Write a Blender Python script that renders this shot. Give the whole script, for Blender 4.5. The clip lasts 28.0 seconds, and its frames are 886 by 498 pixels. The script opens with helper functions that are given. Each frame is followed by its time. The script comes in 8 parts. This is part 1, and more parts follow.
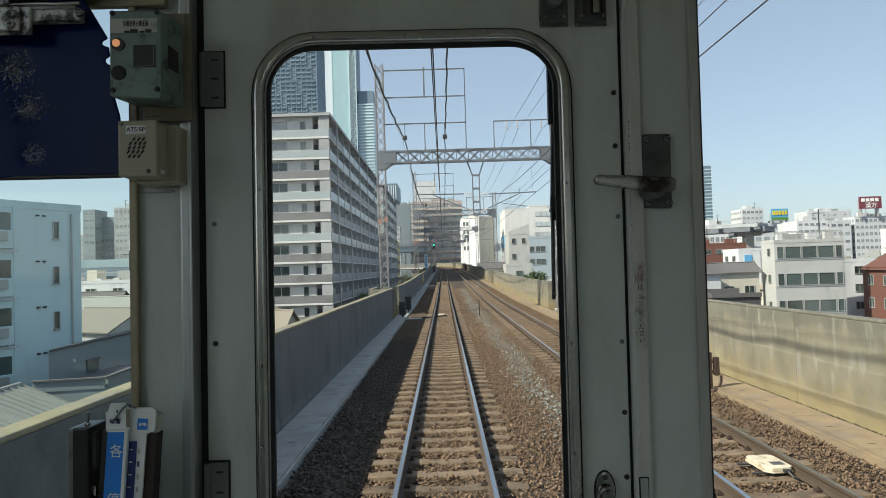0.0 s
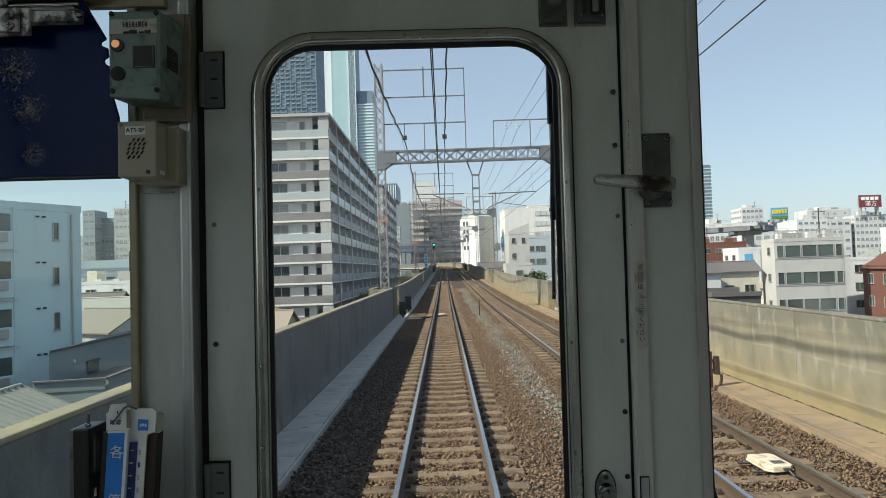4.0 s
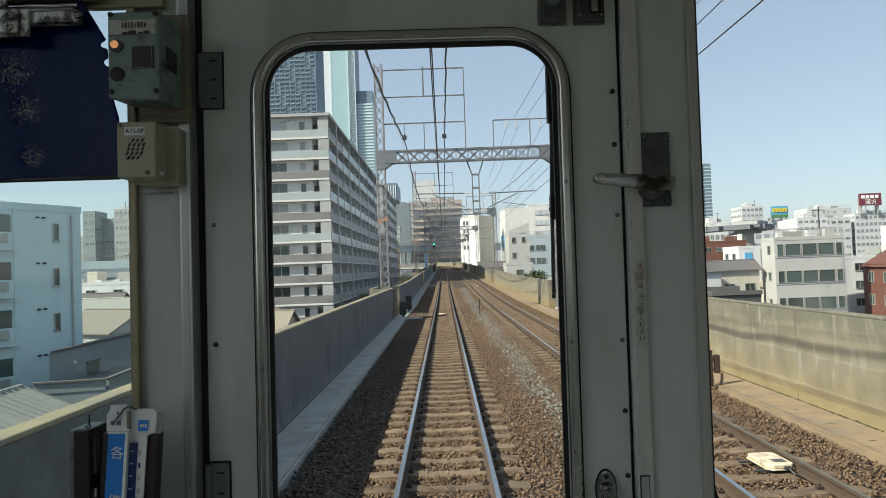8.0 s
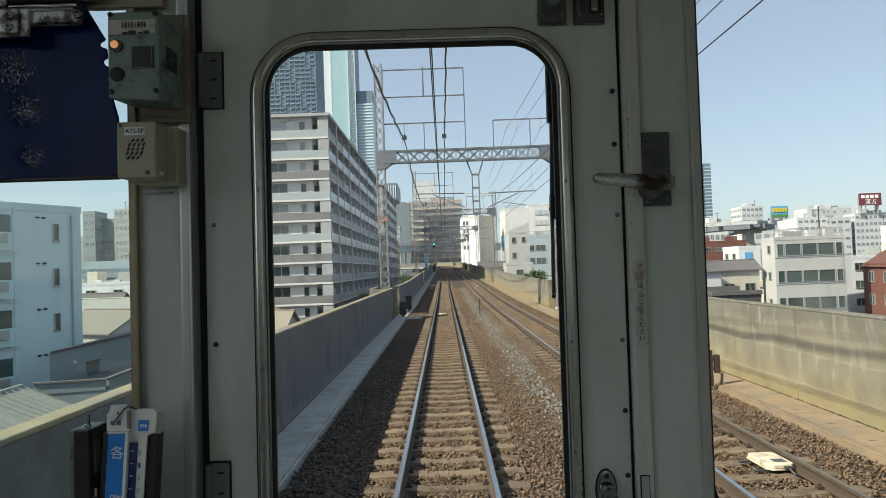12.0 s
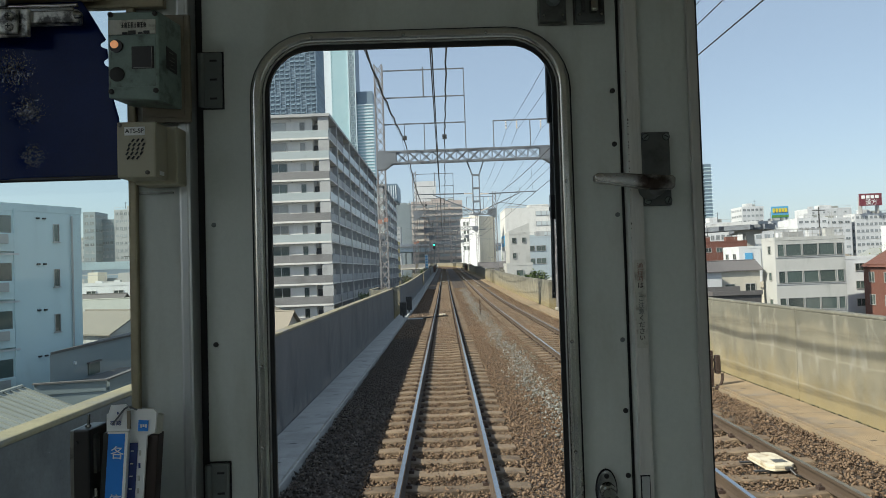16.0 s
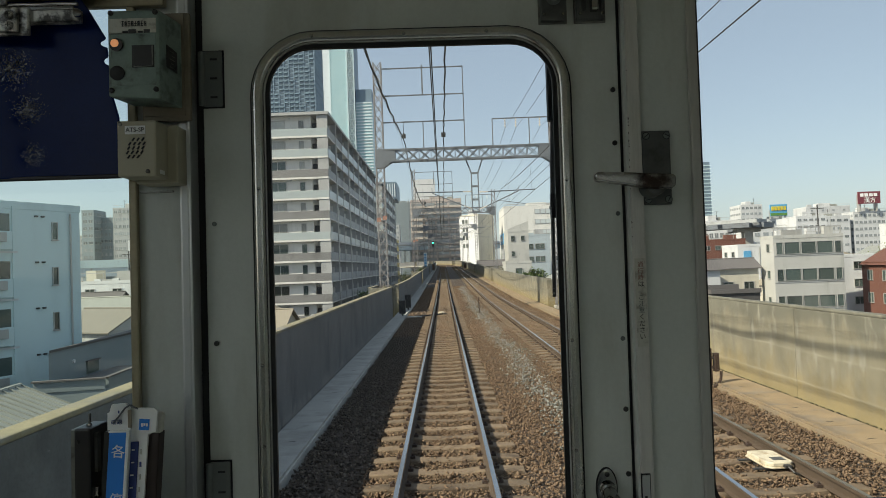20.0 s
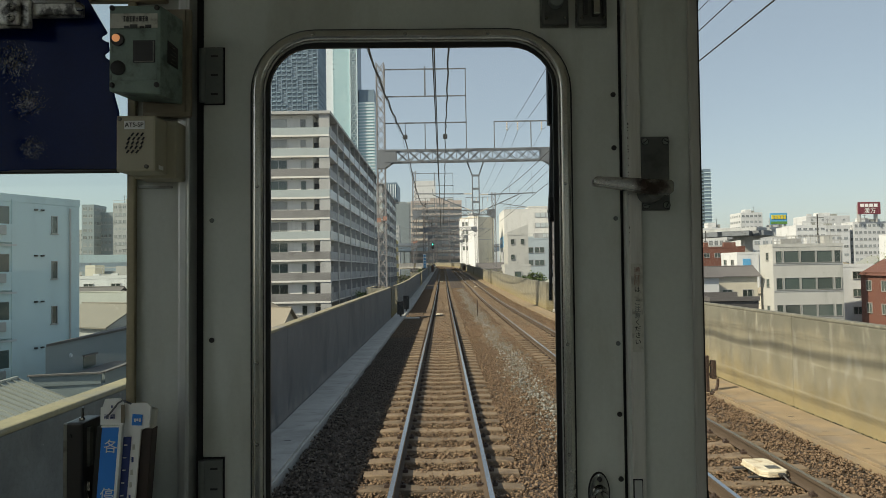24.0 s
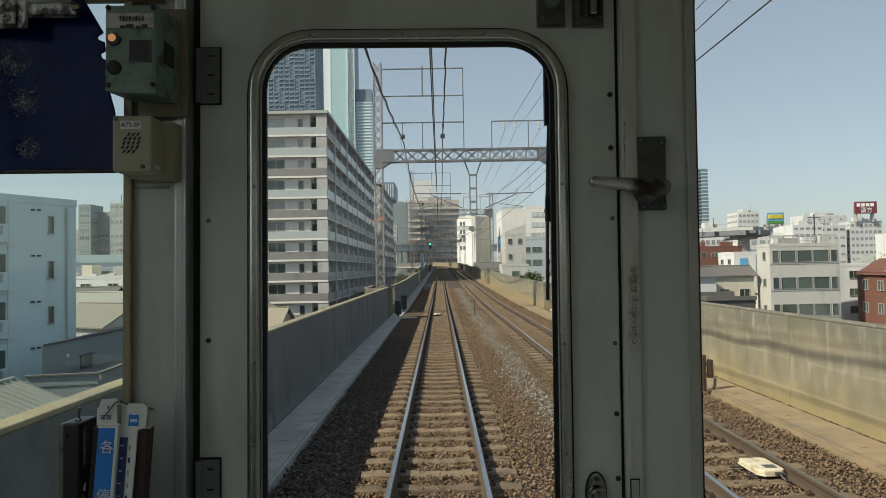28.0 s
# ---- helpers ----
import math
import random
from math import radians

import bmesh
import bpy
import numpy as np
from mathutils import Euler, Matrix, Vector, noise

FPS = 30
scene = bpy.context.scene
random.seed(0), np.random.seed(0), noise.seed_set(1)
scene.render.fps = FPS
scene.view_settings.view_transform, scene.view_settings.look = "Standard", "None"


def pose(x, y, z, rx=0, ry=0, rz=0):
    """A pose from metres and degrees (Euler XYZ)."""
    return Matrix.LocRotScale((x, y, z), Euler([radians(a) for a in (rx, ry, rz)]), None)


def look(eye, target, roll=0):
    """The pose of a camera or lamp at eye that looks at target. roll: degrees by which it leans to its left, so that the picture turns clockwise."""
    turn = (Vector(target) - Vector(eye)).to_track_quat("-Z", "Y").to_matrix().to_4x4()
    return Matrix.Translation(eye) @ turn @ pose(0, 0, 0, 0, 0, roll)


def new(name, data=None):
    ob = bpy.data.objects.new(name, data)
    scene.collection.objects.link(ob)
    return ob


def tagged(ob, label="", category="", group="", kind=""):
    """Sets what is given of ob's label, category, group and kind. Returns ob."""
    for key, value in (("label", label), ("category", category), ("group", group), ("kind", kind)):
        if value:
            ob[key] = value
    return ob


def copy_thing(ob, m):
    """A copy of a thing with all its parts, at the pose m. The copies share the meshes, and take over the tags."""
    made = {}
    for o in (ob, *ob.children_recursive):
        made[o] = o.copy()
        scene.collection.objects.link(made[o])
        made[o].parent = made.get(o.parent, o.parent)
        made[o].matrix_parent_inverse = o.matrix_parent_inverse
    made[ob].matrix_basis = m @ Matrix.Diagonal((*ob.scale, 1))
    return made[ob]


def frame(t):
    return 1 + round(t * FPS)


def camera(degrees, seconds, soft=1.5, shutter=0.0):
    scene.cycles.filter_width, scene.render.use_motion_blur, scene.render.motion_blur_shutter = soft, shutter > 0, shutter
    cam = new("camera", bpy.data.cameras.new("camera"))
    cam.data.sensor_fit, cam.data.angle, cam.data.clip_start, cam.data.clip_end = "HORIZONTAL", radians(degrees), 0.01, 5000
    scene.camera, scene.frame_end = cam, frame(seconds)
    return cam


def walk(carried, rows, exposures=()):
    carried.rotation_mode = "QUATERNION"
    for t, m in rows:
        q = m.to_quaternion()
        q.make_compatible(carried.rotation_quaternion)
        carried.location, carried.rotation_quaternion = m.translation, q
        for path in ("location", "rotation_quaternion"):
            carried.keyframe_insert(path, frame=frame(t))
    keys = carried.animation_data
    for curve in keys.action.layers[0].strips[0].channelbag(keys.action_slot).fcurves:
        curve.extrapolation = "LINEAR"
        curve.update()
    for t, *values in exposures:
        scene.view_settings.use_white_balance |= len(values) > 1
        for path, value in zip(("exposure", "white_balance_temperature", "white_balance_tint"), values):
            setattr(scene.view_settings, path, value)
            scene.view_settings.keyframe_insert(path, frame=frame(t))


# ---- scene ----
# The camera stands in the driving cab of a train on a viaduct and turns a little with the car.
cam = camera(68.0, 28.0, soft=0.6)
ROWS = (
    (0, 0.0593, -0.0002, 2.5199, 91.732, 1.734, 0.080),
    (0.5, 0.0601, -0.0002, 2.5205, 91.719, 1.741, 0.120),
    (1, 0.0601, -0.0002, 2.5205, 91.721, 1.758, 0.123),
    (1.5, 0.0600, 0.0001, 2.5205, 91.720, 1.782, 0.117),
    (2, 0.0599, 0.0003, 2.5204, 91.720, 1.830, 0.110),
    (2.5, 0.0595, 0.0004, 2.5199, 91.734, 1.884, 0.093),
    (3, 0.0593, 0.0002, 2.5197, 91.734, 1.908, 0.084),
    (3.5, 0.0593, 0.0000, 2.5202, 91.709, 1.904, 0.083),
    (5.5, 0.0594, 0.0003, 2.5195, 91.746, 1.894, 0.084),
    (6, 0.0598, 0.0004, 2.5196, 91.732, 1.900, 0.107),
    (6.5, 0.0601, 0.0002, 2.5198, 91.715, 1.906, 0.115),
    (7, 0.0599, -0.0002, 2.5199, 91.715, 1.945, 0.100),
    (7.5, 0.0599, -0.0002, 2.5202, 91.698, 2.021, 0.094),
    (8, 0.0600, -0.0000, 2.5202, 91.681, 2.081, 0.099),
    (8.5, 0.0600, 0.0000, 2.5200, 91.680, 2.100, 0.100),
    (9, 0.0600, 0.0000, 2.5200, 91.680, 2.100, 0.100),
    (9.5, 0.0600, 0.0000, 2.5200, 91.680, 2.100, 0.100),
    (10, 0.0600, 0.0000, 2.5200, 91.680, 2.100, 0.100),
    (10.5, 0.0600, 0.0000, 2.5200, 91.680, 2.100, 0.100),
    (11, 0.0600, 0.0000, 2.5200, 91.680, 2.100, 0.100),
    (11.5, 0.0600, 0.0000, 2.5200, 91.680, 2.100, 0.100),
    (12, 0.0600, 0.0000, 2.5200, 91.680, 2.100, 0.100),
    (12.5, 0.0600, 0.0000, 2.5200, 91.680, 2.100, 0.100),
    (14.5, 0.0600, 0.0000, 2.5200, 91.680, 2.100, 0.100),
    (15, 0.0599, 0.0002, 2.5195, 91.705, 2.111, 0.102),
    (15.5, 0.0599, 0.0003, 2.5193, 91.717, 2.116, 0.106),
    (16, 0.0602, 0.0005, 2.5191, 91.727, 2.126, 0.125),
    (16.5, 0.0606, 0.0007, 2.5190, 91.727, 2.137, 0.148),
    (17, 0.0603, 0.0007, 2.5190, 91.715, 2.145, 0.134),
    (17.5, 0.0598, 0.0006, 2.5189, 91.721, 2.164, 0.107),
    (18, 0.0598, 0.0003, 2.5194, 91.724, 2.173, 0.107),
    (18.5, 0.0594, 0.0000, 2.5205, 91.666, 2.164, 0.098),
    (19, 0.0584, -0.0000, 2.5209, 91.576, 2.175, 0.062),
    (19.5, 0.0577, 0.0001, 2.5207, 91.541, 2.206, 0.034),
    (20, 0.0577, -0.0000, 2.5204, 91.554, 2.139, 0.030),
    (20.5, 0.0576, -0.0004, 2.5203, 91.574, 1.928, 0.027),
    (21, 0.0572, -0.0004, 2.5201, 91.597, 1.754, 0.012),
    (21.5, 0.0567, -0.0003, 2.5203, 91.585, 1.718, -0.003),
    (23.5, 0.0605, 0.0002, 2.5199, 91.659, 0.949, 0.041),
    (24, 0.0615, 0.0000, 2.5197, 91.704, 0.969, -0.045),
    (24.5, 0.0625, -0.0003, 2.5195, 91.724, 0.969, -0.150),
    (25, 0.0635, -0.0005, 2.5194, 91.707, 0.964, -0.238),
    (25.5, 0.0642, -0.0007, 2.5192, 91.695, 0.964, -0.284),
    (26, 0.0645, -0.0009, 2.5191, 91.694, 0.969, -0.315),
    (26.5, 0.0643, -0.0009, 2.5190, 91.698, 0.968, -0.344),
    (27, 0.0641, -0.0007, 2.5191, 91.699, 0.962, -0.334),
    (27.5, 0.0639, -0.0004, 2.5195, 91.688, 0.968, -0.288),
    (28, 0.0624, 0.0001, 2.5200, 91.677, 1.014, -0.261),
)

walk(cam, [(r[0], pose(*r[1:])) for r in ROWS],
     exposures=[(0, 1.03, 6770, 3), (7.0, 1.05, 6900, 3), (12.5, 1.07, 6950, 3), (16.0, 0.99, 6700, 3), (18.5, 0.95, 7050, 3), (21.0, 0.87, 7400, 3), (24.0, 0.80, 7600, 3), (26.0, 0.85, 7080, 3), (27.0, 0.83, 6850, 3), (28.0, 0.75, 7400, 3)])

# ---- light ----
SUN_EL, SUN_DIR = radians(41), Vector((-1, -0.5, 0.97))
world = bpy.data.worlds.new("sky")
scene.world = world
world.use_nodes = True
wn = world.node_tree.nodes
sky = wn.new("ShaderNodeTexSky")
sky.sky_type = "NISHITA"
sky.sun_disc = False
sky.sun_elevation = SUN_EL
sky.sun_rotation = radians(-116.6)
sky.altitude = 0
sky.air_density = 1.0
sky.dust_density = 1.3
sky.ozone_density = 1.8
wn["Background"].inputs["Strength"].default_value = 0.085
haze = wn.new("ShaderNodeHueSaturation")
haze.inputs["Saturation"].default_value = 0.86
world.node_tree.links.new(sky.outputs[0], haze.inputs["Color"])
veil = wn.new("ShaderNodeMix")                   # thin even haze over the whole sky
veil.data_type = "RGBA"
veil.inputs["Factor"].default_value = 0.45
veil.inputs["B"].default_value = (2.72, 3.40, 4.58, 1)
world.node_tree.links.new(haze.outputs[0], veil.inputs["A"])
world.node_tree.links.new(veil.outputs["Result"], wn["Background"].inputs["Color"])
sun = new("sun", bpy.data.lights.new("sun", "SUN"))
sun.data.energy = 3.3
sun.data.angle = radians(0.6)
sun.data.color = (1.0, 0.94, 0.84)
sun.matrix_world = look(SUN_DIR * 50, (0, 0, 0))

# ---- builders ----
CAB = pose(0.06, -0.006, 2.5506, 0.0, 0.451, 0.20)   # cab frame: origin by the eye, y ahead, z up
GROUND = -8.6                                    # street level below the rails
BASE = {}


class Geo:
    """Collects vertices and faces of one mesh."""
    def __init__(self):
        self.v, self.f = [], []

    def add(self, verts, faces):
        n = len(self.v)
        self.v += [tuple(p) for p in verts]
        self.f += [tuple(i + n for i in q) for q in faces]
        return self

    def box(self, x0, x1, y0, y1, z0, z1, m=None):
        p = [Vector((x, y, z)) for z in (z0, z1) for y in (y0, y1) for x in (x0, x1)]
        if m:
            p = [m @ q for q in p]
        return self.add(p, ((0, 2, 3, 1), (4, 5, 7, 6), (0, 1, 5, 4), (2, 6, 7, 3), (0, 4, 6, 2), (1, 3, 7, 5)))

    def rod(self, p, q, r, n=6, r2=None, caps=True):
        p, q = Vector(p), Vector(q)
        d = (q - p).normalized()
        a = d.orthogonal().normalized()
        b = d.cross(a)
        r2 = r if r2 is None else r2
        vs = []
        for c, rr in ((p, r), (q, r2)):
            vs += [c + (a * math.cos(k * math.tau / n) + b * math.sin(k * math.tau / n)) * rr for k in range(n)]
        fs = [(k, (k + 1) % n, n + (k + 1) % n, n + k) for k in range(n)]
        if caps:
            fs += [tuple(range(n - 1, -1, -1)), tuple(range(n, 2 * n))]
        return self.add(vs, fs)

    def bar(self, p, q, w, h):
        """A square-edged bar from p to q."""
        p, q = Vector(p), Vector(q)
        d = (q - p).normalized()
        up = Vector((0, 0, 1)) if abs(d.z) < 0.95 else Vector((0, 1, 0))
        a = d.cross(up).normalized() * w / 2
        b = a.cross(d).normalized() * h / 2
        vs = [c + s * a + t * b for c in (p, q) for s, t in ((-1, -1), (1, -1), (1, 1), (-1, 1))]
        return self.add(vs, ((3, 2, 1, 0), (4, 5, 6, 7), (0, 1, 5, 4), (1, 2, 6, 5), (2, 3, 7, 6), (3, 0, 4, 7)))

    def path(self, pts, r, n=6):
        for p, q in zip(pts, pts[1:]):
            self.rod(p, q, r, n)
        return self

    def prism(self, pts, d0, d1, axis="y"):
        """A flat outline (a, b) drawn out along an axis: y: (x, z), x: (y, z), z: (x, y)."""
        put = {"y": lambda a, b, c: (a, c, b), "x": lambda a, b, c: (c, a, b), "z": lambda a, b, c: (a, b, c)}[axis]
        n = len(pts)
        vs = [put(a, b, c) for c in (d0, d1) for a, b in pts]
        return self.add(vs, [tuple(range(n)), tuple(range(2 * n - 1, n - 1, -1))] + [(k, n + k, n + (k + 1) % n, (k + 1) % n) for k in range(n)])

    def lathe(self, centre, axis, profile, n=20):
        """Rings (distance along the axis, radius)."""
        c, d = Vector(centre), Vector(axis).normalized()
        a = d.orthogonal().normalized()
        b = d.cross(a)
        vs = [c + d * h + (a * math.cos(k * math.tau / n) + b * math.sin(k * math.tau / n)) * r for h, r in profile for k in range(n)]
        fs = [(i * n + k, i * n + (k + 1) % n, (i + 1) * n + (k + 1) % n, (i + 1) * n + k) for i in range(len(profile) - 1) for k in range(n)]
        fs += [tuple(range(n - 1, -1, -1)), tuple((len(profile) - 1) * n + k for k in range(n))]
        return self.add(vs, fs)

    def mesh(self, name, bevel=0.0, seg=2):
        me = bpy.data.meshes.new(name)
        me.from_pydata(self.v, [], self.f)
        bm = bmesh.new()
        bm.from_mesh(me)
        if bevel or len(self.f) < 4000:
            bmesh.ops.recalc_face_normals(bm, faces=bm.faces)
        if bevel:
            edges = [e for e in bm.edges if len(e.link_faces) == 2 and e.calc_face_angle(0) > 0.6]
            bmesh.ops.bevel(bm, geom=edges, offset=bevel, segments=seg, affect="EDGES", profile=0.6, clamp_overlap=True)
        bm.to_mesh(me)
        bm.free()
        return me


def rounded(x0, x1, z0, z1, r, n=8):
    out = []
    for cx, cz, a0 in ((x1 - r, z1 - r, 0), (x0 + r, z1 - r, 90), (x0 + r, z0 + r, 180), (x1 - r, z0 + r, 270)):
        out += [(cx + r * math.cos(radians(a0 + 90 * k / n)), cz + r * math.sin(radians(a0 + 90 * k / n))) for k in range(n + 1)]
    return out


def sheet(name, outline, holes, y, thick, bevel=0.0):
    """An upright plate in the x-z plane with its face at y and its thickness behind, with holes cut through."""
    cu = bpy.data.curves.new(name, "CURVE")
    cu.dimensions, cu.fill_mode = "2D", "BOTH"
    cu.extrude, cu.bevel_depth, cu.bevel_resolution = max(thick / 2 - bevel, 0.0002), bevel, 3
    cu.offset = -bevel
    for pts in (outline, *holes):
        sp = cu.splines.new("POLY")
        sp.points.add(len(pts) - 1)
        for p, (a, b) in zip(sp.points, pts):
            p.co = (a, b, 0, 1)
        sp.use_cyclic_u = True
    tmp = bpy.data.objects.new(name, cu)
    me = bpy.data.meshes.new_from_object(tmp)
    bpy.data.objects.remove(tmp)
    me.transform(Matrix(((1, 0, 0, 0), (0, 0, -1, y + thick / 2), (0, 1, 0, 0), (0, 0, 0, 1))))
    me.name = name
    return me


def rect(x0, x1, z0, z1):
    return [(x0, z0), (x1, z0), (x1, z1), (x0, z1)]


def thing(name, base, label="", category="", group="", kind="", where=None, rz=0):
    ob = new(name)
    ob.empty_display_size = 0.1
    m = Matrix.Translation(base) @ pose(0, 0, 0, 0, 0, rz)
    ob.matrix_world = (where @ m) if where else m
    BASE[ob] = Vector(base) if not rz else Vector((0, 0, 0))
    return tagged(ob, label, category, group, kind)


def part(name, geo, material, parent, label="", bevel=0.0, smooth=False, seg=2):
    """One mesh object under a thing or a part; the geometry is given in the thing's own surroundings."""
    me = geo.mesh(name, bevel, seg) if isinstance(geo, Geo) else geo
    base = BASE[parent]
    if base.length > 0:
        me.transform(Matrix.Translation(-base))
    if not me.materials:
        me.materials.append(material)
    if smooth:
        for p in me.polygons:
            p.use_smooth = True
        me.set_sharp_from_angle(angle=radians(38))
    ob = new(name, me)
    ob.parent = parent
    BASE[ob] = base
    return tagged(ob, label)


def piece(name, me, parent, loc, rz=0.0, scale=(1, 1, 1), tilt=(0, 0)):
    """One more object on a shared mesh, as a part."""
    ob = new(name, me)
    ob.parent = parent
    ob.location, ob.rotation_euler, ob.scale = loc, (tilt[0], tilt[1], rz), scale
    BASE[ob] = Vector((0, 0, 0))
    return ob


def solid(name, geo, material, label, category="", kind="structure", where=None, bevel=0.0, smooth=False, group=""):
    me = geo.mesh(name, bevel) if isinstance(geo, Geo) else geo
    me.materials.append(material)
    ob = new(name, me)
    if where:
        ob.matrix_world = where
    if smooth:
        for p in me.polygons:
            p.use_smooth = True
        me.set_sharp_from_angle(angle=radians(38))
    BASE[ob] = Vector((0, 0, 0))
    return tagged(ob, label, category, group, kind)


def shared(name, geo, material, bevel=0.0):
    me = geo.mesh(name, bevel)
    me.materials.append(material)
    return me


# ---- materials ----
def material(name, c, rough=0.6, metal=0.0, var=0.15, scale=2.0, fine=40.0, bump=0.1, tint=None, tint_scale=0.7, tint_at=0.55, rand=0.0,
             stretch=(1, 1, 1), tint_stretch=None, spec=0.5, gloss_var=0.1, dist=0.01, band=None, streak=None, foot=None, speck=None, seams=()):
    m = bpy.data.materials.new(name)
    m.use_nodes = True
    nt = m.node_tree
    N, L = nt.nodes, nt.links
    b = N["Principled BSDF"]
    b.inputs["Metallic"].default_value = metal
    b.inputs["Specular IOR Level"].default_value = spec
    tc, oi = N.new("ShaderNodeTexCoord"), N.new("ShaderNodeObjectInfo")
    off = N.new("ShaderNodeVectorMath")
    off.operation = "MULTIPLY_ADD"
    off.inputs[1].default_value = (31, 17, 53)
    L.new(oi.outputs["Random"], off.inputs[0])
    L.new(tc.outputs["Object"], off.inputs[2])

    def noise_at(s, detail, st=(1, 1, 1)):
        mp = N.new("ShaderNodeMapping")
        mp.inputs["Scale"].default_value = st
        L.new(off.outputs[0], mp.inputs["Vector"])
        n = N.new("ShaderNodeTexNoise")
        n.inputs["Scale"].default_value, n.inputs["Detail"].default_value, n.inputs["Roughness"].default_value = s, detail, 0.62
        L.new(mp.outputs[0], n.inputs["Vector"])
        return n.outputs["Fac"]

    def math_node(op, a, bb):
        q = N.new("ShaderNodeMath")
        q.operation = op
        for i, v in enumerate((a, bb)):
            if isinstance(v, (int, float)):
                q.inputs[i].default_value = v
            else:
                L.new(v, q.inputs[i])
        return q.outputs[0]

    big, small = noise_at(scale, 5, stretch), noise_at(fine, 3, stretch)
    mix = math_node("ADD", math_node("MULTIPLY", big, 0.65), math_node("MULTIPLY", small, 0.35))
    val = math_node("ADD", math_node("MULTIPLY", math_node("SUBTRACT", mix, 0.5), 4 * var), 1.0)
    if rand:
        val = math_node("MULTIPLY", val, math_node("ADD", math_node("MULTIPLY", math_node("SUBTRACT", oi.outputs["Random"], 0.5), 2 * rand), 1.0))
    col = N.new("ShaderNodeRGB")
    col.outputs[0].default_value = (*c, 1)
    colour = col.outputs[0]
    if tint:
        ramp = N.new("ShaderNodeMapRange")
        ramp.interpolation_type = "SMOOTHSTEP"
        L.new(noise_at(tint_scale, 6, tint_stretch or stretch), ramp.inputs["Value"])
        ramp.inputs["From Min"].default_value, ramp.inputs["From Max"].default_value = tint_at - 0.07, tint_at + 0.12
        mx = N.new("ShaderNodeMix")
        mx.data_type = "RGBA"
        L.new(ramp.outputs[0], mx.inputs["Factor"])
        L.new(colour, mx.inputs["A"])
        mx.inputs["B"].default_value = (*tint, 1)
        colour = mx.outputs["Result"]
    if band:
        # a weathered band along the top edge, with a ragged lower limit
        sp = N.new("ShaderNodeSeparateXYZ")
        L.new(tc.outputs["Object"], sp.inputs[0])
        rg = math_node("ADD", sp.outputs["Z"], math_node("MULTIPLY", math_node("SUBTRACT", noise_at(2.2, 6, (1, 1, 0.25)), 0.5), 0.9))
        ramp = N.new("ShaderNodeMapRange")
        ramp.interpolation_type = "SMOOTHSTEP"
        L.new(rg, ramp.inputs["Value"])
        ramp.inputs["From Min"].default_value, ramp.inputs["From Max"].default_value = band[0] - band[1], band[0] + band[1]
        mx = N.new("ShaderNodeMix")
        mx.data_type = "RGBA"
        L.new(ramp.outputs[0], mx.inputs["Factor"])
        L.new(colour, mx.inputs["A"])
        mx.inputs["B"].default_value = (*band[2:], 1)
        colour = mx.outputs["Result"]
    if streak:
        # pale lime runs down the face
        ramp = N.new("ShaderNodeMapRange")
        ramp.interpolation_type = "SMOOTHSTEP"
        L.new(noise_at(2.6, 8, (1.8, 1.8, 0.6)), ramp.inputs["Value"])
        ramp.inputs["From Min"].default_value, ramp.inputs["From Max"].default_value = 0.53, 0.67
        mx = N.new("ShaderNodeMix")
        mx.data_type = "RGBA"
        L.new(ramp.outputs[0], mx.inputs["Factor"])
        L.new(colour, mx.inputs["A"])
        mx.inputs["B"].default_value = (*streak, 1)
        colour = mx.outputs["Result"]
    if foot:
        # mossy stains along the foot; a paler grey on the left parapet
        sp = N.new("ShaderNodeSeparateXYZ")
        L.new(tc.outputs["Object"], sp.inputs[0])
        rg = math_node("ADD", sp.outputs["Z"], math_node("MULTIPLY", math_node("SUBTRACT", noise_at(3.0, 6, (1, 1, 0.35)), 0.5), 1.3))
        ramp = N.new("ShaderNodeMapRange")
        ramp.interpolation_type = "SMOOTHSTEP"
        L.new(rg, ramp.inputs["Value"])
        ramp.inputs["From Min"].default_value, ramp.inputs["From Max"].default_value = foot[0] + foot[1], foot[0] - foot[1]
        mx = N.new("ShaderNodeMix")
        mx.data_type = "RGBA"
        L.new(ramp.outputs[0], mx.inputs["Factor"])
        L.new(colour, mx.inputs["A"])
        mx.inputs["B"].default_value = (*foot[2:], 1)
        colour = mx.outputs["Result"]
    if speck:
        # small pale lime spots
        ramp = N.new("ShaderNodeMapRange")
        ramp.interpolation_type = "SMOOTHSTEP"
        L.new(noise_at(9.0, 3), ramp.inputs["Value"])
        ramp.inputs["From Min"].default_value, ramp.inputs["From Max"].default_value = 0.70, 0.76
        mx = N.new("ShaderNodeMix")
        mx.data_type = "RGBA"
        L.new(ramp.outputs[0], mx.inputs["Factor"])
        L.new(colour, mx.inputs["A"])
        mx.inputs["B"].default_value = (*speck, 1)
        colour = mx.outputs["Result"]
    for h in seams:
        # a broken line of lime along a casting seam
        sp = N.new("ShaderNodeSeparateXYZ")
        L.new(tc.outputs["Object"], sp.inputs[0])
        rg = math_node("ADD", sp.outputs["Z"], math_node("MULTIPLY", math_node("SUBTRACT", noise_at(1.4, 5), 0.5), 0.10))
        near_line = math_node("SUBTRACT", 1.0, math_node("MULTIPLY", math_node("ABSOLUTE", math_node("SUBTRACT", rg, h), 0.0), 42.0))
        fac = math_node("MULTIPLY", math_node("MAXIMUM", near_line, 0.0), math_node("MULTIPLY", noise_at(1.3, 4), 0.9))
        mx = N.new("ShaderNodeMix")
        mx.data_type = "RGBA"
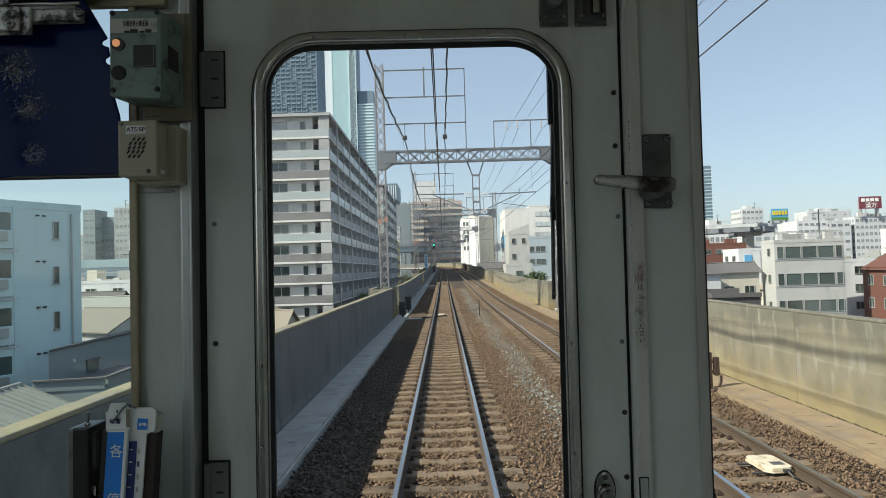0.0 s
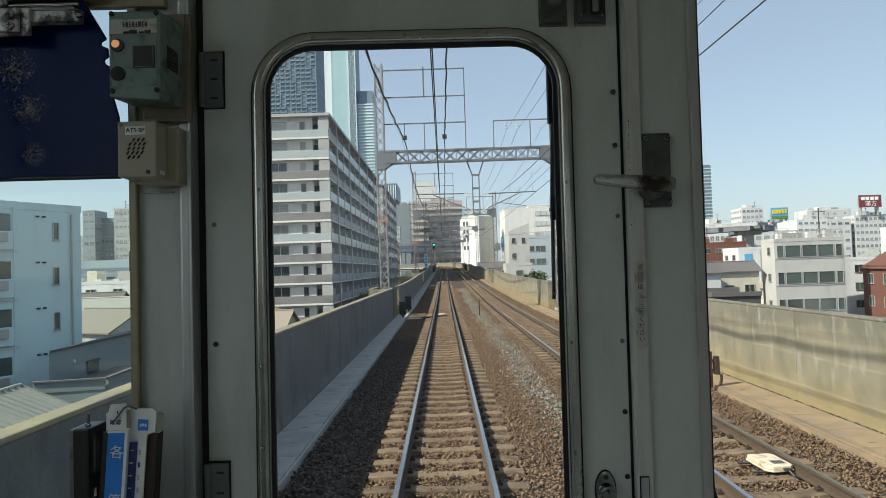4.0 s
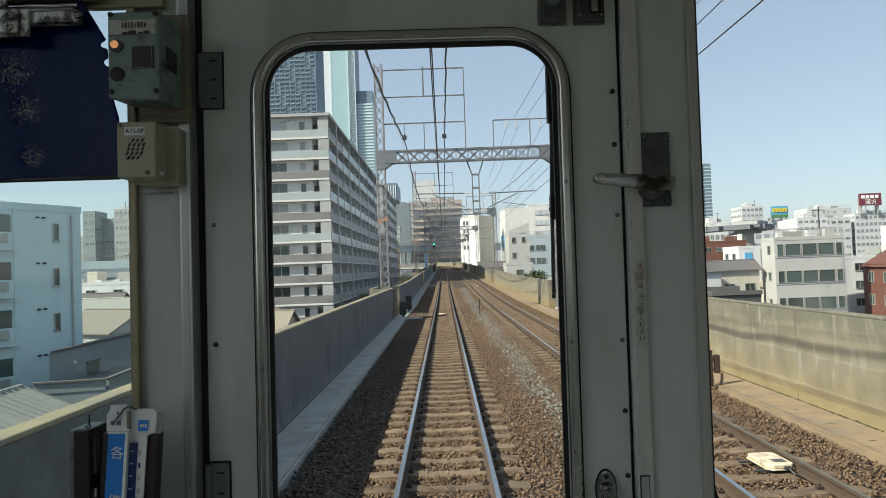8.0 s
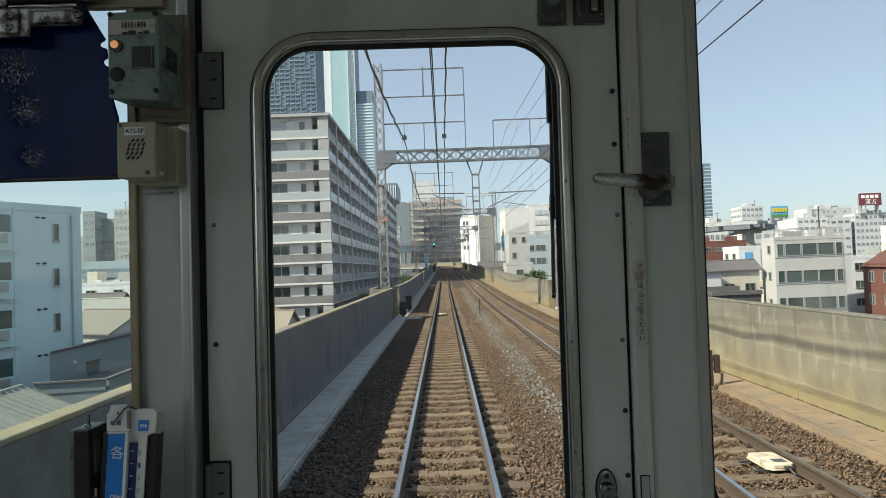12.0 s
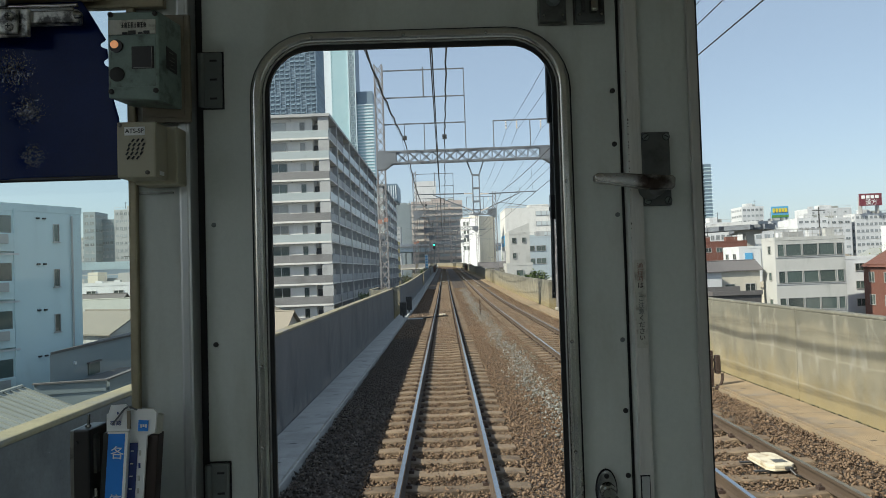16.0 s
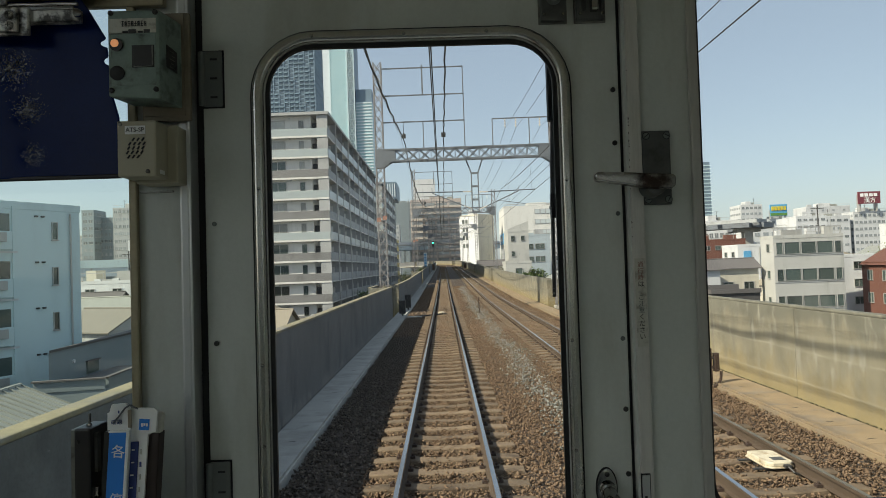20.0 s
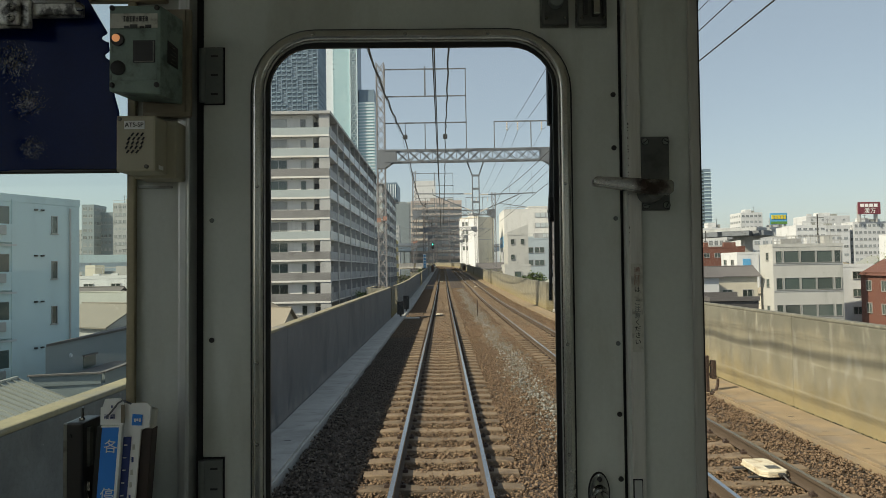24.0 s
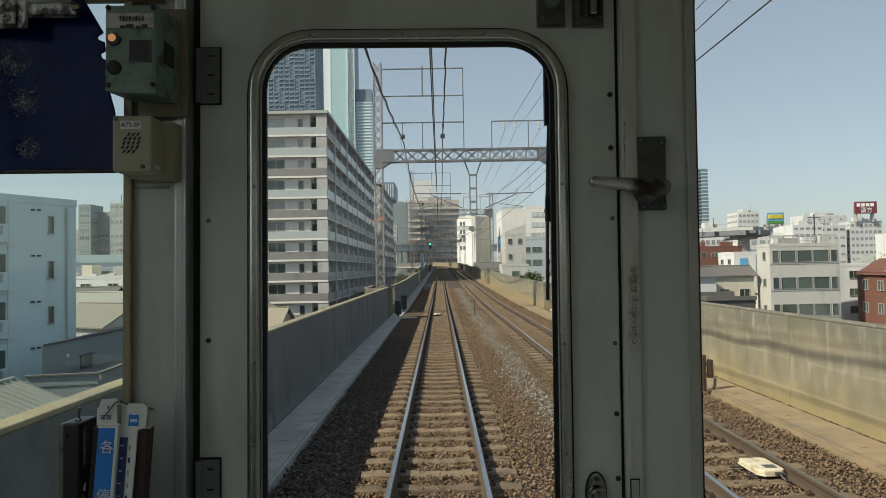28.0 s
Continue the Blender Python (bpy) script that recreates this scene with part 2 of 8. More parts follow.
        L.new(fac, mx.inputs["Factor"])
        L.new(colour, mx.inputs["A"])
        mx.inputs["B"].default_value = (0.33, 0.31, 0.25, 1)
        colour = mx.outputs["Result"]
    mul = N.new("ShaderNodeVectorMath")
    mul.operation = "SCALE"
    L.new(colour, mul.inputs[0])
    L.new(val, mul.inputs["Scale"])
    L.new(mul.outputs[0], b.inputs["Base Color"])
    L.new(math_node("ADD", math_node("MULTIPLY", math_node("SUBTRACT", big, 0.5), gloss_var * 2), rough), b.inputs["Roughness"])
    if bump:
        bp = N.new("ShaderNodeBump")
        bp.inputs["Strength"].default_value, bp.inputs["Distance"].default_value = bump, dist
        L.new(small, bp.inputs["Height"])
        L.new(bp.outputs[0], b.inputs["Normal"])
    return m


def glowing(name, c, strength):
    m = bpy.data.materials.new(name)
    m.use_nodes = True
    b = m.node_tree.nodes["Principled BSDF"]
    b.inputs["Base Color"].default_value = (*c, 1)
    b.inputs["Emission Color"].default_value = (*c, 1)
    b.inputs["Emission Strength"].default_value = strength
    return m


def pane_glass(name, tint=(1, 1, 1)):
    m = bpy.data.materials.new(name)
    m.use_nodes = True
    N, L = m.node_tree.nodes, m.node_tree.links
    N.remove(N["Principled BSDF"])
    t, g, f, x = N.new("ShaderNodeBsdfTransparent"), N.new("ShaderNodeBsdfGlossy"), N.new("ShaderNodeFresnel"), N.new("ShaderNodeMixShader")
    t.inputs[0].default_value = (*tint, 1)
    g.inputs["Roughness"].default_value = 0.02
    f.inputs["IOR"].default_value = 1.3
    L.new(f.outputs[0], x.inputs[0])
    L.new(t.outputs[0], x.inputs[1])
    L.new(g.outputs[0], x.inputs[2])
    L.new(x.outputs[0], N["Material Output"].inputs["Surface"])
    return m


cab_paint = material("cab_paint", (0.585, 0.61, 0.57), 0.40, var=0.10, scale=4, fine=180, bump=0.04, tint=(0.49, 0.505, 0.455), tint_scale=4, tint_stretch=(1.6, 1.6, 0.35), tint_at=0.52, dist=0.001)
latch_dark = material("latch_grey", (0.095, 0.100, 0.096), 0.42, 0.35, var=0.2, scale=14, fine=160, bump=0.05, tint=(0.055, 0.055, 0.05), tint_scale=18, dist=0.001)
cab_steel = material("cab_steel", (0.56, 0.57, 0.565), 0.34, 0.6, var=0.12, scale=6, fine=220, bump=0.03, stretch=(6, 6, 0.4), dist=0.001)
strip_steel = material("strip_steel", (0.62, 0.605, 0.565), 0.36, 0.25, var=0.14, scale=6, fine=200, bump=0.03, stretch=(6, 6, 0.4), tint=(0.50, 0.48, 0.44), tint_scale=5, dist=0.001)
trim_grey = material("trim_grey", (0.50, 0.485, 0.45), 0.35, 0.3, var=0.12, scale=8, fine=200, bump=0.03, stretch=(6, 6, 0.4), dist=0.001)
polished = material("polished_aluminium", (0.50, 0.49, 0.455), 0.24, 0.95, var=0.22, scale=14, fine=220, bump=0.02, dist=0.001)
worn_steel = material("worn_steel", (0.23, 0.23, 0.21), 0.4, 0.8, var=0.25, scale=9, fine=120, bump=0.08, tint=(0.10, 0.09, 0.08), tint_scale=25, dist=0.001)
brass_trim = material("brass_trim", (0.34, 0.295, 0.20), 0.45, 0.4, var=0.2, scale=12, fine=150, bump=0.05, dist=0.001)
chrome = material("chrome", (0.36, 0.355, 0.34), 0.16, 1.0, var=0.08, scale=20, fine=200, bump=0.02, dist=0.001)
rubber = material("black_rubber", (0.012, 0.012, 0.012), 0.6, var=0.2, scale=20, fine=200, bump=0.05, dist=0.001)
dark_gap = material("door_seal", (0.01, 0.01, 0.011), 0.7, var=0.2, scale=12, fine=120, bump=0.05, dist=0.001)
hinge_mat = material("hinge_paint", (0.165, 0.182, 0.178), 0.5, 0.3, var=0.15, scale=20, fine=200, bump=0.05, dist=0.001)
mount_brown = material("mount_brown", (0.22, 0.185, 0.135), 0.6, var=0.25, scale=15, fine=150, bump=0.1, dist=0.001)
scratched = material("scratched_steel", (0.60, 0.58, 0.54), 0.32, 0.3, var=0.5, scale=40, fine=260, bump=0.2, tint=(0.06, 0.055, 0.05), tint_scale=45, tint_at=0.5, dist=0.001)
lever_steel = material("lever_steel", (0.40, 0.385, 0.37), 0.26, 0.9, var=0.14, scale=25, fine=160, bump=0.02, tint=(0.05, 0.034, 0.028), tint_scale=16, tint_at=0.50, dist=0.001)
teal_paint = material("teal_paint", (0.20, 0.27, 0.235), 0.42, var=0.22, scale=26, fine=240, bump=0.08, tint=(0.085, 0.105, 0.095), tint_scale=34, tint_at=0.56, dist=0.001)
cream_paint = material("cream_paint", (0.42, 0.39, 0.29), 0.45, var=0.05, scale=14, fine=240, bump=0.03, dist=0.001)
plate_white = material("plate_white", (0.55, 0.54, 0.48), 0.5, var=0.1, scale=40, fine=300, bump=0.03, tint=(0.32, 0.30, 0.26), tint_scale=60, dist=0.001)
print_black = material("print_black", (0.02, 0.02, 0.02), 0.6, var=0.1, bump=0)
print_blue = material("print_blue", (0.0225, 0.238, 0.756), 0.4, var=0.06, scale=10, fine=60, bump=0.02, dist=0.001)
print_navy = material("print_navy", (0.03, 0.05, 0.20), 0.45, var=0.12, scale=20, fine=60, bump=0)
print_white = material("print_white", (0.82, 0.83, 0.82), 0.5, var=0.05, scale=10, fine=60, bump=0.02, dist=0.001)
print_red = material("print_red", (0.24, 0.12, 0.10), 0.5, var=0.1, bump=0)
black_box = material("black_box", (0.018, 0.016, 0.015), 0.35, var=0.2, scale=12, fine=120, bump=0.03, dist=0.001)
brown_box = material("brown_box", (0.035, 0.022, 0.018), 0.45, var=0.2, scale=12, fine=120, bump=0.03, dist=0.001)
blind_cloth = material("blind_cloth", (0.0030, 0.012, 0.080), 0.16, var=0.3, scale=7, fine=420, bump=0.2, dist=0.0005, spec=0.09)
blind_shine = material("blind_shine", (0.004, 0.012, 0.07), 0.14, var=0.2, scale=7, fine=420, bump=0.1, dist=0.0005)
blind_shine.node_tree.nodes["Principled BSDF"].inputs["IOR"].default_value = 2.5
lamp_orange = glowing("lamp_orange", (0.80, 0.36, 0.18), 0.26)
window_glass = pane_glass("window_glass")
tinted_glass = pane_glass("tinted_glass", (0.970, 1.0, 0.980))
floor_vinyl = material("floor_vinyl", (0.125, 0.15, 0.175), 0.5, var=0.1, scale=6, fine=120, bump=0.03)
ceiling_white = material("ceiling_white", (0.78, 0.745, 0.64), 0.5, var=0.04, scale=3, fine=60, bump=0.02)

concrete = material("concrete", (0.205, 0.188, 0.138), 0.85, var=0.42, scale=1.6, fine=30, bump=0.25, band=(1.28, 0.12, 0.150, 0.145, 0.115), tint=(0.150, 0.143, 0.115), tint_scale=0.9, tint_stretch=(2.6, 2.6, 0.22), tint_at=0.56, streak=(0.262, 0.250, 0.205), foot=(0.30, 0.42, 0.245, 0.200, 0.108), seams=(0.78, 0.22))
# darker copy of concrete: the left parapet's shade is put into its colour
concrete_shaded = material("concrete_shaded", (0.118, 0.124, 0.128), 0.85, var=0.34, scale=3.2, fine=26, bump=0.3, tint=(0.085, 0.090, 0.096), tint_scale=0.8, tint_stretch=(1.0, 1.0, 0.6), tint_at=0.52, speck=(0.25, 0.26, 0.26), foot=(0.0, 0.12, 0.165, 0.165, 0.16))
concrete_cap = material("concrete_cap", (0.225, 0.200, 0.130), 0.85, var=0.35, scale=2.0, fine=25, bump=0.25, tint=(0.19, 0.18, 0.16), tint_scale=1.6)
concrete_pale = material("concrete_pale", (0.34, 0.33, 0.30), 0.8, var=0.1, scale=0.8, fine=18, bump=0.2, tint=(0.33, 0.32, 0.29), tint_scale=0.4, tint_stretch=(2, 2, 0.4))
walk_concrete = material("walk_concrete", (0.265, 0.200, 0.125), 0.85, var=0.3, rand=0.03, scale=2, fine=30, bump=0.3, tint=(0.20, 0.165, 0.125), tint_scale=1.3)
walk_grey = material("walk_grey", (0.375, 0.372, 0.345), 0.85, var=0.2, rand=0.03, scale=2, fine=30, bump=0.3, tint=(0.29, 0.288, 0.265), tint_scale=1.3)
ballast_ground = material("ballast_bed", (0.062, 0.043, 0.030), 0.9, var=0.5, scale=9, fine=26, bump=1.0, dist=0.05, tint=(0.07, 0.055, 0.043), tint_scale=0.6)
sleeper_mat = material("sleeper_concrete", (0.158, 0.117, 0.078), 0.88, var=0.45, scale=6, fine=60, bump=0.4, rand=0.28, tint=(0.085, 0.060, 0.040), tint_scale=3.5)
rail_top = material("rail_head", (0.55, 0.54, 0.53), 0.18, 1.0, var=0.08, scale=2, fine=30, bump=0.02, stretch=(10, 0.1, 10), dist=0.002)
rail_side = material("rail_rust", (0.080, 0.056, 0.038), 0.85, 0.0, var=0.25, scale=3, fine=60, bump=0.2, dist=0.004)
clip_mat = material("clip_rust", (0.06, 0.04, 0.032), 0.8, 0.3, var=0.3, scale=8, fine=60, bump=0.2, dist=0.004)
galv = material("galvanised_steel", (0.150, 0.168, 0.190), 0.6, 0.0, var=0.22, scale=2, fine=30, bump=0.08, rand=0.08, tint=(0.085, 0.088, 0.095), tint_scale=1.2)
mast_mat = material("weathered_mast", (0.205, 0.200, 0.205), 0.65, 0.0, var=0.28, scale=2, fine=30, bump=0.08, rand=0.08, tint=(0.09, 0.075, 0.070), tint_scale=1.6, tint_at=0.56)
wire_mat = material("copper_wire", (0.05, 0.05, 0.05), 0.5, 0.5, var=0.1, bump=0)
porcelain = material("porcelain", (0.55, 0.50, 0.45), 0.3, var=0.1, scale=10, bump=0.05)
yellow_plastic = material("pale_plastic", (0.60, 0.545, 0.42), 0.6, var=0.22, scale=8, fine=60, bump=0.15, tint=(0.36, 0.28, 0.18), tint_scale=7, tint_at=0.56)
dark_metal = material("dark_metal", (0.05, 0.05, 0.05), 0.6, 0.4, var=0.2, scale=6, fine=60, bump=0.1)

# ---- the cab: shell ----
Y0 = 1.03
cab_wall = sheet("wall_front", rect(-1.36, 1.36, -1.45, 0.95),
                 [rounded(-1.22, -0.4815, -0.47, 0.420, 0.03), rounded(-0.3835, 0.2938, -1.40, 0.62, 0.02), rounded(0.409, 1.22, -0.435, 0.440, 0.055)], Y0, 0.07, 0.003)
solid("wall_front", cab_wall, cab_paint, "greenish beige painted steel end wall of the cab", "wall", where=CAB, smooth=True)
# side openings are out of view, sized and placed to balance the cab light
for nm, sx in (("wall_left", -1), ("wall_right", 1)):
    me = sheet(nm, rect(-4.2, 1.028, -1.45, 0.95), ([rounded(-0.95, 0.38, -0.95, 0.84, 0.05), rounded(-3.5, -2.3, -0.1, 0.75, 0.05)] if sx < 0 else [rounded(-3.5, -2.3, 0.0, 0.80, 0.05)]), 0, 0.05)
    me.transform(Matrix.Translation((sx * 1.36 + 0.025, 0, 0)) @ pose(0, 0, 0, 0, 0, 90))
    solid(nm, me, cab_paint, "beige painted side wall of the car with unseen windows placed for light", "wall", where=CAB)
# unseen bulkhead openings, added to let sky light reach the end wall
solid("wall_back", sheet("wall_back", rect(-1.335, 1.335, -1.45, 0.95), [rounded(-1.15, -0.35, -0.25, 0.75, 0.05), rounded(0.35, 1.15, -0.25, 0.75, 0.05)], -4.25, 0.05), cab_paint, "beige painted unseen bulkhead behind the cab with openings added for light", "wall", where=CAB)
solid("floor", Geo().box(-1.38, 1.38, -4.25, 1.09, -1.51, -1.452), floor_vinyl, "dark grey vinyl floor of the car", "floor", where=CAB)
solid("ceiling", Geo().box(-1.38, 1.38, -4.25, 1.09, 0.952, 1.02), ceiling_white, "off-white panelled ceiling of the car", "ceiling", where=CAB)
solid("roof", Geo().prism([(-1.40, 1.025), (-1.25, 1.16), (-0.7, 1.27), (0, 1.31), (0.7, 1.27), (1.25, 1.16), (1.40, 1.025)], -4.25, 1.10), galv, "curved grey roof of the train car", "roof", where=CAB)
solid("window_desk", Geo().box(-1.33, -0.395, 0.80, 1.028, -0.53, -0.505), worn_steel, "grey metal shelf below the cab window", "shelf", where=CAB, bevel=0.004)

bogie = thing("bogie", (0.0, -2.2, 0.0), "dark steel bogie with four wheels on the rails", "bogie")
for yy in (-3.2, -1.2):
    part("axle", Geo().rod((-0.75, yy, 0.43), (0.75, yy, 0.43), 0.07, 12), dark_metal, bogie)
    for sx in (-1, 1):
        part("wheel", Geo().lathe((sx * 0.50, yy, 0.43), (sx, 0, 0), [(-0.03, 0.46), (0, 0.46), (0.005, 0.43), (0.13, 0.425), (0.13, 0.36), (0.05, 0.2)], 28), dark_metal, bogie, smooth=True)
part("bogie_frame", Geo().box(-0.95, -0.8, -3.7, -0.7, 0.35, 0.65).box(0.8, 0.95, -3.7, -0.7, 0.35, 0.65).box(-0.95, 0.95, -2.4, -2.0, 0.35, 0.7).box(-0.4, 0.4, -2.6, -1.8, 0.7, 1.0), dark_metal, bogie, bevel=0.02)

# trims on the end wall
trim = thing("pillar_trim", (-0.395, Y0, -1.4), "bare steel corner pillar strip beside the cab door", "trim", kind="structure", where=CAB)
part("strip", Geo().box(-0.4035, -0.3870, Y0 - 0.010, Y0 - 0.002, -1.44, 0.94), cab_steel, trim, bevel=0.004)
part("corner_strip", Geo().box(-0.3865, -0.3828, Y0 - 0.016, Y0 + 0.03, -1.44, 0.94), cab_steel, trim, bevel=0.002)
trim = thing("pillar_trim", (0.30, Y0, -1.4), "bare steel door post strip with a printed notice", "trim", kind="structure", where=CAB)
part("strip", Geo().box(0.2955, 0.3165, Y0 - 0.007, Y0 - 0.002, -1.44, 0.94), strip_steel, trim, bevel=0.004)
rc = random.Random(8)
g = Geo()
for k in range(22):
    z, h_ = rc.gauss(0.115, 0.06), rc.uniform(0.001, 0.0045)
    g.prism([(0.2956, z), (0.2956 + rc.uniform(0.0006, 0.0020), z + h_ * 0.4), (0.2956, z + h_)], Y0 - 0.0074, Y0 - 0.0066)
part("chip", g, dark_gap, trim, "chipped dark paint edge")["kind"] = "stuff"
part("latch_surround", Geo().box(0.2952, 0.3098, Y0 - 0.0082, Y0 - 0.0066, -0.462, -0.3565), dark_gap, trim, "black gap round the latch plate")
lp = part("latch_plate", Geo().box(0.2966, 0.3084, Y0 - 0.0105, Y0 - 0.0080, -0.46, -0.3580), cab_steel, trim, bevel=0.001)
part("slot", Geo().box(0.2995, 0.3035, Y0 - 0.0112, Y0 - 0.0104, -0.46, -0.3900), dark_gap, lp)
notice = part("notice", Geo().box(0.2975, 0.3140, Y0 - 0.0090, Y0 - 0.0068, -0.162, -0.026), plate_white, trim, "faded transparent notice strip")
trim = thing("window_trim", (0.396, Y0, 0), "grey steel edge strip of the cab window", "trim", kind="structure", where=CAB)
part("strip", Geo().box(0.3925, 0.4075, Y0 - 0.010, Y0 - 0.002, -0.50, 0.94), trim_grey, trim, bevel=0.003)
part("rubber_seal", sheet("rubber_seal", rounded(0.4075, 1.2215, -0.4365, 0.4415, 0.056), [rounded(0.4145, 1.213, -0.426, 0.432, 0.05)], Y0 + 0.004, 0.05), rubber, trim)
trim = thing("window_trim", (-0.486, Y0, 0), "brass coloured edge strip of the cab window", "trim", kind="structure", where=CAB)
part("strip", Geo().box(-0.4810, -0.4680, Y0 - 0.012, Y0 - 0.002, -0.50, 0.94), brass_trim, trim, bevel=0.003)
part("rubber_seal", sheet("rubber_seal", rounded(-1.2215, -0.4800, -0.4715, 0.4215, 0.031), [rounded(-1.213, -0.4860, -0.464, 0.414, 0.028)], Y0 + 0.004, 0.05), rubber, trim)
part("top_rail", Geo().box(-1.25, -0.42, Y0 - 0.016, Y0 - 0.002, 0.388, 0.404), brass_trim, trim, bevel=0.003)
part("seam", Geo().box(-0.4670, -0.4145, Y0 - 0.005, Y0 - 0.0012, 0.098, 0.101), worn_steel, trim)
for nm, x0, x1, z0, z1 in (("window_1", -1.222, -0.4795, -0.473, 0.422), ("window_2", 0.407, 1.222, -0.438, 0.443)):
    w = thing(nm, ((x0 + x1) / 2, Y0 + 0.045, z0), "fixed glass windscreen pane of the cab", "window", kind="structure", where=CAB)
    g = part("pane", Geo().box(x0 + 0.004, x1 - 0.004, Y0 + 0.043, Y0 + 0.047, z0 + 0.004, z1 - 0.004), tinted_glass if x0 < 0 else window_glass, w, "green tinted glass" if x0 < 0 else "")
    g.visible_shadow = False

# ---- the cab door ----
YD = Y0 + 0.012
door = thing("door_1", (-0.045, YD, -1.38), "beige steel gangway door with a rounded window, closed", "door", kind="structure", where=CAB)
part("leaf", sheet("leaf", rect(-0.3715, 0.2882, -1.385, 0.605), [rounded(-0.279, 0.197, -0.579, 0.337, 0.080)], YD, 0.036, 0.002), cab_paint, door, smooth=True)
part("seal", sheet("seal", rounded(-0.3828, 0.2931, -1.398, 0.618, 0.019), [rect(-0.3720, 0.2886, -1.3855, 0.6055)], YD + 0.004, 0.03), dark_gap, door, "black rubber seal round the leaf")
# sealant ring drawn wider and black to include the shadow outside the surround
part("sealant", sheet("sealant", rounded(-0.2965, 0.2130, -0.5940, 0.3510, 0.1010), [rounded(-0.2900, 0.2065, -0.5875, 0.3445, 0.0945)], YD - 0.0016, 0.0018), dark_gap, door, "dark sealant line round the window surround, widened to include its shadow")
wf = part("window_frame", sheet("window_frame", rounded(-0.2925, 0.2095, -0.590, 0.3470, 0.097), [rounded(-0.2735, 0.1915, -0.572, 0.3302, 0.080)], YD - 0.0135, 0.0135, 0.0062), polished, door, "polished aluminium window surround", smooth=True)
part("inner_lip", sheet("inner_lip", rounded(-0.2735, 0.1915, -0.572, 0.3302, 0.080), [rounded(-0.2720, 0.1900, -0.570, 0.3287, 0.0785)], YD - 0.007, 0.008), cab_steel, wf)
part("gasket", sheet("gasket", rounded(-0.2785, 0.1955, -0.5785, 0.3365, 0.0795), [rounded(-0.2650, 0.1825, -0.562, 0.3210, 0.066)], YD - 0.004, 0.006), rubber, wf, "black rubber gasket")
g = part("pane", Geo().box(-0.2775, 0.1955, YD + 0.016, YD + 0.020, -0.5785, 0.3360), window_glass, wf)
g.visible_shadow = False
screw_mesh = shared("screw", Geo().lathe((0, 0, 0), (0, -1, 0), [(0, 0.0042), (0.0016, 0.004), (0.0024, 0.002)], 12), black_box)
pale_screw = shared("screw", Geo().lathe((0, 0, 0), (0, -1, 0), [(0, 0.0038), (0.0012, 0.0036), (0.0018, 0.002)], 12), hinge_mat)
for x, z, dark in ((0.2790, 0.243, 1), (0.2790, 0.158, 1), (0.2800, 0.046, 0), (0.2805, -0.151, 0), (0.2810, -0.2615, 1), (0.2815, -0.362, 1), (-0.3575, 0.048, 0), (-0.3575, -0.140, 1)):
    piece("screw", screw_mesh if dark else pale_screw, door, (x + 0.045, -0.0005, z + 1.38))
small_screw = shared("screw", Geo().lathe((0, 0, 0), (0, -1, 0), [(0, 0.0028), (0.0014, 0.0024), (0.002, 0.001)], 10), chrome)
for x, z in ((-0.283, 0.10), (-0.283, -0.175), (-0.283, -0.30), (0.1985, 0.10), (0.1985, -0.15), (0.1985, -0.32), (-0.195, 0.3385), (-0.05, 0.3385), (0.08, 0.3385)):
    piece("screw", small_screw, door, (x + 0.045, -0.0138, z + 1.38))
for k, (z0, z1) in enumerate(((0.233, 0.3215), (-0.415, -0.3232), (-1.2, -1.1))):
    h = part("hinge", Geo().box(-0.3700, -0.3387, YD - 0.007, YD - 0.001, z0, z1), hinge_mat, door, "dark grey hinge plate", bevel=0.004)
    part("edge_gap", Geo().box(-0.3718, -0.3369, YD - 0.0016, YD - 0.0004, z0 - 0.0018, z1 + 0.0018), dark_gap, h)
    part("hinge_pin", Geo().rod((-0.3705, YD - 0.006, z0 + 0.002), (-0.3705, YD - 0.006, z1 - 0.002), 0.0055, 12), hinge_mat, h)
    for q in (0.16, 0.5, 0.84):
        part("slot", Geo().box(-0.357, -0.346, YD - 0.0082, YD - 0.0068, z0 + (z1 - z0) * q - 0.0015, z0 + (z1 - z0) * q + 0.0015), print_black, h)

lockset = thing("door_latch", (0.3405, Y0, 0.05), "worn steel lever latch on a dark bolted plate", "latch", where=CAB)
part("back_plate", Geo().box(0.3160, 0.3600, Y0 - 0.008, Y0 - 0.002, 0.0565, 0.172), latch_dark, lockset, "dark grey painted back plate", bevel=0.002)
for x, z, a in ((0.3225, 0.164, 0.7), (0.3545, 0.164, -0.5), (0.3225, 0.0645, 0.2), (0.3545, 0.0645, 1.1)):
    b = part("bolt", Geo().lathe((x, Y0 - 0.008, z), (0, -1, 0), [(0, 0.0050), (0.0015, 0.0048), (0.0026, 0.0030)], 16), hinge_mat, lockset, smooth=True)
    part("slot", Geo().bar((x - 0.004 * math.cos(a), Y0 - 0.0106, z - 0.004 * math.sin(a)), (x + 0.004 * math.cos(a), Y0 - 0.0106, z + 0.004 * math.sin(a)), 0.0013, 0.0013), dark_gap, b)
    part("shadow_gap", Geo().lathe((x, Y0 - 0.0079, z), (0, -1, 0), [(0, 0.0060), (0.0004, 0.0060)], 16), dark_gap, b)
part("hub", Geo().lathe((0.326, Y0 - 0.008, 0.084), (0, -1, 0), [(0, 0.018), (0.02, 0.016), (0.034, 0.015), (0.038, 0.010)], 20), latch_dark, lockset, smooth=True)
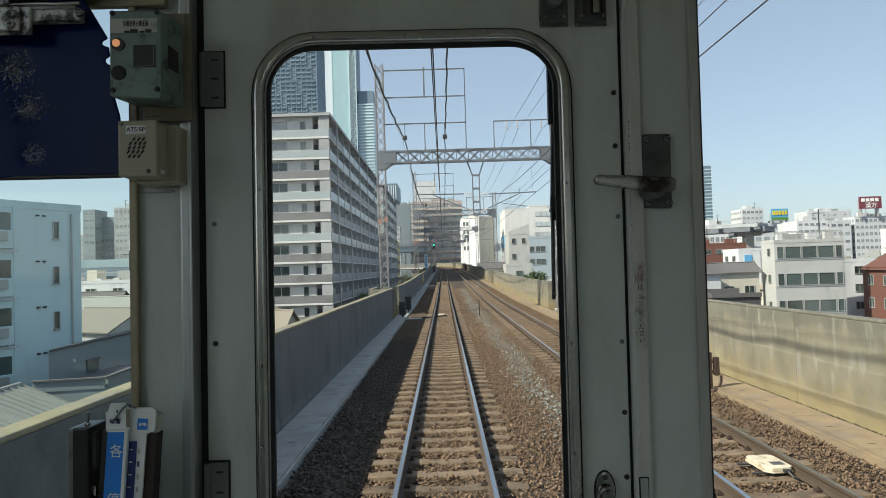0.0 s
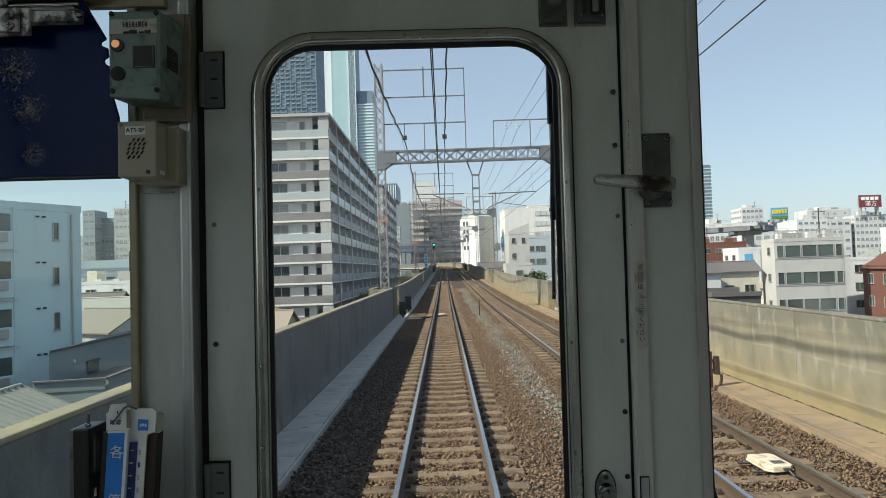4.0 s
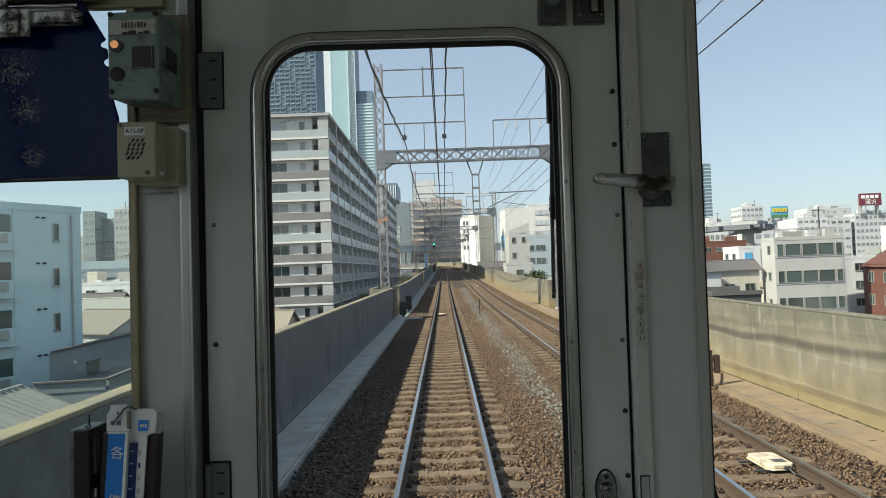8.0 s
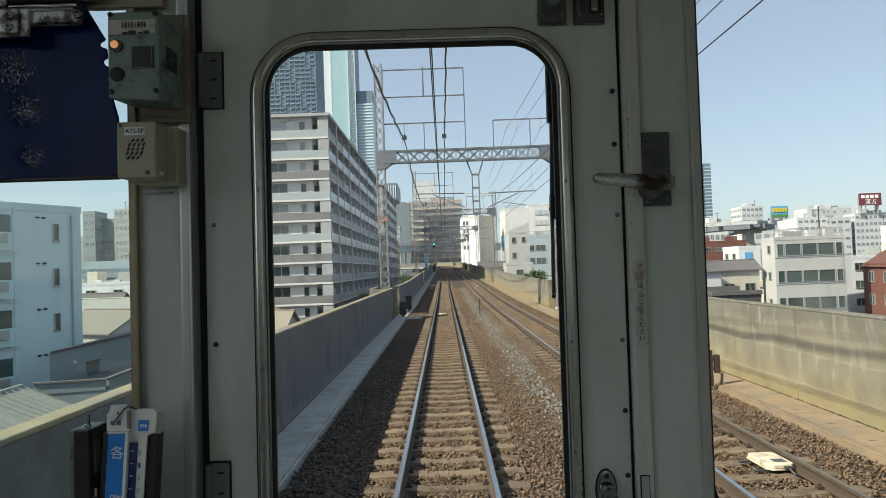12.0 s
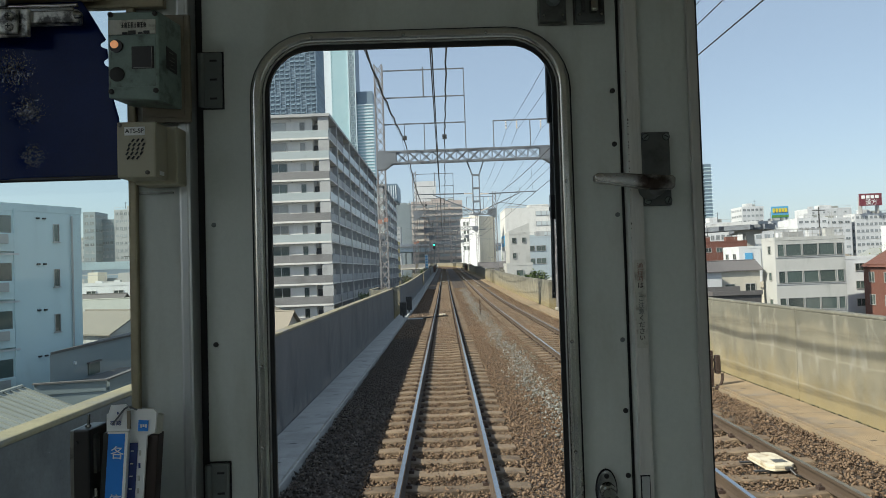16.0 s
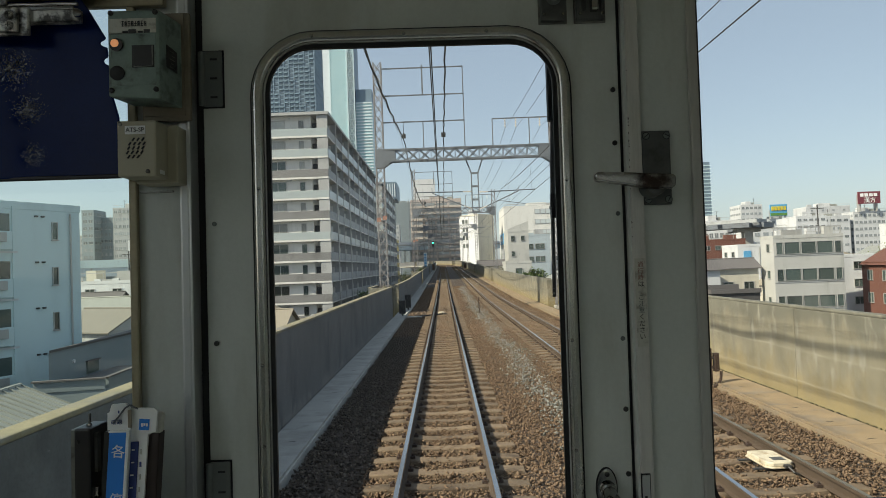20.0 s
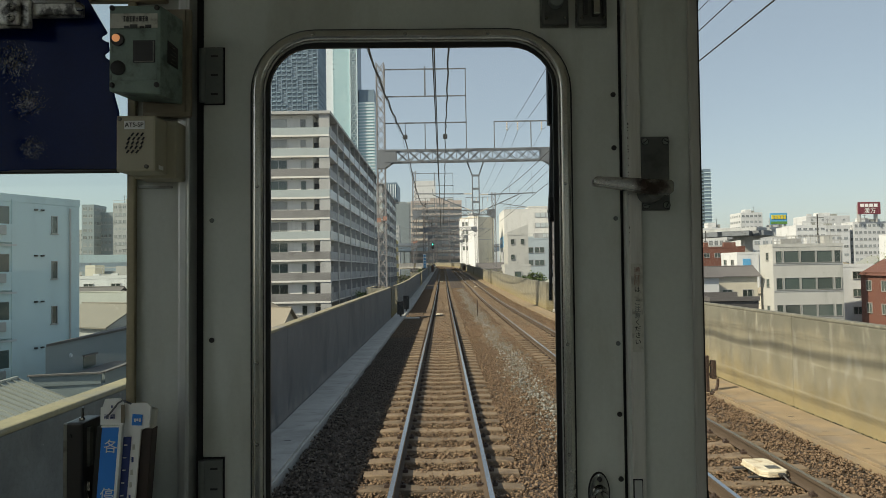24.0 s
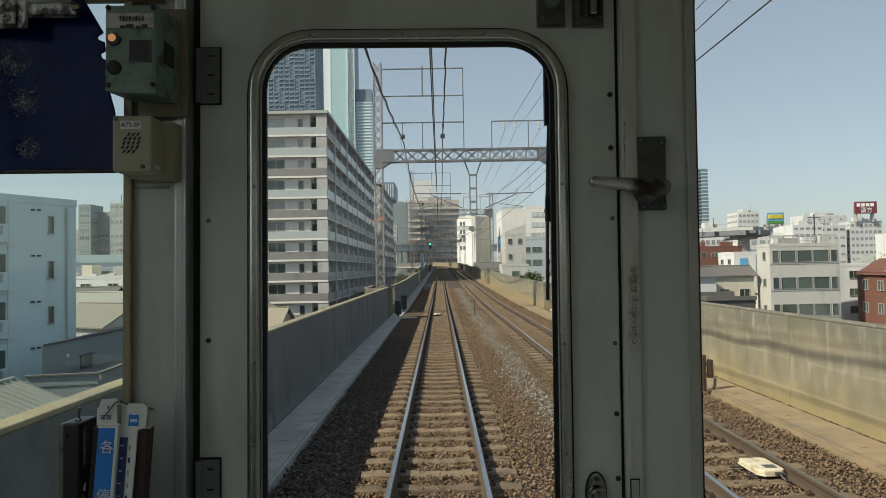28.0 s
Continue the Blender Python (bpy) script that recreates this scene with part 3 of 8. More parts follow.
part("lever", Geo().prism([(0.347, 0.0985), (0.3520, 0.0945), (0.3510, 0.0810), (0.345, 0.0760), (0.319, 0.0765), (0.276, 0.0845), (0.236, 0.0905), (0.2315, 0.0930), (0.2315, 0.1020), (0.237, 0.1045), (0.276, 0.1030), (0.312, 0.1005)], Y0 - 0.052, Y0 - 0.034), lever_steel, lockset, "tarnished bare metal lever with a dark worn middle", bevel=0.005, smooth=True, seg=3)

knob = thing("turn_latch", (0.238, YD, -0.37), "chromed turn latch on the cab door", "latch", where=CAB)
part("rosette", Geo().prism([(0.2465 + 0.0155 * math.cos(k * math.tau / 28), -0.383 + 0.031 * math.sin(k * math.tau / 28)) for k in range(28)], YD - 0.0055, YD - 0.0005), chrome, knob, bevel=0.0022, smooth=True)
part("rosette_rim", Geo().prism([(0.2465 + 0.0172 * math.cos(k * math.tau / 28), -0.383 + 0.0328 * math.sin(k * math.tau / 28)) for k in range(28)], YD - 0.0014, YD - 0.0004), dark_gap, knob)
part("stem", Geo().lathe((0.2470, YD - 0.004, -0.3815), (0.05, -1, -0.35), [(0, 0.0125), (0.008, 0.0125), (0.010, 0.010), (0.026, 0.0105), (0.036, 0.0125), (0.042, 0.010)], 24), chrome, knob, smooth=True)
part("grip", Geo().rod((0.2495, YD - 0.038, -0.392), (0.2525, YD - 0.043, -0.452), 0.0115, 18, 0.0095), chrome, knob, smooth=True)
part("screw", Geo().lathe((0.2465, YD - 0.0050, -0.3605), (0, -1, 0), [(0, 0.0042), (0.002, 0.0038), (0.003, 0.002)], 12), dark_metal, knob)

for nm, x0, x1, lab in (("door_lock", 0.166, 0.2075, "small dark lock case at the top of the door"), ("door_bolt", 0.2225, 0.2685, "dark slide bolt with a bright finger bar")):
    lk = thing(nm, ((x0 + x1) / 2, YD, 0.352), lab, "lock", where=CAB)
    part("case", Geo().box(x0, x1, YD - 0.014, YD - 0.001, 0.352, 0.43), latch_dark, lk, bevel=0.004)
    part("rim", Geo().box(x0 - 0.0022, x1 + 0.0022, YD - 0.0045, YD - 0.0006, 0.3498, 0.43), worn_steel, lk, bevel=0.0016)
    if nm == "door_lock":
        part("cylinder", Geo().lathe((0.187, YD - 0.013, 0.388), (0, -1, 0), [(0, 0.012), (0.012, 0.011), (0.014, 0.007)], 18), hinge_mat, lk, smooth=True)
    else:
        part("finger_bar", Geo().box(0.243, 0.2545, YD - 0.03, YD - 0.014, 0.362, 0.43), chrome, lk, bevel=0.003)
        part("guide", Geo().box(0.231, 0.236, YD - 0.022, YD - 0.0135, 0.366, 0.43).box(0.2605, 0.2645, YD - 0.022, YD - 0.0135, 0.366, 0.43), dark_metal, lk)
    for x in (x0 + 0.006, x1 - 0.006):
        part("screw", Geo().lathe((x, YD - 0.0138, 0.362), (0, -1, 0), [(0, 0.003), (0.0015, 0.002)], 8), chrome, lk)

# ---- boxes on the pillar ----
back = thing("mounting_board", (-0.42, Y0, 0.21), "brown edged steel backing board behind the warning box", "board", where=CAB)
part("board", Geo().box(-0.452, -0.378, Y0 - 0.024, Y0 - 0.0145, 0.205, 0.372), mount_brown, back, bevel=0.003)
part("board_face", Geo().box(-0.449, -0.386, Y0 - 0.0265, Y0 - 0.0242, 0.212, 0.369), mount_brown, back)

ats = thing("warning_box", (-0.43, 0.98, 0.225), "teal painted warning box with an orange lamp", "control box", where=CAB @ Matrix.Translation((-0.002, 0, -0.003)))
F = 0.945
part("case", Geo().add([(-0.4705, F, 0.231), (-0.3965, F, 0.226), (-0.3865, 1.003, 0.226), (-0.4605, 1.003, 0.231), (-0.4705, F, 0.356), (-0.3965, F, 0.356), (-0.3865, 1.003, 0.356), (-0.4605, 1.003, 0.356)], ((0, 3, 2, 1), (4, 5, 6, 7), (0, 1, 5, 4), (1, 2, 6, 5), (2, 3, 7, 6), (3, 0, 4, 7))), teal_paint, ats, bevel=0.003)
plate = part("name_plate", Geo().box(-0.4685, -0.4005, F - 0.0014, F - 0.0002, 0.3225, 0.3435), plate_white, ats, "scuffed white name plate")
for k in range(8):
    x = -0.4495 + k * 0.0046
    g = Geo().box(x, x + 0.0034, F - 0.0022, F - 0.0013, 0.3350, 0.3359).box(x + 0.0013, x + 0.0020, F - 0.0022, F - 0.0013, 0.3318, 0.3395)
    if k % 3 != 1:
        g.box(x, x + 0.0034, F - 0.0021, F - 0.0013, 0.3386, 0.3394)
    if k % 2:
        g.box(x, x + 0.0007, F - 0.0021, F - 0.0013, 0.3320, 0.3385).box(x + 0.0027, x + 0.0034, F - 0.0021, F - 0.0013, 0.3320, 0.3385)
    else:
        g.box(x + 0.0002, x + 0.0032, F - 0.0021, F - 0.0013, 0.3320, 0.3328)
    part("character", g, print_black, plate)
part("indicator_lamp", Geo().lathe((-0.4590, F + 0.001, 0.3075), (0, -1, 0), [(0, 0.0058), (0.005, 0.0058), (0.0065, 0.0050), (0.0075, 0.0028)], 20), lamp_orange, ats, "lit orange indicator lamp", smooth=True)
part("bezel", Geo().lathe((-0.4572, F + 0.0005, 0.3055), (0, -1, 0), [(0, 0.0095), (0.004, 0.0093)], 20), black_box, ats)
part("screen_recess", Geo().box(-0.4355, -0.4035, F - 0.0012, F + 0.0002, 0.272, 0.3045), dark_metal, ats)
part("screen", Geo().box(-0.4325, -0.4065, F - 0.0024, F - 0.0011, 0.2745, 0.302), black_box, ats, "dark unlit display window")
for k, (x, w_, h_) in enumerate(((-0.4445, 0.008, 0.0035), (-0.4345, 0.011, 0.0055), (-0.4225, 0.007, 0.003), (-0.4135, 0.009, 0.005))):
    part("grime", Geo().box(x - w_ / 2, x + w_ / 2, F - 0.0017, F - 0.0012, 0.3222, 0.3222 + h_), dark_metal, plate, bevel=0.0004)
part("screen_edge", Geo().box(-0.4062, -0.4050, F - 0.0030, F - 0.0012, 0.2735, 0.3030).box(-0.4325, -0.4062, F - 0.0030, F - 0.0012, 0.2728, 0.2738), worn_steel, ats)
part("push_button", Geo().lathe((-0.4565, F + 0.001, 0.2645), (0.0, -1, 0), [(0, 0.0105), (0.004, 0.0105), (0.0055, 0.008), (0.006, 0.004)], 20), print_black, ats, "black push button", smooth=True)
part("faceplate", Geo().box(-0.4655, -0.4015, F - 0.0009, F + 0.0004, 0.2465, 0.3205), teal_paint, ats)
for x, z in ((-0.4655, 0.3520), (-0.4015, 0.3520), (-0.4655, 0.2400), (-0.4015, 0.2400)):
    part("screw", Geo().lathe((x, F, z), (0, -1, 0), [(0, 0.004), (0.002, 0.0038), (0.003, 0.002)], 10), black_box, ats)
part("side_plate", Geo().add([(-0.3934, 0.962, 0.277), (-0.3889, 0.988, 0.275), (-0.3881, 0.988, 0.275), (-0.3926, 0.962, 0.277), (-0.3934, 0.962, 0.3105), (-0.3889, 0.988, 0.3065), (-0.3881, 0.988, 0.3065), (-0.3926, 0.962, 0.3105)], ((0, 1, 2, 3), (4, 7, 6, 5), (0, 4, 5, 1), (1, 5, 6, 2), (2, 6, 7, 3), (3, 7, 4, 0))), black_box, ats, "black maker's plate with worn print")
for k in range(5):
    part("print_bar", Geo().bar((-0.3912, 0.9685 + 0.004 * (k % 2), 0.2800 + k * 0.0058), (-0.3890, 0.9815 - 0.005 * (k % 3 == 1), 0.2795 + k * 0.0058), 0.0008, 0.0011), worn_steel, ats)

spk = thing("speaker_box", (-0.43, 0.98, 0.12), "cream painted speaker box with slotted grille", "speaker", where=CAB @ Matrix.Translation((-0.002, 0, -0.0075)))
part("case", Geo().box(-0.4595, -0.4035, F, Y0 - 0.004, 0.1195, 0.2005), cream_paint, spk, bevel=0.003)
part("back_case", Geo().box(-0.452, -0.389, 0.985, Y0 - 0.003, 0.1145, 0.2015), cream_paint, spk, bevel=0.003)
lab = part("label_plate", Geo().box(-0.4475, -0.4185, F - 0.0012, F, 0.1805, 0.1925), print_white, spk, "white printed label")
grill = shared("slot", Geo().prism([(-0.0024, -0.0016), (-0.0010, -0.0027), (0.0024, 0.0016), (0.0010, 0.0027)], -0.0012, 0.0006), print_black)
for r in range(5):
    for c in range(4):
        if (r in (0, 4)) and c == 3:
            continue
        piece("slot", grill, spk, (-0.4425 + 0.43 + c * 0.0068 + 0.0017 * (2 - r) + (0.0034 if r in (0, 4) else 0), F - 0.98 - 0.0004, 0.173 - 0.12 - r * 0.0062))
for x, z in ((-0.4545, 0.1955), (-0.4155, 0.1265)):
    part("screw", Geo().lathe((x, F, z), (0, -1, 0), [(0, 0.0032), (0.002, 0.003), (0.003, 0.0015)], 10), worn_steel, spk)
part("side_label", Geo().box(-0.4036, -0.4030, 0.957, 0.972, 0.1245, 0.1305), print_white, spk)


def lettering(text, size, mat, parent, loc, rot, name="lettering", depth=0.0004, spread=1.0):
    cu = bpy.data.curves.new(name, "FONT")
    cu.body, cu.size, cu.extrude, cu.align_x, cu.align_y, cu.space_character = text, size, depth, "CENTER", "CENTER", spread
    tmp = bpy.data.objects.new(name, cu)
    me = bpy.data.meshes.new_from_object(tmp)
    bpy.data.objects.remove(tmp)
    me.materials.clear()
    me.materials.append(mat)
    ob = new(name, me)
    ob.parent = parent
    ob.location, ob.rotation_euler = Vector(loc) - BASE[parent], [radians(a) for a in rot]
    return ob


lettering("ATS-SP", 0.0088, print_black, lab, (-0.433, F - 0.0016, 0.1864), (90, 0, 0))
# the notice on the post: a column of characters, the upper ones red and some faded
for k, ch in enumerate("通行時は ご注意ください"):
    zc = -0.036 - k * 0.0101
    if ch != " ":
        lettering(ch, 0.0098, print_red if k < 3 else hinge_mat if k in (5, 6, 7) else print_black, notice, (0.3058, Y0 - 0.0094, zc), (90, 0, 0), "character")

# ---- roller blind ----
blind = thing("roller_blind", (-0.85, 1.0, 0.12), "dark navy sun blind pulled half down over the window", "blind", where=CAB)
g = Geo()
cols, n_rows = 180, 110
edge = [(0.395, -0.5400), (0.377, -0.5277), (0.333, -0.5020), (0.331, -0.5030), (0.327, -0.5110), (0.322, -0.5100), (0.318, -0.5000), (0.304, -0.4985), (0.300, -0.5060),
        (0.294, -0.5045), (0.290, -0.4970), (0.248, -0.4935), (0.212, -0.4838), (0.140, -0.4790), (0.1218, -0.4745)]
for k in range(n_rows + 1):
    z = 0.395 - k * (0.395 - 0.1218) / n_rows
    for (za, xa), (zb, xb) in zip(edge, edge[1:]):
        if zb - 1e-6 <= z <= za + 1e-6:
            xe = xa + (xb - xa) * (za - z) / (za - zb)
    for c in range(cols + 1):
        x = -1.2 + (xe + 1.2) * (c / cols) ** 0.7
        crease = 0.0009 * noise.noise((x * 9, 3.1, z * 9))
        # three bulges shaped to catch highlights where the window reflections sit
        for cx, cz, w_ in ((-0.640, 0.292, 0.020), (-0.622, 0.228, 0.016), (-0.618, 0.158, 0.012)):
            q = ((x - cx) ** 2 + (z - cz) ** 2) / w_ ** 2
            if q < 9:
                crease += math.exp(-q / 2) * (0.10 * w_ + 0.0007 * noise.noise((x * 170, 5.0, z * 170)) + 0.0006 * noise.noise((x * 380, 9.0, z * 380)))
        g.v.append((x, 1.0 + 0.003 * math.sin(x * 21 + z * 4) + crease, z))
for r in range(n_rows):
    for c in range(cols):
        a = r * (cols + 1) + c
        g.f.append((a, a + 1, a + cols + 2, a + cols + 1))
cloth = part("cloth", g, blind_cloth, blind, smooth=True)
cloth.modifiers.new("thickness", "SOLIDIFY").thickness = 0.0015
rb = random.Random(12)
for cx, cz, w_, n_ in ((-0.645, 0.290, 0.015, 900), (-0.622, 0.226, 0.011, 700), (-0.615, 0.157, 0.0085, 520)):
    g = Geo()                                    # tilted glossy facets, added to stand in for window reflections
    for k in range(n_):
        x, z = rb.gauss(cx, w_), rb.gauss(cz, w_ * 0.9)
        y = 1.0 + 0.003 * math.sin(x * 21 + z * 4) - 0.0012 + (0.0010 if abs(x - cx) + abs(z - cz) < w_ else 0.0)
        a, b, h_ = rb.uniform(-0.4, 0.4), rb.uniform(-0.4, 0.4), rb.uniform(0.00025, 0.00105)
        q, e = rb.uniform(0, 3.1), rb.uniform(0.35, 0.9)
        ring = [(h_ * math.cos(q + i * 1.05) * (1 if i % 3 else e), h_ * math.sin(q + i * 1.05)) for i in range(6)]
        g.add([(x + u, y + u * a + v * b, z + v) for u, v in ring], [(0, 1, 2, 3, 4, 5)])
    part("rubbed_patch", g, blind_shine, cloth, "glossy facets added for window glints on the vinyl")["kind"] = "stuff"
part("hem_bar", Geo().rod((-1.2, 1.0, 0.1215), (-0.483, 1.0, 0.1215), 0.0035, 10), black_box, blind)
part("head_rail", Geo().box(-0.70, -0.532, 0.975, 0.992, 0.352, 0.372), scratched, blind, "scratched steel head rail", bevel=0.003)
part("roller", Geo().rod((-1.2, 0.998, 0.405), (-0.52, 0.998, 0.405), 0.012, 14), brass_trim, blind, "olive painted roller tube", smooth=True)
part("guide_rail", Geo().rod((-0.75, 0.972, 0.376), (-0.53, 0.972, 0.376), 0.0028, 10), chrome, blind, smooth=True)
part("bracket", Geo().box(-0.75, -0.600, 0.968, 0.975, 0.3300, 0.372), scratched, blind, "worn steel bracket with screws", bevel=0.003)
part("bracket_plate", Geo().box(-0.75, -0.6135, 0.962, 0.968, 0.3335, 0.370), scratched, blind, bevel=0.003)
for z in (0.3425, 0.3575):
    q = part("screw", Geo().lathe((-0.6245, 0.962, z), (0, -1, 0), [(0, 0.0062), (0.003, 0.0060), (0.0045, 0.0035)], 16), scratched, blind, smooth=True)
    part("slot", Geo().box(-0.6280, -0.6210, 0.9572, 0.9578, z - 0.0007, z + 0.0007).box(-0.6252, -0.6238, 0.9572, 0.9578, z - 0.0035, z + 0.0035), print_black, q)
part("rail_lip", Geo().box(-0.70, -0.537, 0.972, 0.9765, 0.3685, 0.3735), chrome, blind, bevel=0.001)
part("stay", Geo().box(-0.75, -0.632, 0.966, 0.971, 0.374, 0.394), scratched, blind, bevel=0.002)
part("end_stop", Geo().lathe((-0.5345, 0.974, 0.362), (1, 0, 0), [(0, 0.006), (0.006, 0.005), (0.010, 0.002)], 12), chrome, blind, smooth=True)

# ---- things on the window shelf ----
case = thing("black_case", (-0.53, 0.94, -0.505), "black metal case standing on the window shelf", "case", where=CAB @ Matrix.Translation((0.010, 0, 0)))
part("body", Geo().box(-0.528, -0.5050, 0.925, 0.975, -0.504, -0.2400), black_box, case, bevel=0.003)
part("edge_plate", Geo().box(-0.5345, -0.5275, 0.928, 0.972, -0.504, -0.2415), worn_steel, case, bevel=0.002)
part("screw_post", Geo().rod((-0.517, 0.945, -0.2415), (-0.516, 0.945, -0.2225), 0.002, 8).lathe((-0.517, 0.945, -0.241), (0, 0, 1), [(0, 0.0042), (0.004, 0.0038)], 8), chrome, case)
part("bolt", Geo().lathe((-0.5225, 0.9245, -0.258), (0, -1, 0), [(0, 0.003), (0.002, 0.002)], 8), dark_metal, case)
part("side_tab", Geo().box(-0.5050, -0.5010, 0.935, 0.945, -0.303, -0.249), worn_steel, case)
part("clasp", Geo().box(-0.5045, -0.499, 0.932, 0.936, -0.335, -0.323).bar((-0.5045, 0.934, -0.335), (-0.4985, 0.934, -0.355), 0.002, 0.003), chrome, case)

rack = thing("destination_cards", (-0.47, 0.94, -0.505), "stack of worn blue and white destination plates in a holder", "sign plates", where=CAB @ Matrix.Translation((0.0075, 0, 0.002)))
def lean(outline, y0, y1):
    """A thin plate with a straight lower end carried down to the shelf."""
    return Geo().prism(outline, y0, y1)


SLOPE = 0.0735                                   # the plates lean sideways


def foot_of(x, z):
    return x - SLOPE * (z + 0.504), -0.504


a = part("blue_plate", lean([foot_of(-0.4789, -0.25), foot_of(-0.4548, -0.25), (-0.4548, -0.2500), (-0.4789, -0.2500)], 0.930, 0.934), print_blue, rack, "blue enamel plate with white border", bevel=0.0006)
part("plate_border", lean([foot_of(-0.4546, -0.25), foot_of(-0.4506, -0.25), (-0.4506, -0.2475), (-0.4792, -0.2475), (-0.4792, -0.2496), (-0.4546, -0.2496)], 0.9285, 0.9345), print_white, a)
part("worn_top", lean([(-0.4836, -0.2474), (-0.4512, -0.2474), (-0.4520, -0.2172), (-0.4569, -0.2106), (-0.4770, -0.2117), (-0.4805, -0.2220), (-0.4832, -0.2235)], 0.9345, 0.938), print_white, rack, "scuffed white head of a plate")
b = part("second_plate", lean([foot_of(-0.4540, -0.25), foot_of(-0.4300, -0.25), (-0.4290, -0.2549), (-0.4174, -0.2520), (-0.4150, -0.2230), (-0.4200, -0.2185), (-0.4528, -0.2187), (-0.4530, -0.2484)], 0.9385, 0.9425), print_white, rack, "white plate with navy print, chipped edge")
part("navy_print", lean([foot_of(-0.4520, -0.265), foot_of(-0.4415, -0.265), (-0.4415, -0.2652), (-0.4520, -0.2652)], 0.9368, 0.9384), print_navy, b)
part("blue_mark", Geo().prism([(-0.4410, -0.2490), (-0.4273, -0.2494), (-0.4261, -0.2345), (-0.4398, -0.2333)], 0.9370, 0.9384), print_blue, b)
for k in range(3):
    part("mark", Geo().box(-0.4375 + 0.0035 * k, -0.4350 + 0.0035 * k, 0.9364, 0.9371, -0.2440 + 0.001 * (k % 2), -0.2395), print_white, b)
for k in range(11):
    z = -0.277 - k * 0.0175
    x = foot_of(-0.4487, -0.265)[0] + SLOPE * (z + 0.504)
    part("character", Geo().box(x - 0.0012, x + 0.0030, 0.9358, 0.9369, z, z + 0.0016), print_white, b)
    part("side_print", Geo().box(x + 0.0098, x + 0.0122, 0.9372, 0.9384, z - 0.006, z + 0.001), print_navy if k % 3 == 1 else plate_white, b)
part("brown_folder", lean([foot_of(-0.4324, -0.258), foot_of(-0.4152, -0.258), (-0.4152, -0.2554), (-0.4270, -0.2558), (-0.4324, -0.2600)], 0.944, 0.964), brown_box, rack, "dark brown folder edge", bevel=0.002)
part("yellowed_sleeve", Geo().prism([(-0.4298, -0.2556), (-0.4145, -0.2560), (-0.4112, -0.2295), (-0.4165, -0.2275), (-0.4258, -0.2282)], 0.945, 0.957), plate_white, rack, "yellowed plastic sleeve", bevel=0.002)
part("spare_plate", lean([foot_of(-0.4885, -0.25), foot_of(-0.4804, -0.25), (-0.4804, -0.2490), (-0.4885, -0.2500)], 0.936, 0.960), black_box, rack)
part("cord", Geo().path([(-0.474, 0.932, -0.237), (-0.466, 0.931, -0.228), (-0.457, 0.931, -0.2165), (-0.450, 0.931, -0.2125), (-0.443, 0.932, -0.2165), (-0.441, 0.935, -0.2185)], 0.0013, 6), galv, rack)
part("tape_patch", Geo().box(-0.4545, -0.4495, 0.9335, 0.9345, -0.2445, -0.2195), mount_brown, rack)
for ch, z in (("各", -0.2775), ("停", -0.3440)):
    lettering(ch, 0.0195, print_white, a, (-0.4668 - SLOPE * (-0.2775 - z), 0.9296, z), (90, 4.2, 0), "character")
for ch, x in (("確", -0.4745), ("認", -0.4662)):
    lettering(ch, 0.0072, print_navy, rack, (x, 0.9338, -0.2365), (90, 3, 0), "character")
for x, z, w_, h_ in ((-0.4672, -0.2222, 0.0016, 0.0036),):
    part("mark", Geo().box(x - w_ / 2, x + w_ / 2, 0.9334, 0.9346, z - h_ / 2, z + h_ / 2), print_navy, rack)

wiper = thing("wiper", (0.185, 1.095, -0.09), "black windscreen wiper parked upright outside the door window", "wiper", where=CAB)
part("blade_cover", Geo().box(0.1815, 0.1985, 1.082, 1.096, 0.205, 0.36), rubber, wiper, bevel=0.003)
part("arm", Geo().rod((0.1905, 1.09, 0.21), (0.1850, 1.09, 0.05), 0.0042, 10).rod((0.1850, 1.09, 0.05), (0.1835, 1.09, -0.085), 0.0033, 10), dark_metal, wiper)
part("joint", Geo().lathe((0.1875, 1.082, 0.063), (0, 1, 0), [(0, 0.007), (0.014, 0.007)], 12).box(0.182, 0.191, 1.083, 1.095, 0.045, 0.085), rubber, wiper)
part("arm_root", Geo().box(0.186, 0.194, 1.08, 1.094, 0.355, 0.43), dark_metal, wiper)

# ---- the railway viaduct ----
BEND, RADIUS, ARC = 238.0, 230.0, 100.0     # straight, then a curve to the left, then straight again
S0, S1 = -176.0, 520.0
T2 = 3.78                                   # centre of the second track
HALF = 0.566                                # from the track's centre to a rail's
GANTRIES = (-149.5, -102.5, -55.5, -12.0, 39.5, 87.0, 134.0, 181.0, 228.0, 268.0, 308.0, 350.0, 392.0)


def centre(s):
    """Place and heading (to the left of y) of the line at the distance s."""
    if s <= BEND:
        return 0.0, s, 0.0
    a = min(s - BEND, ARC) / RADIUS
    x, y = -RADIUS * (1 - math.cos(a)), BEND + RADIUS * math.sin(a)
    more = max(s - BEND - ARC, 0)
    return x - more * math.sin(a), y + more * math.cos(a), a


def rise(s):
    """The line runs level, then climbs gently beyond a short vertical curve."""
    return 0.0 if s < 40 else 0.015 * (s - 40) ** 2 / 40 if s < 60 else 0.15 + 0.015 * (min(s, 300) - 60)


def slope(s):
    return math.atan(rise(s + 0.5) - rise(s - 0.5))


def at(s, off, z):
    x, y, a = centre(s)
    return Vector((x + off * math.cos(a), y + off * math.sin(a), z + rise(s)))


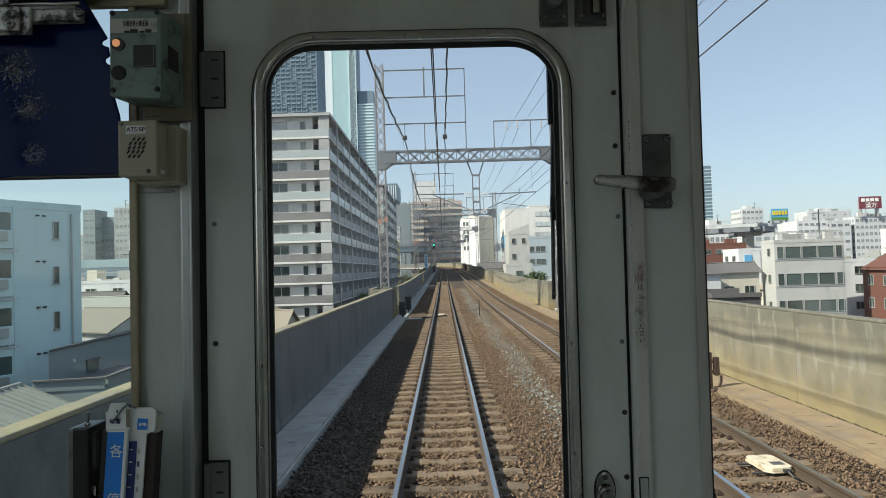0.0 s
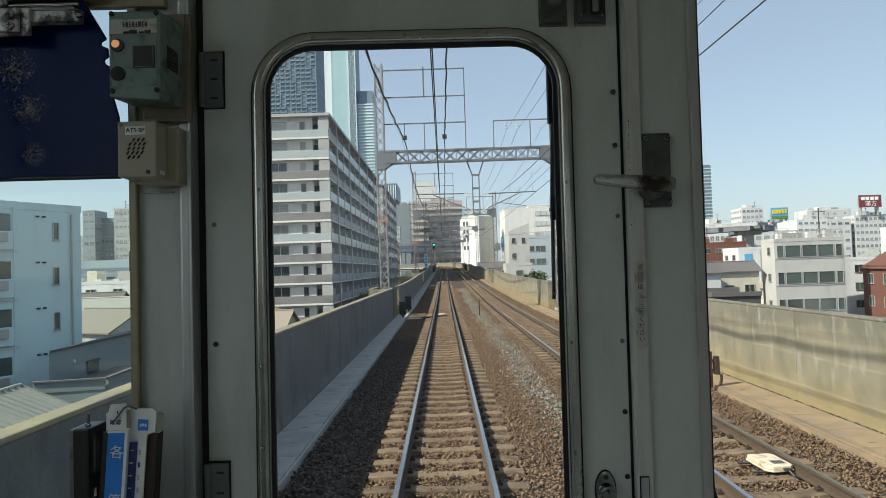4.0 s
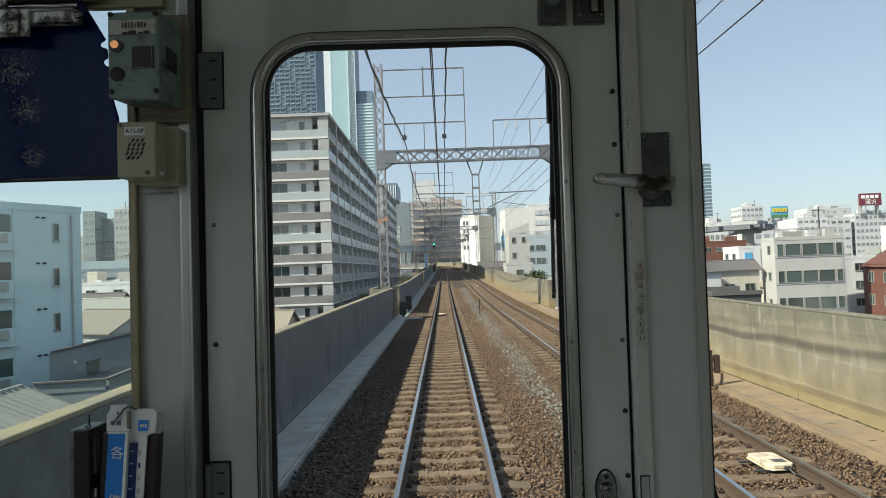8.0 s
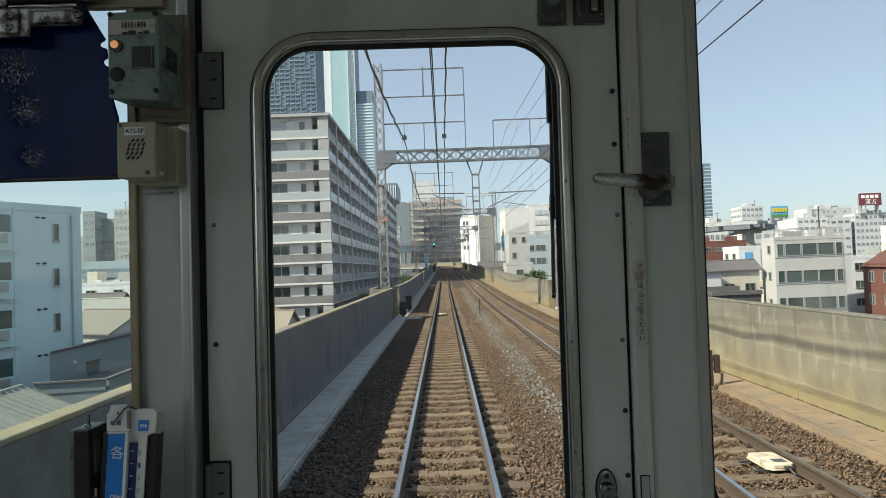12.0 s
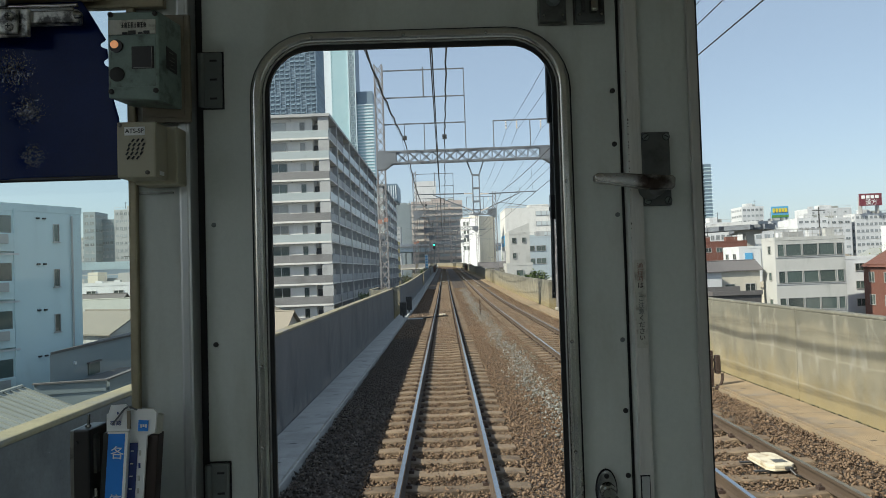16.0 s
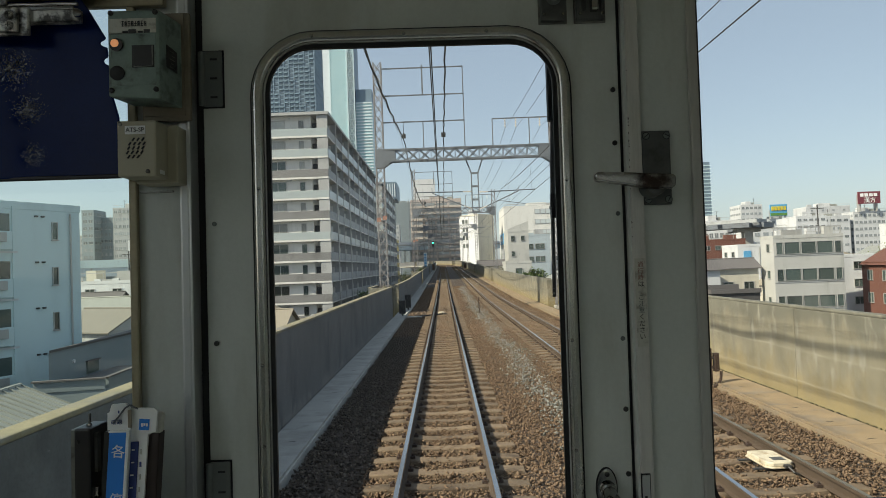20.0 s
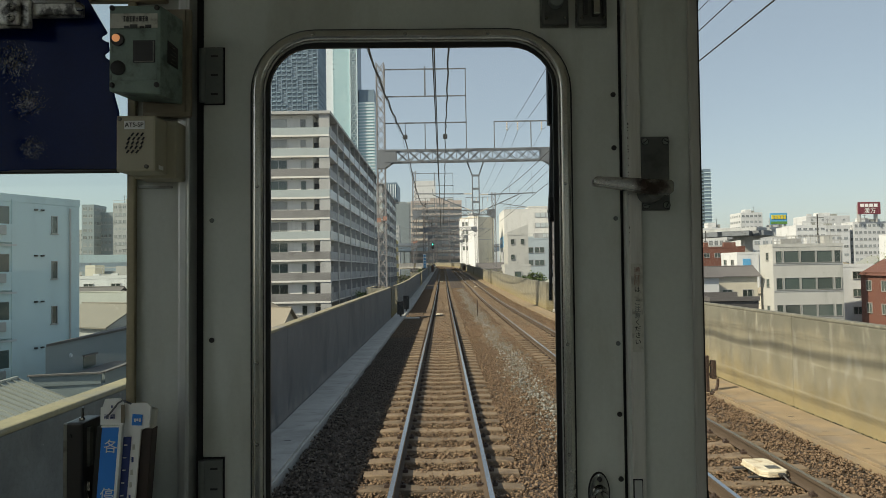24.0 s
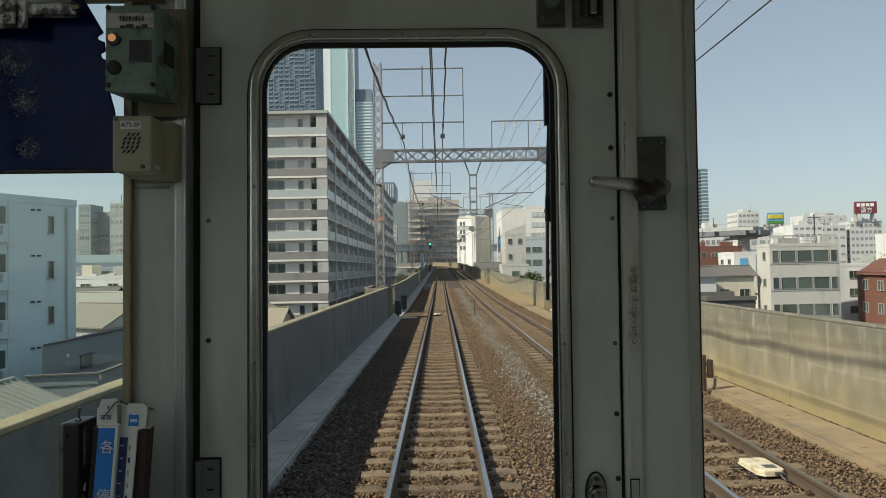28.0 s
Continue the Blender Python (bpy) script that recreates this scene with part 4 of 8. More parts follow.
def stations(s0, s1, step=6.0):
    out = [s0]
    s = s0
    while s < s1 - 1e-6:
        s = min(s1, s + (step if s >= BEND - step and s < BEND + ARC or 36 <= s < 62 else 40.0))
        if s > 36 > out[-1]:
            s = 36.0
        if s > BEND > out[-1]:
            out.append(BEND)
        out.append(s)
    return out


def sweep(profile, s0=S0, s1=S1, closed=True, step=6.0):
    """A cross-section of (offset, height) drawn along the line."""
    g, n = Geo(), len(profile)
    ss = stations(s0, s1, step)
    for s in ss:
        g.v += [tuple(at(s, o, z)) for o, z in profile]
    for i in range(len(ss) - 1):
        for k in range(n if closed else n - 1):
            g.f.append((i * n + k, i * n + (k + 1) % n, (i + 1) * n + (k + 1) % n, (i + 1) * n + k))
    if closed:
        g.f += [tuple(range(n)), tuple((len(ss) - 1) * n + k for k in reversed(range(n)))]
    return g


solid("viaduct_deck", sweep([(-4.5, -0.5), (8.2, -0.5), (8.2, -0.85), (5.5, -1.2), (-2.0, -1.2), (-4.5, -0.85)]), concrete_pale, "grey concrete deck of the railway viaduct", "viaduct")
solid("ballast_bed", sweep([(-2.06, -0.5), (-2.06, -0.235), (-1.75, -0.205), (-1.15, -0.205), (-1.0, -0.245), (1.0, -0.245), (1.15, -0.205), (1.9, -0.215), (T2 - 1.15, -0.205), (T2 - 1.0, -0.245), (T2 + 1.0, -0.245), (T2 + 1.15, -0.205), (5.56, -0.235), (5.56, -0.5)]), ballast_ground, "bed of brown crushed stone under both tracks", "ballast")

# walkways with cable duct lids
for nm, a, b in (("walkway_left", -2.78, -2.10), ("walkway_right", 5.60, 6.40)):
    solid(nm, sweep([(a, -0.5), (b, -0.5), (b, -0.135), (a, -0.135)]), walk_grey if a < 0 else walk_concrete, "concrete walkway with duct lids along the viaduct", "walkway")

pier_mesh = shared("pier", Geo().box(-1.6, 5.4, -0.7, 0.7, GROUND - 0.3, -1.2).prism([(-4.2, -0.9), (7.9, -0.9), (5.4, -2.0), (-1.6, -2.0)], -0.6, 0.6), concrete_pale, 0.05)
for k in range(36):
    s = -170 + k * 18.5
    x, y, a = centre(s)
    p = new("viaduct_pier", pier_mesh)
    p.matrix_world = pose(x, y, 0, 0, 0, math.degrees(a))
    tagged(p, "concrete viaduct pier standing on the street", "pier", "viaduct piers", "structure")

# parapets: panels with open joints, set back behind every mast
PANEL = 4.0


def parapet(name, side, off, label, top):
    p = thing(name, (0, 0, 0), label, "parapet", kind="structure")
    th = 0.18
    gap = 0.002 if side < 0 else 0.006
    mesh = Geo().box(-th / 2, th / 2, gap, PANEL - gap, -0.5, top)
    wall = concrete_shaded if side < 0 else concrete
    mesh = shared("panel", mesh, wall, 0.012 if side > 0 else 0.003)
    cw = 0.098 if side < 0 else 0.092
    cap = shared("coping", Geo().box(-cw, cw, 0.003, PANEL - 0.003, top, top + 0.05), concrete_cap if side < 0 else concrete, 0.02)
    s = S0
    long_mesh = shared("panel", Geo().box(-th / 2, th / 2, gap, 8.0 - gap, -0.5, top), wall, 0.012 if side > 0 else 0.003)
    long_cap = shared("coping", Geo().box(-cw, cw, 0.003, 7.997, top, top + 0.05), concrete_cap if side < 0 else concrete, 0.02)
    while s < S1:
        if (s < -24 or 60 < s < BEND - 8) and not any(-2.5 < q - s < 10.5 for q in GANTRIES):
            q = at(s, off + side * th / 2, 0)
            piece("panel", long_mesh, p, q, tilt=(slope(s + 4), 0))
            piece("coping", long_cap, p, q, tilt=(slope(s + 4), 0))
            s += 8.0
            continue
        near = [g for g in GANTRIES if abs(g - (s + PANEL / 2)) < 2.2]
        o = off + side * (th / 2 + (1.15 if near else 0.0))
        q = at(s, o, 0)
        a = centre(s + PANEL / 2)[2]
        piece("panel", mesh, p, q, a, tilt=(slope(s + 2), 0))
        piece("coping", cap, p, q, a, tilt=(slope(s + 2), 0))
        if near:
            for e in (0.0, PANEL):
                piece("return_wall", ret, p, at(s + e, off + side * 0.575, 0), a)
        s += PANEL
    return p


ret = shared("return_wall", Geo().box(-0.66, 0.66, -0.09, 0.09, -0.5, 1.5), concrete, 0.012)
parapet("parapet_left", -1, -2.78, "grey concrete parapet panels with shade in their colour and a lighter coping", 1.49)
parapet("parapet_right", 1, 6.40, "sunlit stained concrete parapet with open joints", 1.53)

moss_mat = material("moss", (0.040, 0.042, 0.020), 0.95, var=0.4, scale=6, fine=40, bump=0.5, tint=(0.03, 0.028, 0.018), tint_scale=4)
rm = random.Random(31)
g = Geo()
for k in range(2600):
    y = rm.uniform(-4, 70) if k < 2300 else rm.uniform(70, 150)
    r_ = rm.uniform(0.006, 0.022)
    g.lathe((6.395 - rm.uniform(0, 0.02), y, -0.10), (0, 0, 1), [(-0.03, r_), (r_ * 0.6, r_ * 0.8), (r_, r_ * 0.2)], 5)
tagged(solid("moss_line", g, moss_mat, "dark moss growing along the foot of the parapet", "moss"), kind="stuff")

# rails
BODY = [(-0.034, -0.004), (-0.034, -0.036), (-0.008, -0.046), (-0.008, -0.128), (-0.061, -0.142), (-0.061, -0.153), (0.061, -0.153), (0.061, -0.142), (0.008, -0.128), (0.008, -0.046), (0.034, -0.036), (0.034, -0.004)]
SHINE = [(-0.027, 0.0), (-0.027, -0.006), (0.027, -0.006), (0.027, 0.0)]
tracks = []
for k, c in enumerate((0.0, T2)):
    t = thing("railway_track", (0, 0, 0), "narrow-gauge railway track on concrete sleepers", "track", "the two tracks")
    for sx in (-HALF, HALF):
        r = part("rail", sweep([(c + sx + o, z) for o, z in BODY]), rail_side, t, "rusty steel rail with a polished head")
        part("running_surface", sweep([(c + sx + o, z) for o, z in SHINE]), rail_top, r, "polished rail head")
    tracks.append(t)
check = thing("check_rail", (0, 0, 0), "rusty check rail laid inside the curve", "rail")
part("rail", sweep([(-HALF + 0.12 + o, z) for o, z in BODY], BEND - 6, BEND + ARC), rail_side, check)

# sleepers
sl = Geo()
xs = [-1.02, -0.80, -0.45, -0.2, 0.2, 0.45, 0.80, 1.02]
tops = [-0.165, -0.153, -0.153, -0.175, -0.175, -0.153, -0.153, -0.165]
half = [0.10, 0.115, 0.115, 0.10, 0.10, 0.115, 0.115, 0.10]
for x, z, h in zip(xs, tops, half):
    sl.v += [(x, -h - 0.02, -0.32), (x, h + 0.02, -0.32), (x, h, z - 0.012), (x, h - 0.015, z), (x, -h + 0.015, z), (x, -h, z - 0.012)]
for i in range(7):
    for k in range(6):
        sl.f.append((i * 6 + k, i * 6 + (k + 1) % 6, i * 6 + 6 + (k + 1) % 6, i * 6 + 6 + k))
sl.f += [tuple(range(6)), tuple(42 + k for k in reversed(range(6)))]
n_conc = len(sl.f)
for sx in (-HALF, HALF):
    for e in (-0.095, 0.095):
        sl.box(sx + e - 0.035, sx + e + 0.035, -0.035, 0.035, -0.155, -0.118)
        sl.rod((sx + e, 0, -0.12), (sx + e, 0, -0.09), 0.016, 6)
sleeper = bpy.data.meshes.new("sleeper")
sleeper.from_pydata(sl.v, [], sl.f)
sleeper.materials.append(sleeper_mat)
sleeper.materials.append(clip_mat)
for p in sleeper.polygons:
    p.material_index = int(p.index >= n_conc)
GAP = 0.58
far_rows = []
rng = random.Random(4)
for k, c in enumerate((0.0, T2)):
    i = 0
    s = 1.2 - 9 * GAP
    while s < S1:
        q, a = at(s, c, 0), centre(s)[2]
        if i < 160:
            piece("sleeper", sleeper, tracks[k], (q.x, q.y, q.z - rng.uniform(0, 0.004)), a + rng.uniform(-0.006, 0.006))
        else:
            far_rows.append((q, a))
        s += GAP
        i += 1
    s = 1.2 - 10 * GAP
    while s > S0:
        far_rows.append((at(s, c, 0), 0.0))
        s -= GAP
g = Geo()
for q, a in far_rows:
    g.box(-1.02, 1.02, -0.115, 0.115, -0.32, -0.157, Matrix.Translation(q) @ Matrix.Rotation(a, 4, "Z"))
solid("far_sleepers", g, sleeper_mat, "distant concrete sleepers along both tracks", "sleepers", kind="stuff")


# loose stones: joined, several tones
def stones(name, n, zone, size, mat, label, seed):
    """Crushed stones scattered over a strip; zone: a function giving x, y and height from a random generator."""
    r = np.random.default_rng(seed)
    base = np.array([(1, 0, 0), (-1, 0, 0), (0, 1, 0), (0, -1, 0), (0, 0, 1), (0, 0, -1)], float)
    tri = np.array([(0, 2, 4), (2, 1, 4), (1, 3, 4), (3, 0, 4), (2, 0, 5), (1, 2, 5), (3, 1, 5), (0, 3, 5)])
    x, y, z = zone(r, n)
    sc = r.uniform(size[0], size[1], (n, 1)) * r.uniform(0.45, 1.35, (n, 3)) * np.array((1.0, 1.0, 0.72))
    v = base[None] * sc[:, None, :] * r.uniform(0.7, 1.2, (n, 6, 1)) + r.normal(0, 0.28, (n, 6, 3)) * sc.mean(1)[:, None, None]
    a, b = r.uniform(0, math.tau, n), r.uniform(-0.7, 0.7, n)
    ca, sa, cb, sb = np.cos(a), np.sin(a), np.cos(b), np.sin(b)
    vx, vy, vz = v[..., 0], v[..., 1], v[..., 2]
    vy, vz = vy * cb[:, None] - vz * sb[:, None], vy * sb[:, None] + vz * cb[:, None]
    vx, vy = vx * ca[:, None] - vy * sa[:, None], vx * sa[:, None] + vy * ca[:, None]
    v = np.stack([vx + x[:, None], vy + y[:, None], vz + z[:, None]], -1).reshape(-1, 3)
    f = (tri[None] + 6 * np.arange(n)[:, None, None]).reshape(-1, 3)
    me = bpy.data.meshes.new(name)
    me.vertices.add(len(v))
    me.vertices.foreach_set("co", v.ravel())
    me.loops.add(f.size)
    me.loops.foreach_set("vertex_index", f.ravel())
    me.polygons.add(len(f))
    me.polygons.foreach_set("loop_start", np.arange(0, f.size, 3))
    me.update(calc_edges=True)
    me.materials.append(mat)
    return tagged(new(name, me), label, "ballast", kind="stuff")


def island_stone(name, ca, cb, cc):
    m = bpy.data.materials.new(name)
    m.use_nodes = True
    N, L = m.node_tree.nodes, m.node_tree.links
    b = N["Principled BSDF"]
    b.inputs["Roughness"].default_value = 0.9
    ge, ramp, tc, no = N.new("ShaderNodeNewGeometry"), N.new("ShaderNodeValToRGB"), N.new("ShaderNodeTexCoord"), N.new("ShaderNodeTexNoise")
    no.inputs["Scale"].default_value = 45
    ramp.color_ramp.elements[0].color, ramp.color_ramp.elements[1].color = (*ca, 1), (*cc, 1)
    e = ramp.color_ramp.elements.new(0.55)
    e.color = (*cb, 1)
    L.new(ge.outputs["Random Per Island"], ramp.inputs[0])
    mr, mul = N.new("ShaderNodeMapRange"), N.new("ShaderNodeVectorMath")
    mr.inputs["To Min"].default_value, mr.inputs["To Max"].default_value = 0.65, 1.35
    mul.operation = "SCALE"
    L.new(tc.outputs["Object"], no.inputs["Vector"])
    L.new(no.outputs["Fac"], mr.inputs["Value"])
    L.new(ramp.outputs[0], mul.inputs[0])
    L.new(mr.outputs[0], mul.inputs["Scale"])
    L.new(mul.outputs[0], b.inputs["Base Color"])
    return m


stone_brown = island_stone("stone_brown", (0.112, 0.071, 0.044), (0.165, 0.108, 0.067), (0.235, 0.163, 0.104))
# darkened ballast tones: the left parapet's shadow is painted into these stones
stone_shaded = island_stone("stone_shaded", (0.040, 0.032, 0.026), (0.088, 0.070, 0.055), (0.180, 0.148, 0.118))
stone_pale = island_stone("stone_pale", (0.13, 0.13, 0.115), (0.205, 0.205, 0.185), (0.33, 0.33, 0.30))


def depth_z(r, n, x):
    on_sleeper = np.minimum(np.abs(x), np.abs(x - T2)) < 1.04
    return np.where(on_sleeper, r.uniform(-0.240, -0.172, n), r.uniform(-0.218, -0.160, n))


# strip beside the left walkway that gets the shadow-toned stones
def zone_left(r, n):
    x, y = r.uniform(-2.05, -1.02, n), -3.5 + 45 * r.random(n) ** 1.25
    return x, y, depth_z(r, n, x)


def zone_near(r, n):
    x, y = r.uniform(-1.08, 5.55, n), -3.5 + 34 * r.random(n) ** 1.25
    return x, y, depth_z(r, n, x)


def zone_mid(r, n):
    x, y = r.uniform(-2.05, 5.55, n), 26 + 50 * r.random(n) ** 1.3
    return x, y, depth_z(r, n, x) + np.vectorize(rise)(y)


def zone_pale(r, n):
    y = 4.5 + 70 * r.random(n) ** 1.4
    x = r.normal(2.05, 0.22, n) + 0.12 * np.sin(y * 0.7)
    return x, y, r.uniform(-0.205, -0.14, n) + np.vectorize(rise)(y)


stones("ballast_stones", 24000, zone_left, (0.018, 0.034), stone_shaded, "crushed stones along the walkway with the parapet shadow in their colour", 4)
stones("ballast_stones", 175000, zone_near, (0.015, 0.030), stone_brown, "loose brown crushed stones between the sleepers", 1)
stones("ballast_stones", 42000, zone_mid, (0.028, 0.048), stone_brown, "loose brown crushed stones further along the tracks", 2)
stones("pale_stones", 9000, zone_pale, (0.02, 0.038), stone_pale, "strip of fresh pale grey stones between the tracks", 3)

# duct lids
lid = shared("duct_lid", Geo().box(-0.31, 0.31, 0.001, 0.499, -0.130, -0.098), walk_grey, 0.002)
lid_w = shared("duct_lid", Geo().box(-0.37, 0.37, 0.001, 0.499, -0.130, -0.098), walk_concrete, 0.002)
slot_l = shared("hand_slot", Geo().box(-0.05, 0.05, -0.012, 0.012, -0.0995, -0.0965), dark_metal)
for nm, off, me in (("walkway_left", -2.44, lid), ("walkway_right", 6.0, lid_w)):
    w = thing("duct_cover_row", (off, 0, 0), "row of concrete cable duct lids with hand slots", "duct lids", kind="structure")
    for k in range(150):
        y = -5.0 + k * 0.5
        piece("duct_lid", me, w, (0, y, rise(y) + rng.uniform(-0.002, 0.002)), rng.uniform(-0.003, 0.003))
        if k % 2 == 0 and k < 80:
            piece("hand_slot", slot_l, w, (0.06 if off < 0 else -0.05, y + 0.25, rise(y) + 0.0005))
    g = Geo()
    for k in range(-330, 700):
        s = -5.0 + k * 0.5
        if s < BEND and not 0 <= k < 150:
            g.box(off - 0.31, off + 0.31, s + 0.001, s + 0.499, rise(s) - 0.13, rise(s) - 0.098)
    part("far_lid", g, walk_grey if off < 0 else walk_concrete, w)["kind"] = "stuff"

# ---- overhead line gantries ----
def lattice(g, x, y, z0, z1, w, leg=0.06, pitch=0.62, brace=0.035):
    h = w / 2
    for sx in (-h, h):
        for sy in (-h, h):
            g.bar((x + sx, y + sy, z0), (x + sx, y + sy, z1), leg, leg)
    n = int((z1 - z0) / pitch)
    for i in range(n):
        a, b = z0 + (z1 - z0) * i / n, z0 + (z1 - z0) * (i + 1) / n
        f = 1 if i % 2 else -1
        for sy in (-h, h):
            g.bar((x - f * h, y + sy, a), (x + f * h, y + sy, b), brace, brace)
            g.bar((x + f * h, y + sy * 0.9, a), (x - f * h, y + sy * 0.9, b), brace, brace)
        for sx in (-h, h):
            g.bar((x + sx, y - f * h, a), (x + sx, y + f * h, b), brace, brace)
    return g


def insulator(p, q, parent, n=7, r=0.06):
    p, q = Vector(p), Vector(q)
    d = (q - p).length
    prof = [(0, 0.02)]
    for k in range(n):
        prof += [(d * (k + 0.2) / n, 0.025), (d * (k + 0.5) / n, r), (d * (k + 0.7) / n, 0.025)]
    prof.append((d, 0.02))
    return part("insulator", Geo().lathe(p, q - p, prof, 10), porcelain, parent, smooth=False)


def cantilever(parent, x0, side, zt):
    """A hinged arm from the hanger at x0 towards the track on that side."""
    x1 = x0 + side * 3.6
    arm = part("cantilever_arm", Geo().rod((x0 + side * 0.75, 0, zt), (x1, 0, zt + 0.05), 0.035, 8)
               .rod((x0 + side * 0.7, 0, zt - 0.85), (x0 + side * 2.6, 0, zt - 0.02), 0.03, 8)
               .rod((x0 + side * 1.4, 0, zt - 0.55), (x0 + side * 3.0, 0, zt - 0.8), 0.02, 6)
               .rod((x0 + side * 2.6, 0, zt), (x0 + side * 2.6, 0, zt + 0.3), 0.02, 6), galv, parent)
    insulator((x0 + side * 0.2, 0, zt), (x0 + side * 0.75, 0, zt), parent)
    insulator((x0 + side * 0.2, 0, zt - 1.05), (x0 + side * 0.7, 0, zt - 0.85), parent)
    return arm


def gantry(name="catenary_gantry"):
    t = thing(name, (0, 0, 0), "grey lattice steel gantry spanning both tracks", "gantry", "overhead line gantries")
    zl, zr = -0.5, -0.5
    part("mast", lattice(Geo(), -3.52, 0, zl, 15.0, 0.46), mast_mat, t, "weathered lattice mast")
    part("mast", lattice(Geo(), 7.0, 0, zr, 12.0, 0.46), mast_mat, t, "weathered lattice mast")
    part("foot", Geo().box(-3.85, -3.19, -0.33, 0.33, -0.5, -0.05), concrete_pale, t, bevel=0.03)
    part("foot", Geo().box(6.67, 7.33, -0.33, 0.33, -0.5, -0.05), concrete_pale, t, bevel=0.03)
    b = Geo()
    z0, z1 = 8.98, 9.66
    for sy in (-0.25, 0.25):
        for z in (z0, z1):
            b.bar((-3.3, sy, z), (6.8, sy, z), 0.07, 0.09)
        n = 12
        for i in range(n + 1):
            b.bar((-2.6 + 8.7 * i / n, sy, z0), (-2.6 + 8.7 * i / n, sy, z1), 0.035, 0.05)
        for i in range(n):
            x0, x1 = -2.6 + 8.7 * i / n, -2.6 + 8.7 * (i + 1) / n
            b.bar((x0, sy, z0), (x1, sy, z1), 0.035, 0.05).bar((x0, sy + 0.04, z1), (x1, sy + 0.04, z0), 0.035, 0.05)
    for i in range(12):
        x0 = -2.6 + 8.7 * i / 11
        b.bar((x0, -0.25, z0), (x0, 0.25, z0), 0.04, 0.04).bar((x0, -0.25, z1), (x0, 0.25, z1), 0.04, 0.04)
    part("beam", b, galv, t)
    for sx, xm in ((1, -3.75), (-1, 7.22)):
        part("gusset", Geo().prism([(xm, 9.72), (xm + sx * 1.15, 9.72), (xm + sx * 1.15, 8.94), (xm + sx * 0.95, 8.94), (xm + sx * 0.46, 8.6), (xm, 8.6)], -0.27, -0.25)
             .prism([(xm, 9.72), (xm + sx * 1.15, 9.72), (xm + sx * 1.15, 8.94), (xm + sx * 0.95, 8.94), (xm + sx * 0.46, 8.6), (xm, 8.6)], 0.25, 0.27), galv, t)
    h = Geo()
    for sx in (-1, 1):
        h.bar((2.15 + sx * 0.5, 0, 8.95), (2.15 + sx * 0.2, 0, 8.1), 0.08, 0.08).bar((2.15 + sx * 0.2, 0, 8.1), (2.15 + sx * 0.2, 0, 5.7), 0.07, 0.07)
    for z in (8.1, 7.3, 6.5, 5.75):
        h.bar((1.92, 0, z), (2.38, 0, z), 0.06, 0.12)
    part("hanger", h, galv, t)
    fr = Geo()
    for z in (11.35, 12.97, 14.63):
        fr.bar((-3.3, 0, z), (1.66, 0, z), 0.06, 0.07)
    fr.bar((1.64, 0, 9.7), (1.64, 0, 14.66), 0.06, 0.06).bar((-0.85, 0, 9.7), (-0.85, 0, 11.35), 0.06, 0.06).bar((-0.82, 0, 12.97), (-0.82, 0, 14.8), 0.09, 0.09)
    part("feeder_frame", fr, galv, t)
    fr = Geo()
    fr.bar((3.33, 0, 11.36), (7.0, 0, 11.36), 0.06, 0.07)
    for x in (3.33, 5.55):
        fr.bar((x, 0, 9.66), (x, 0, 11.36), 0.06, 0.06)
    part("feeder_frame", fr, galv, t)
    for x in (4.1, 4.75, 6.2):
        insulator((x, 0, 11.32), (x, 0, 10.8), t, 3, 0.07)
    for x in (-2.05, 0.36):
        part("feeder_clamp", Geo().box(x - 0.13, x + 0.13, -0.1, 0.1, 10.38, 10.62).rod((x, 0, 10.6), (x, 0, 11.35), 0.02, 6), dark_metal, t)
    cantilever(t, 2.15, -1, 7.0)
    cantilever(t, 2.15, 1, 6.95)
    return t


master = gantry()
for k, s in enumerate(GANTRIES):
    x, y, a = centre(s)
    if k == 0:
        master.matrix_world = pose(x, y, rise(s), 0, 0, math.degrees(a))
    else:
        copy_thing(master, pose(x, y, rise(s), 0, 0, math.degrees(a)))


# ---- wires ----
def wire(name, off, z, sag, r, label, shift=0.0, n=10, wobble=0.0, group="overhead wires"):
    t = thing(name, (0, 0, 0), label, "cable", group)
    pts = []
    for g0, g1 in zip(GANTRIES, GANTRIES[1:]):
        for i in range(n):
            u = i / n
            s = g0 + (g1 - g0) * u
            pts.append(at(s, off + shift * math.sin(math.pi * u) + wobble * math.sin(s * 1.7), z - sag * 4 * u * (1 - u) + wobble * math.cos(s * 2.3)))
    pts.append(at(GANTRIES[-1], off, z))
    part("span", Geo().path(pts, r, 6), wire_mat, t)
    return t, pts


wire("feeder_cable", -2.05, 10.4, 1.35, 0.035, "thick black twisted feeder cable", n=40, wobble=0.03)
wire("feeder_cable", -2.22, 10.5, 1.05, 0.012, "thin black feeder cable")
wire("feeder_cable", 0.36, 10.4, 1.2, 0.03, "thick black twisted feeder cable", n=40, wobble=0.02)
for off, z in ((4.1, 10.75), (4.75, 10.75), (6.2, 10.75)):
    wire("feeder_cable", off, z, 0.9, 0.010, "thin black power cable on porcelain insulators", n=14)
wire("auxiliary_wire", T2 - 0.04, 5.86, 0.05, 0.008, "thin black auxiliary wire above the contact wire", n=6)
wire("auxiliary_wire", T2 - 0.10, 6.12, 0.08, 0.006, "thin black auxiliary wire above the contact wire", n=6)
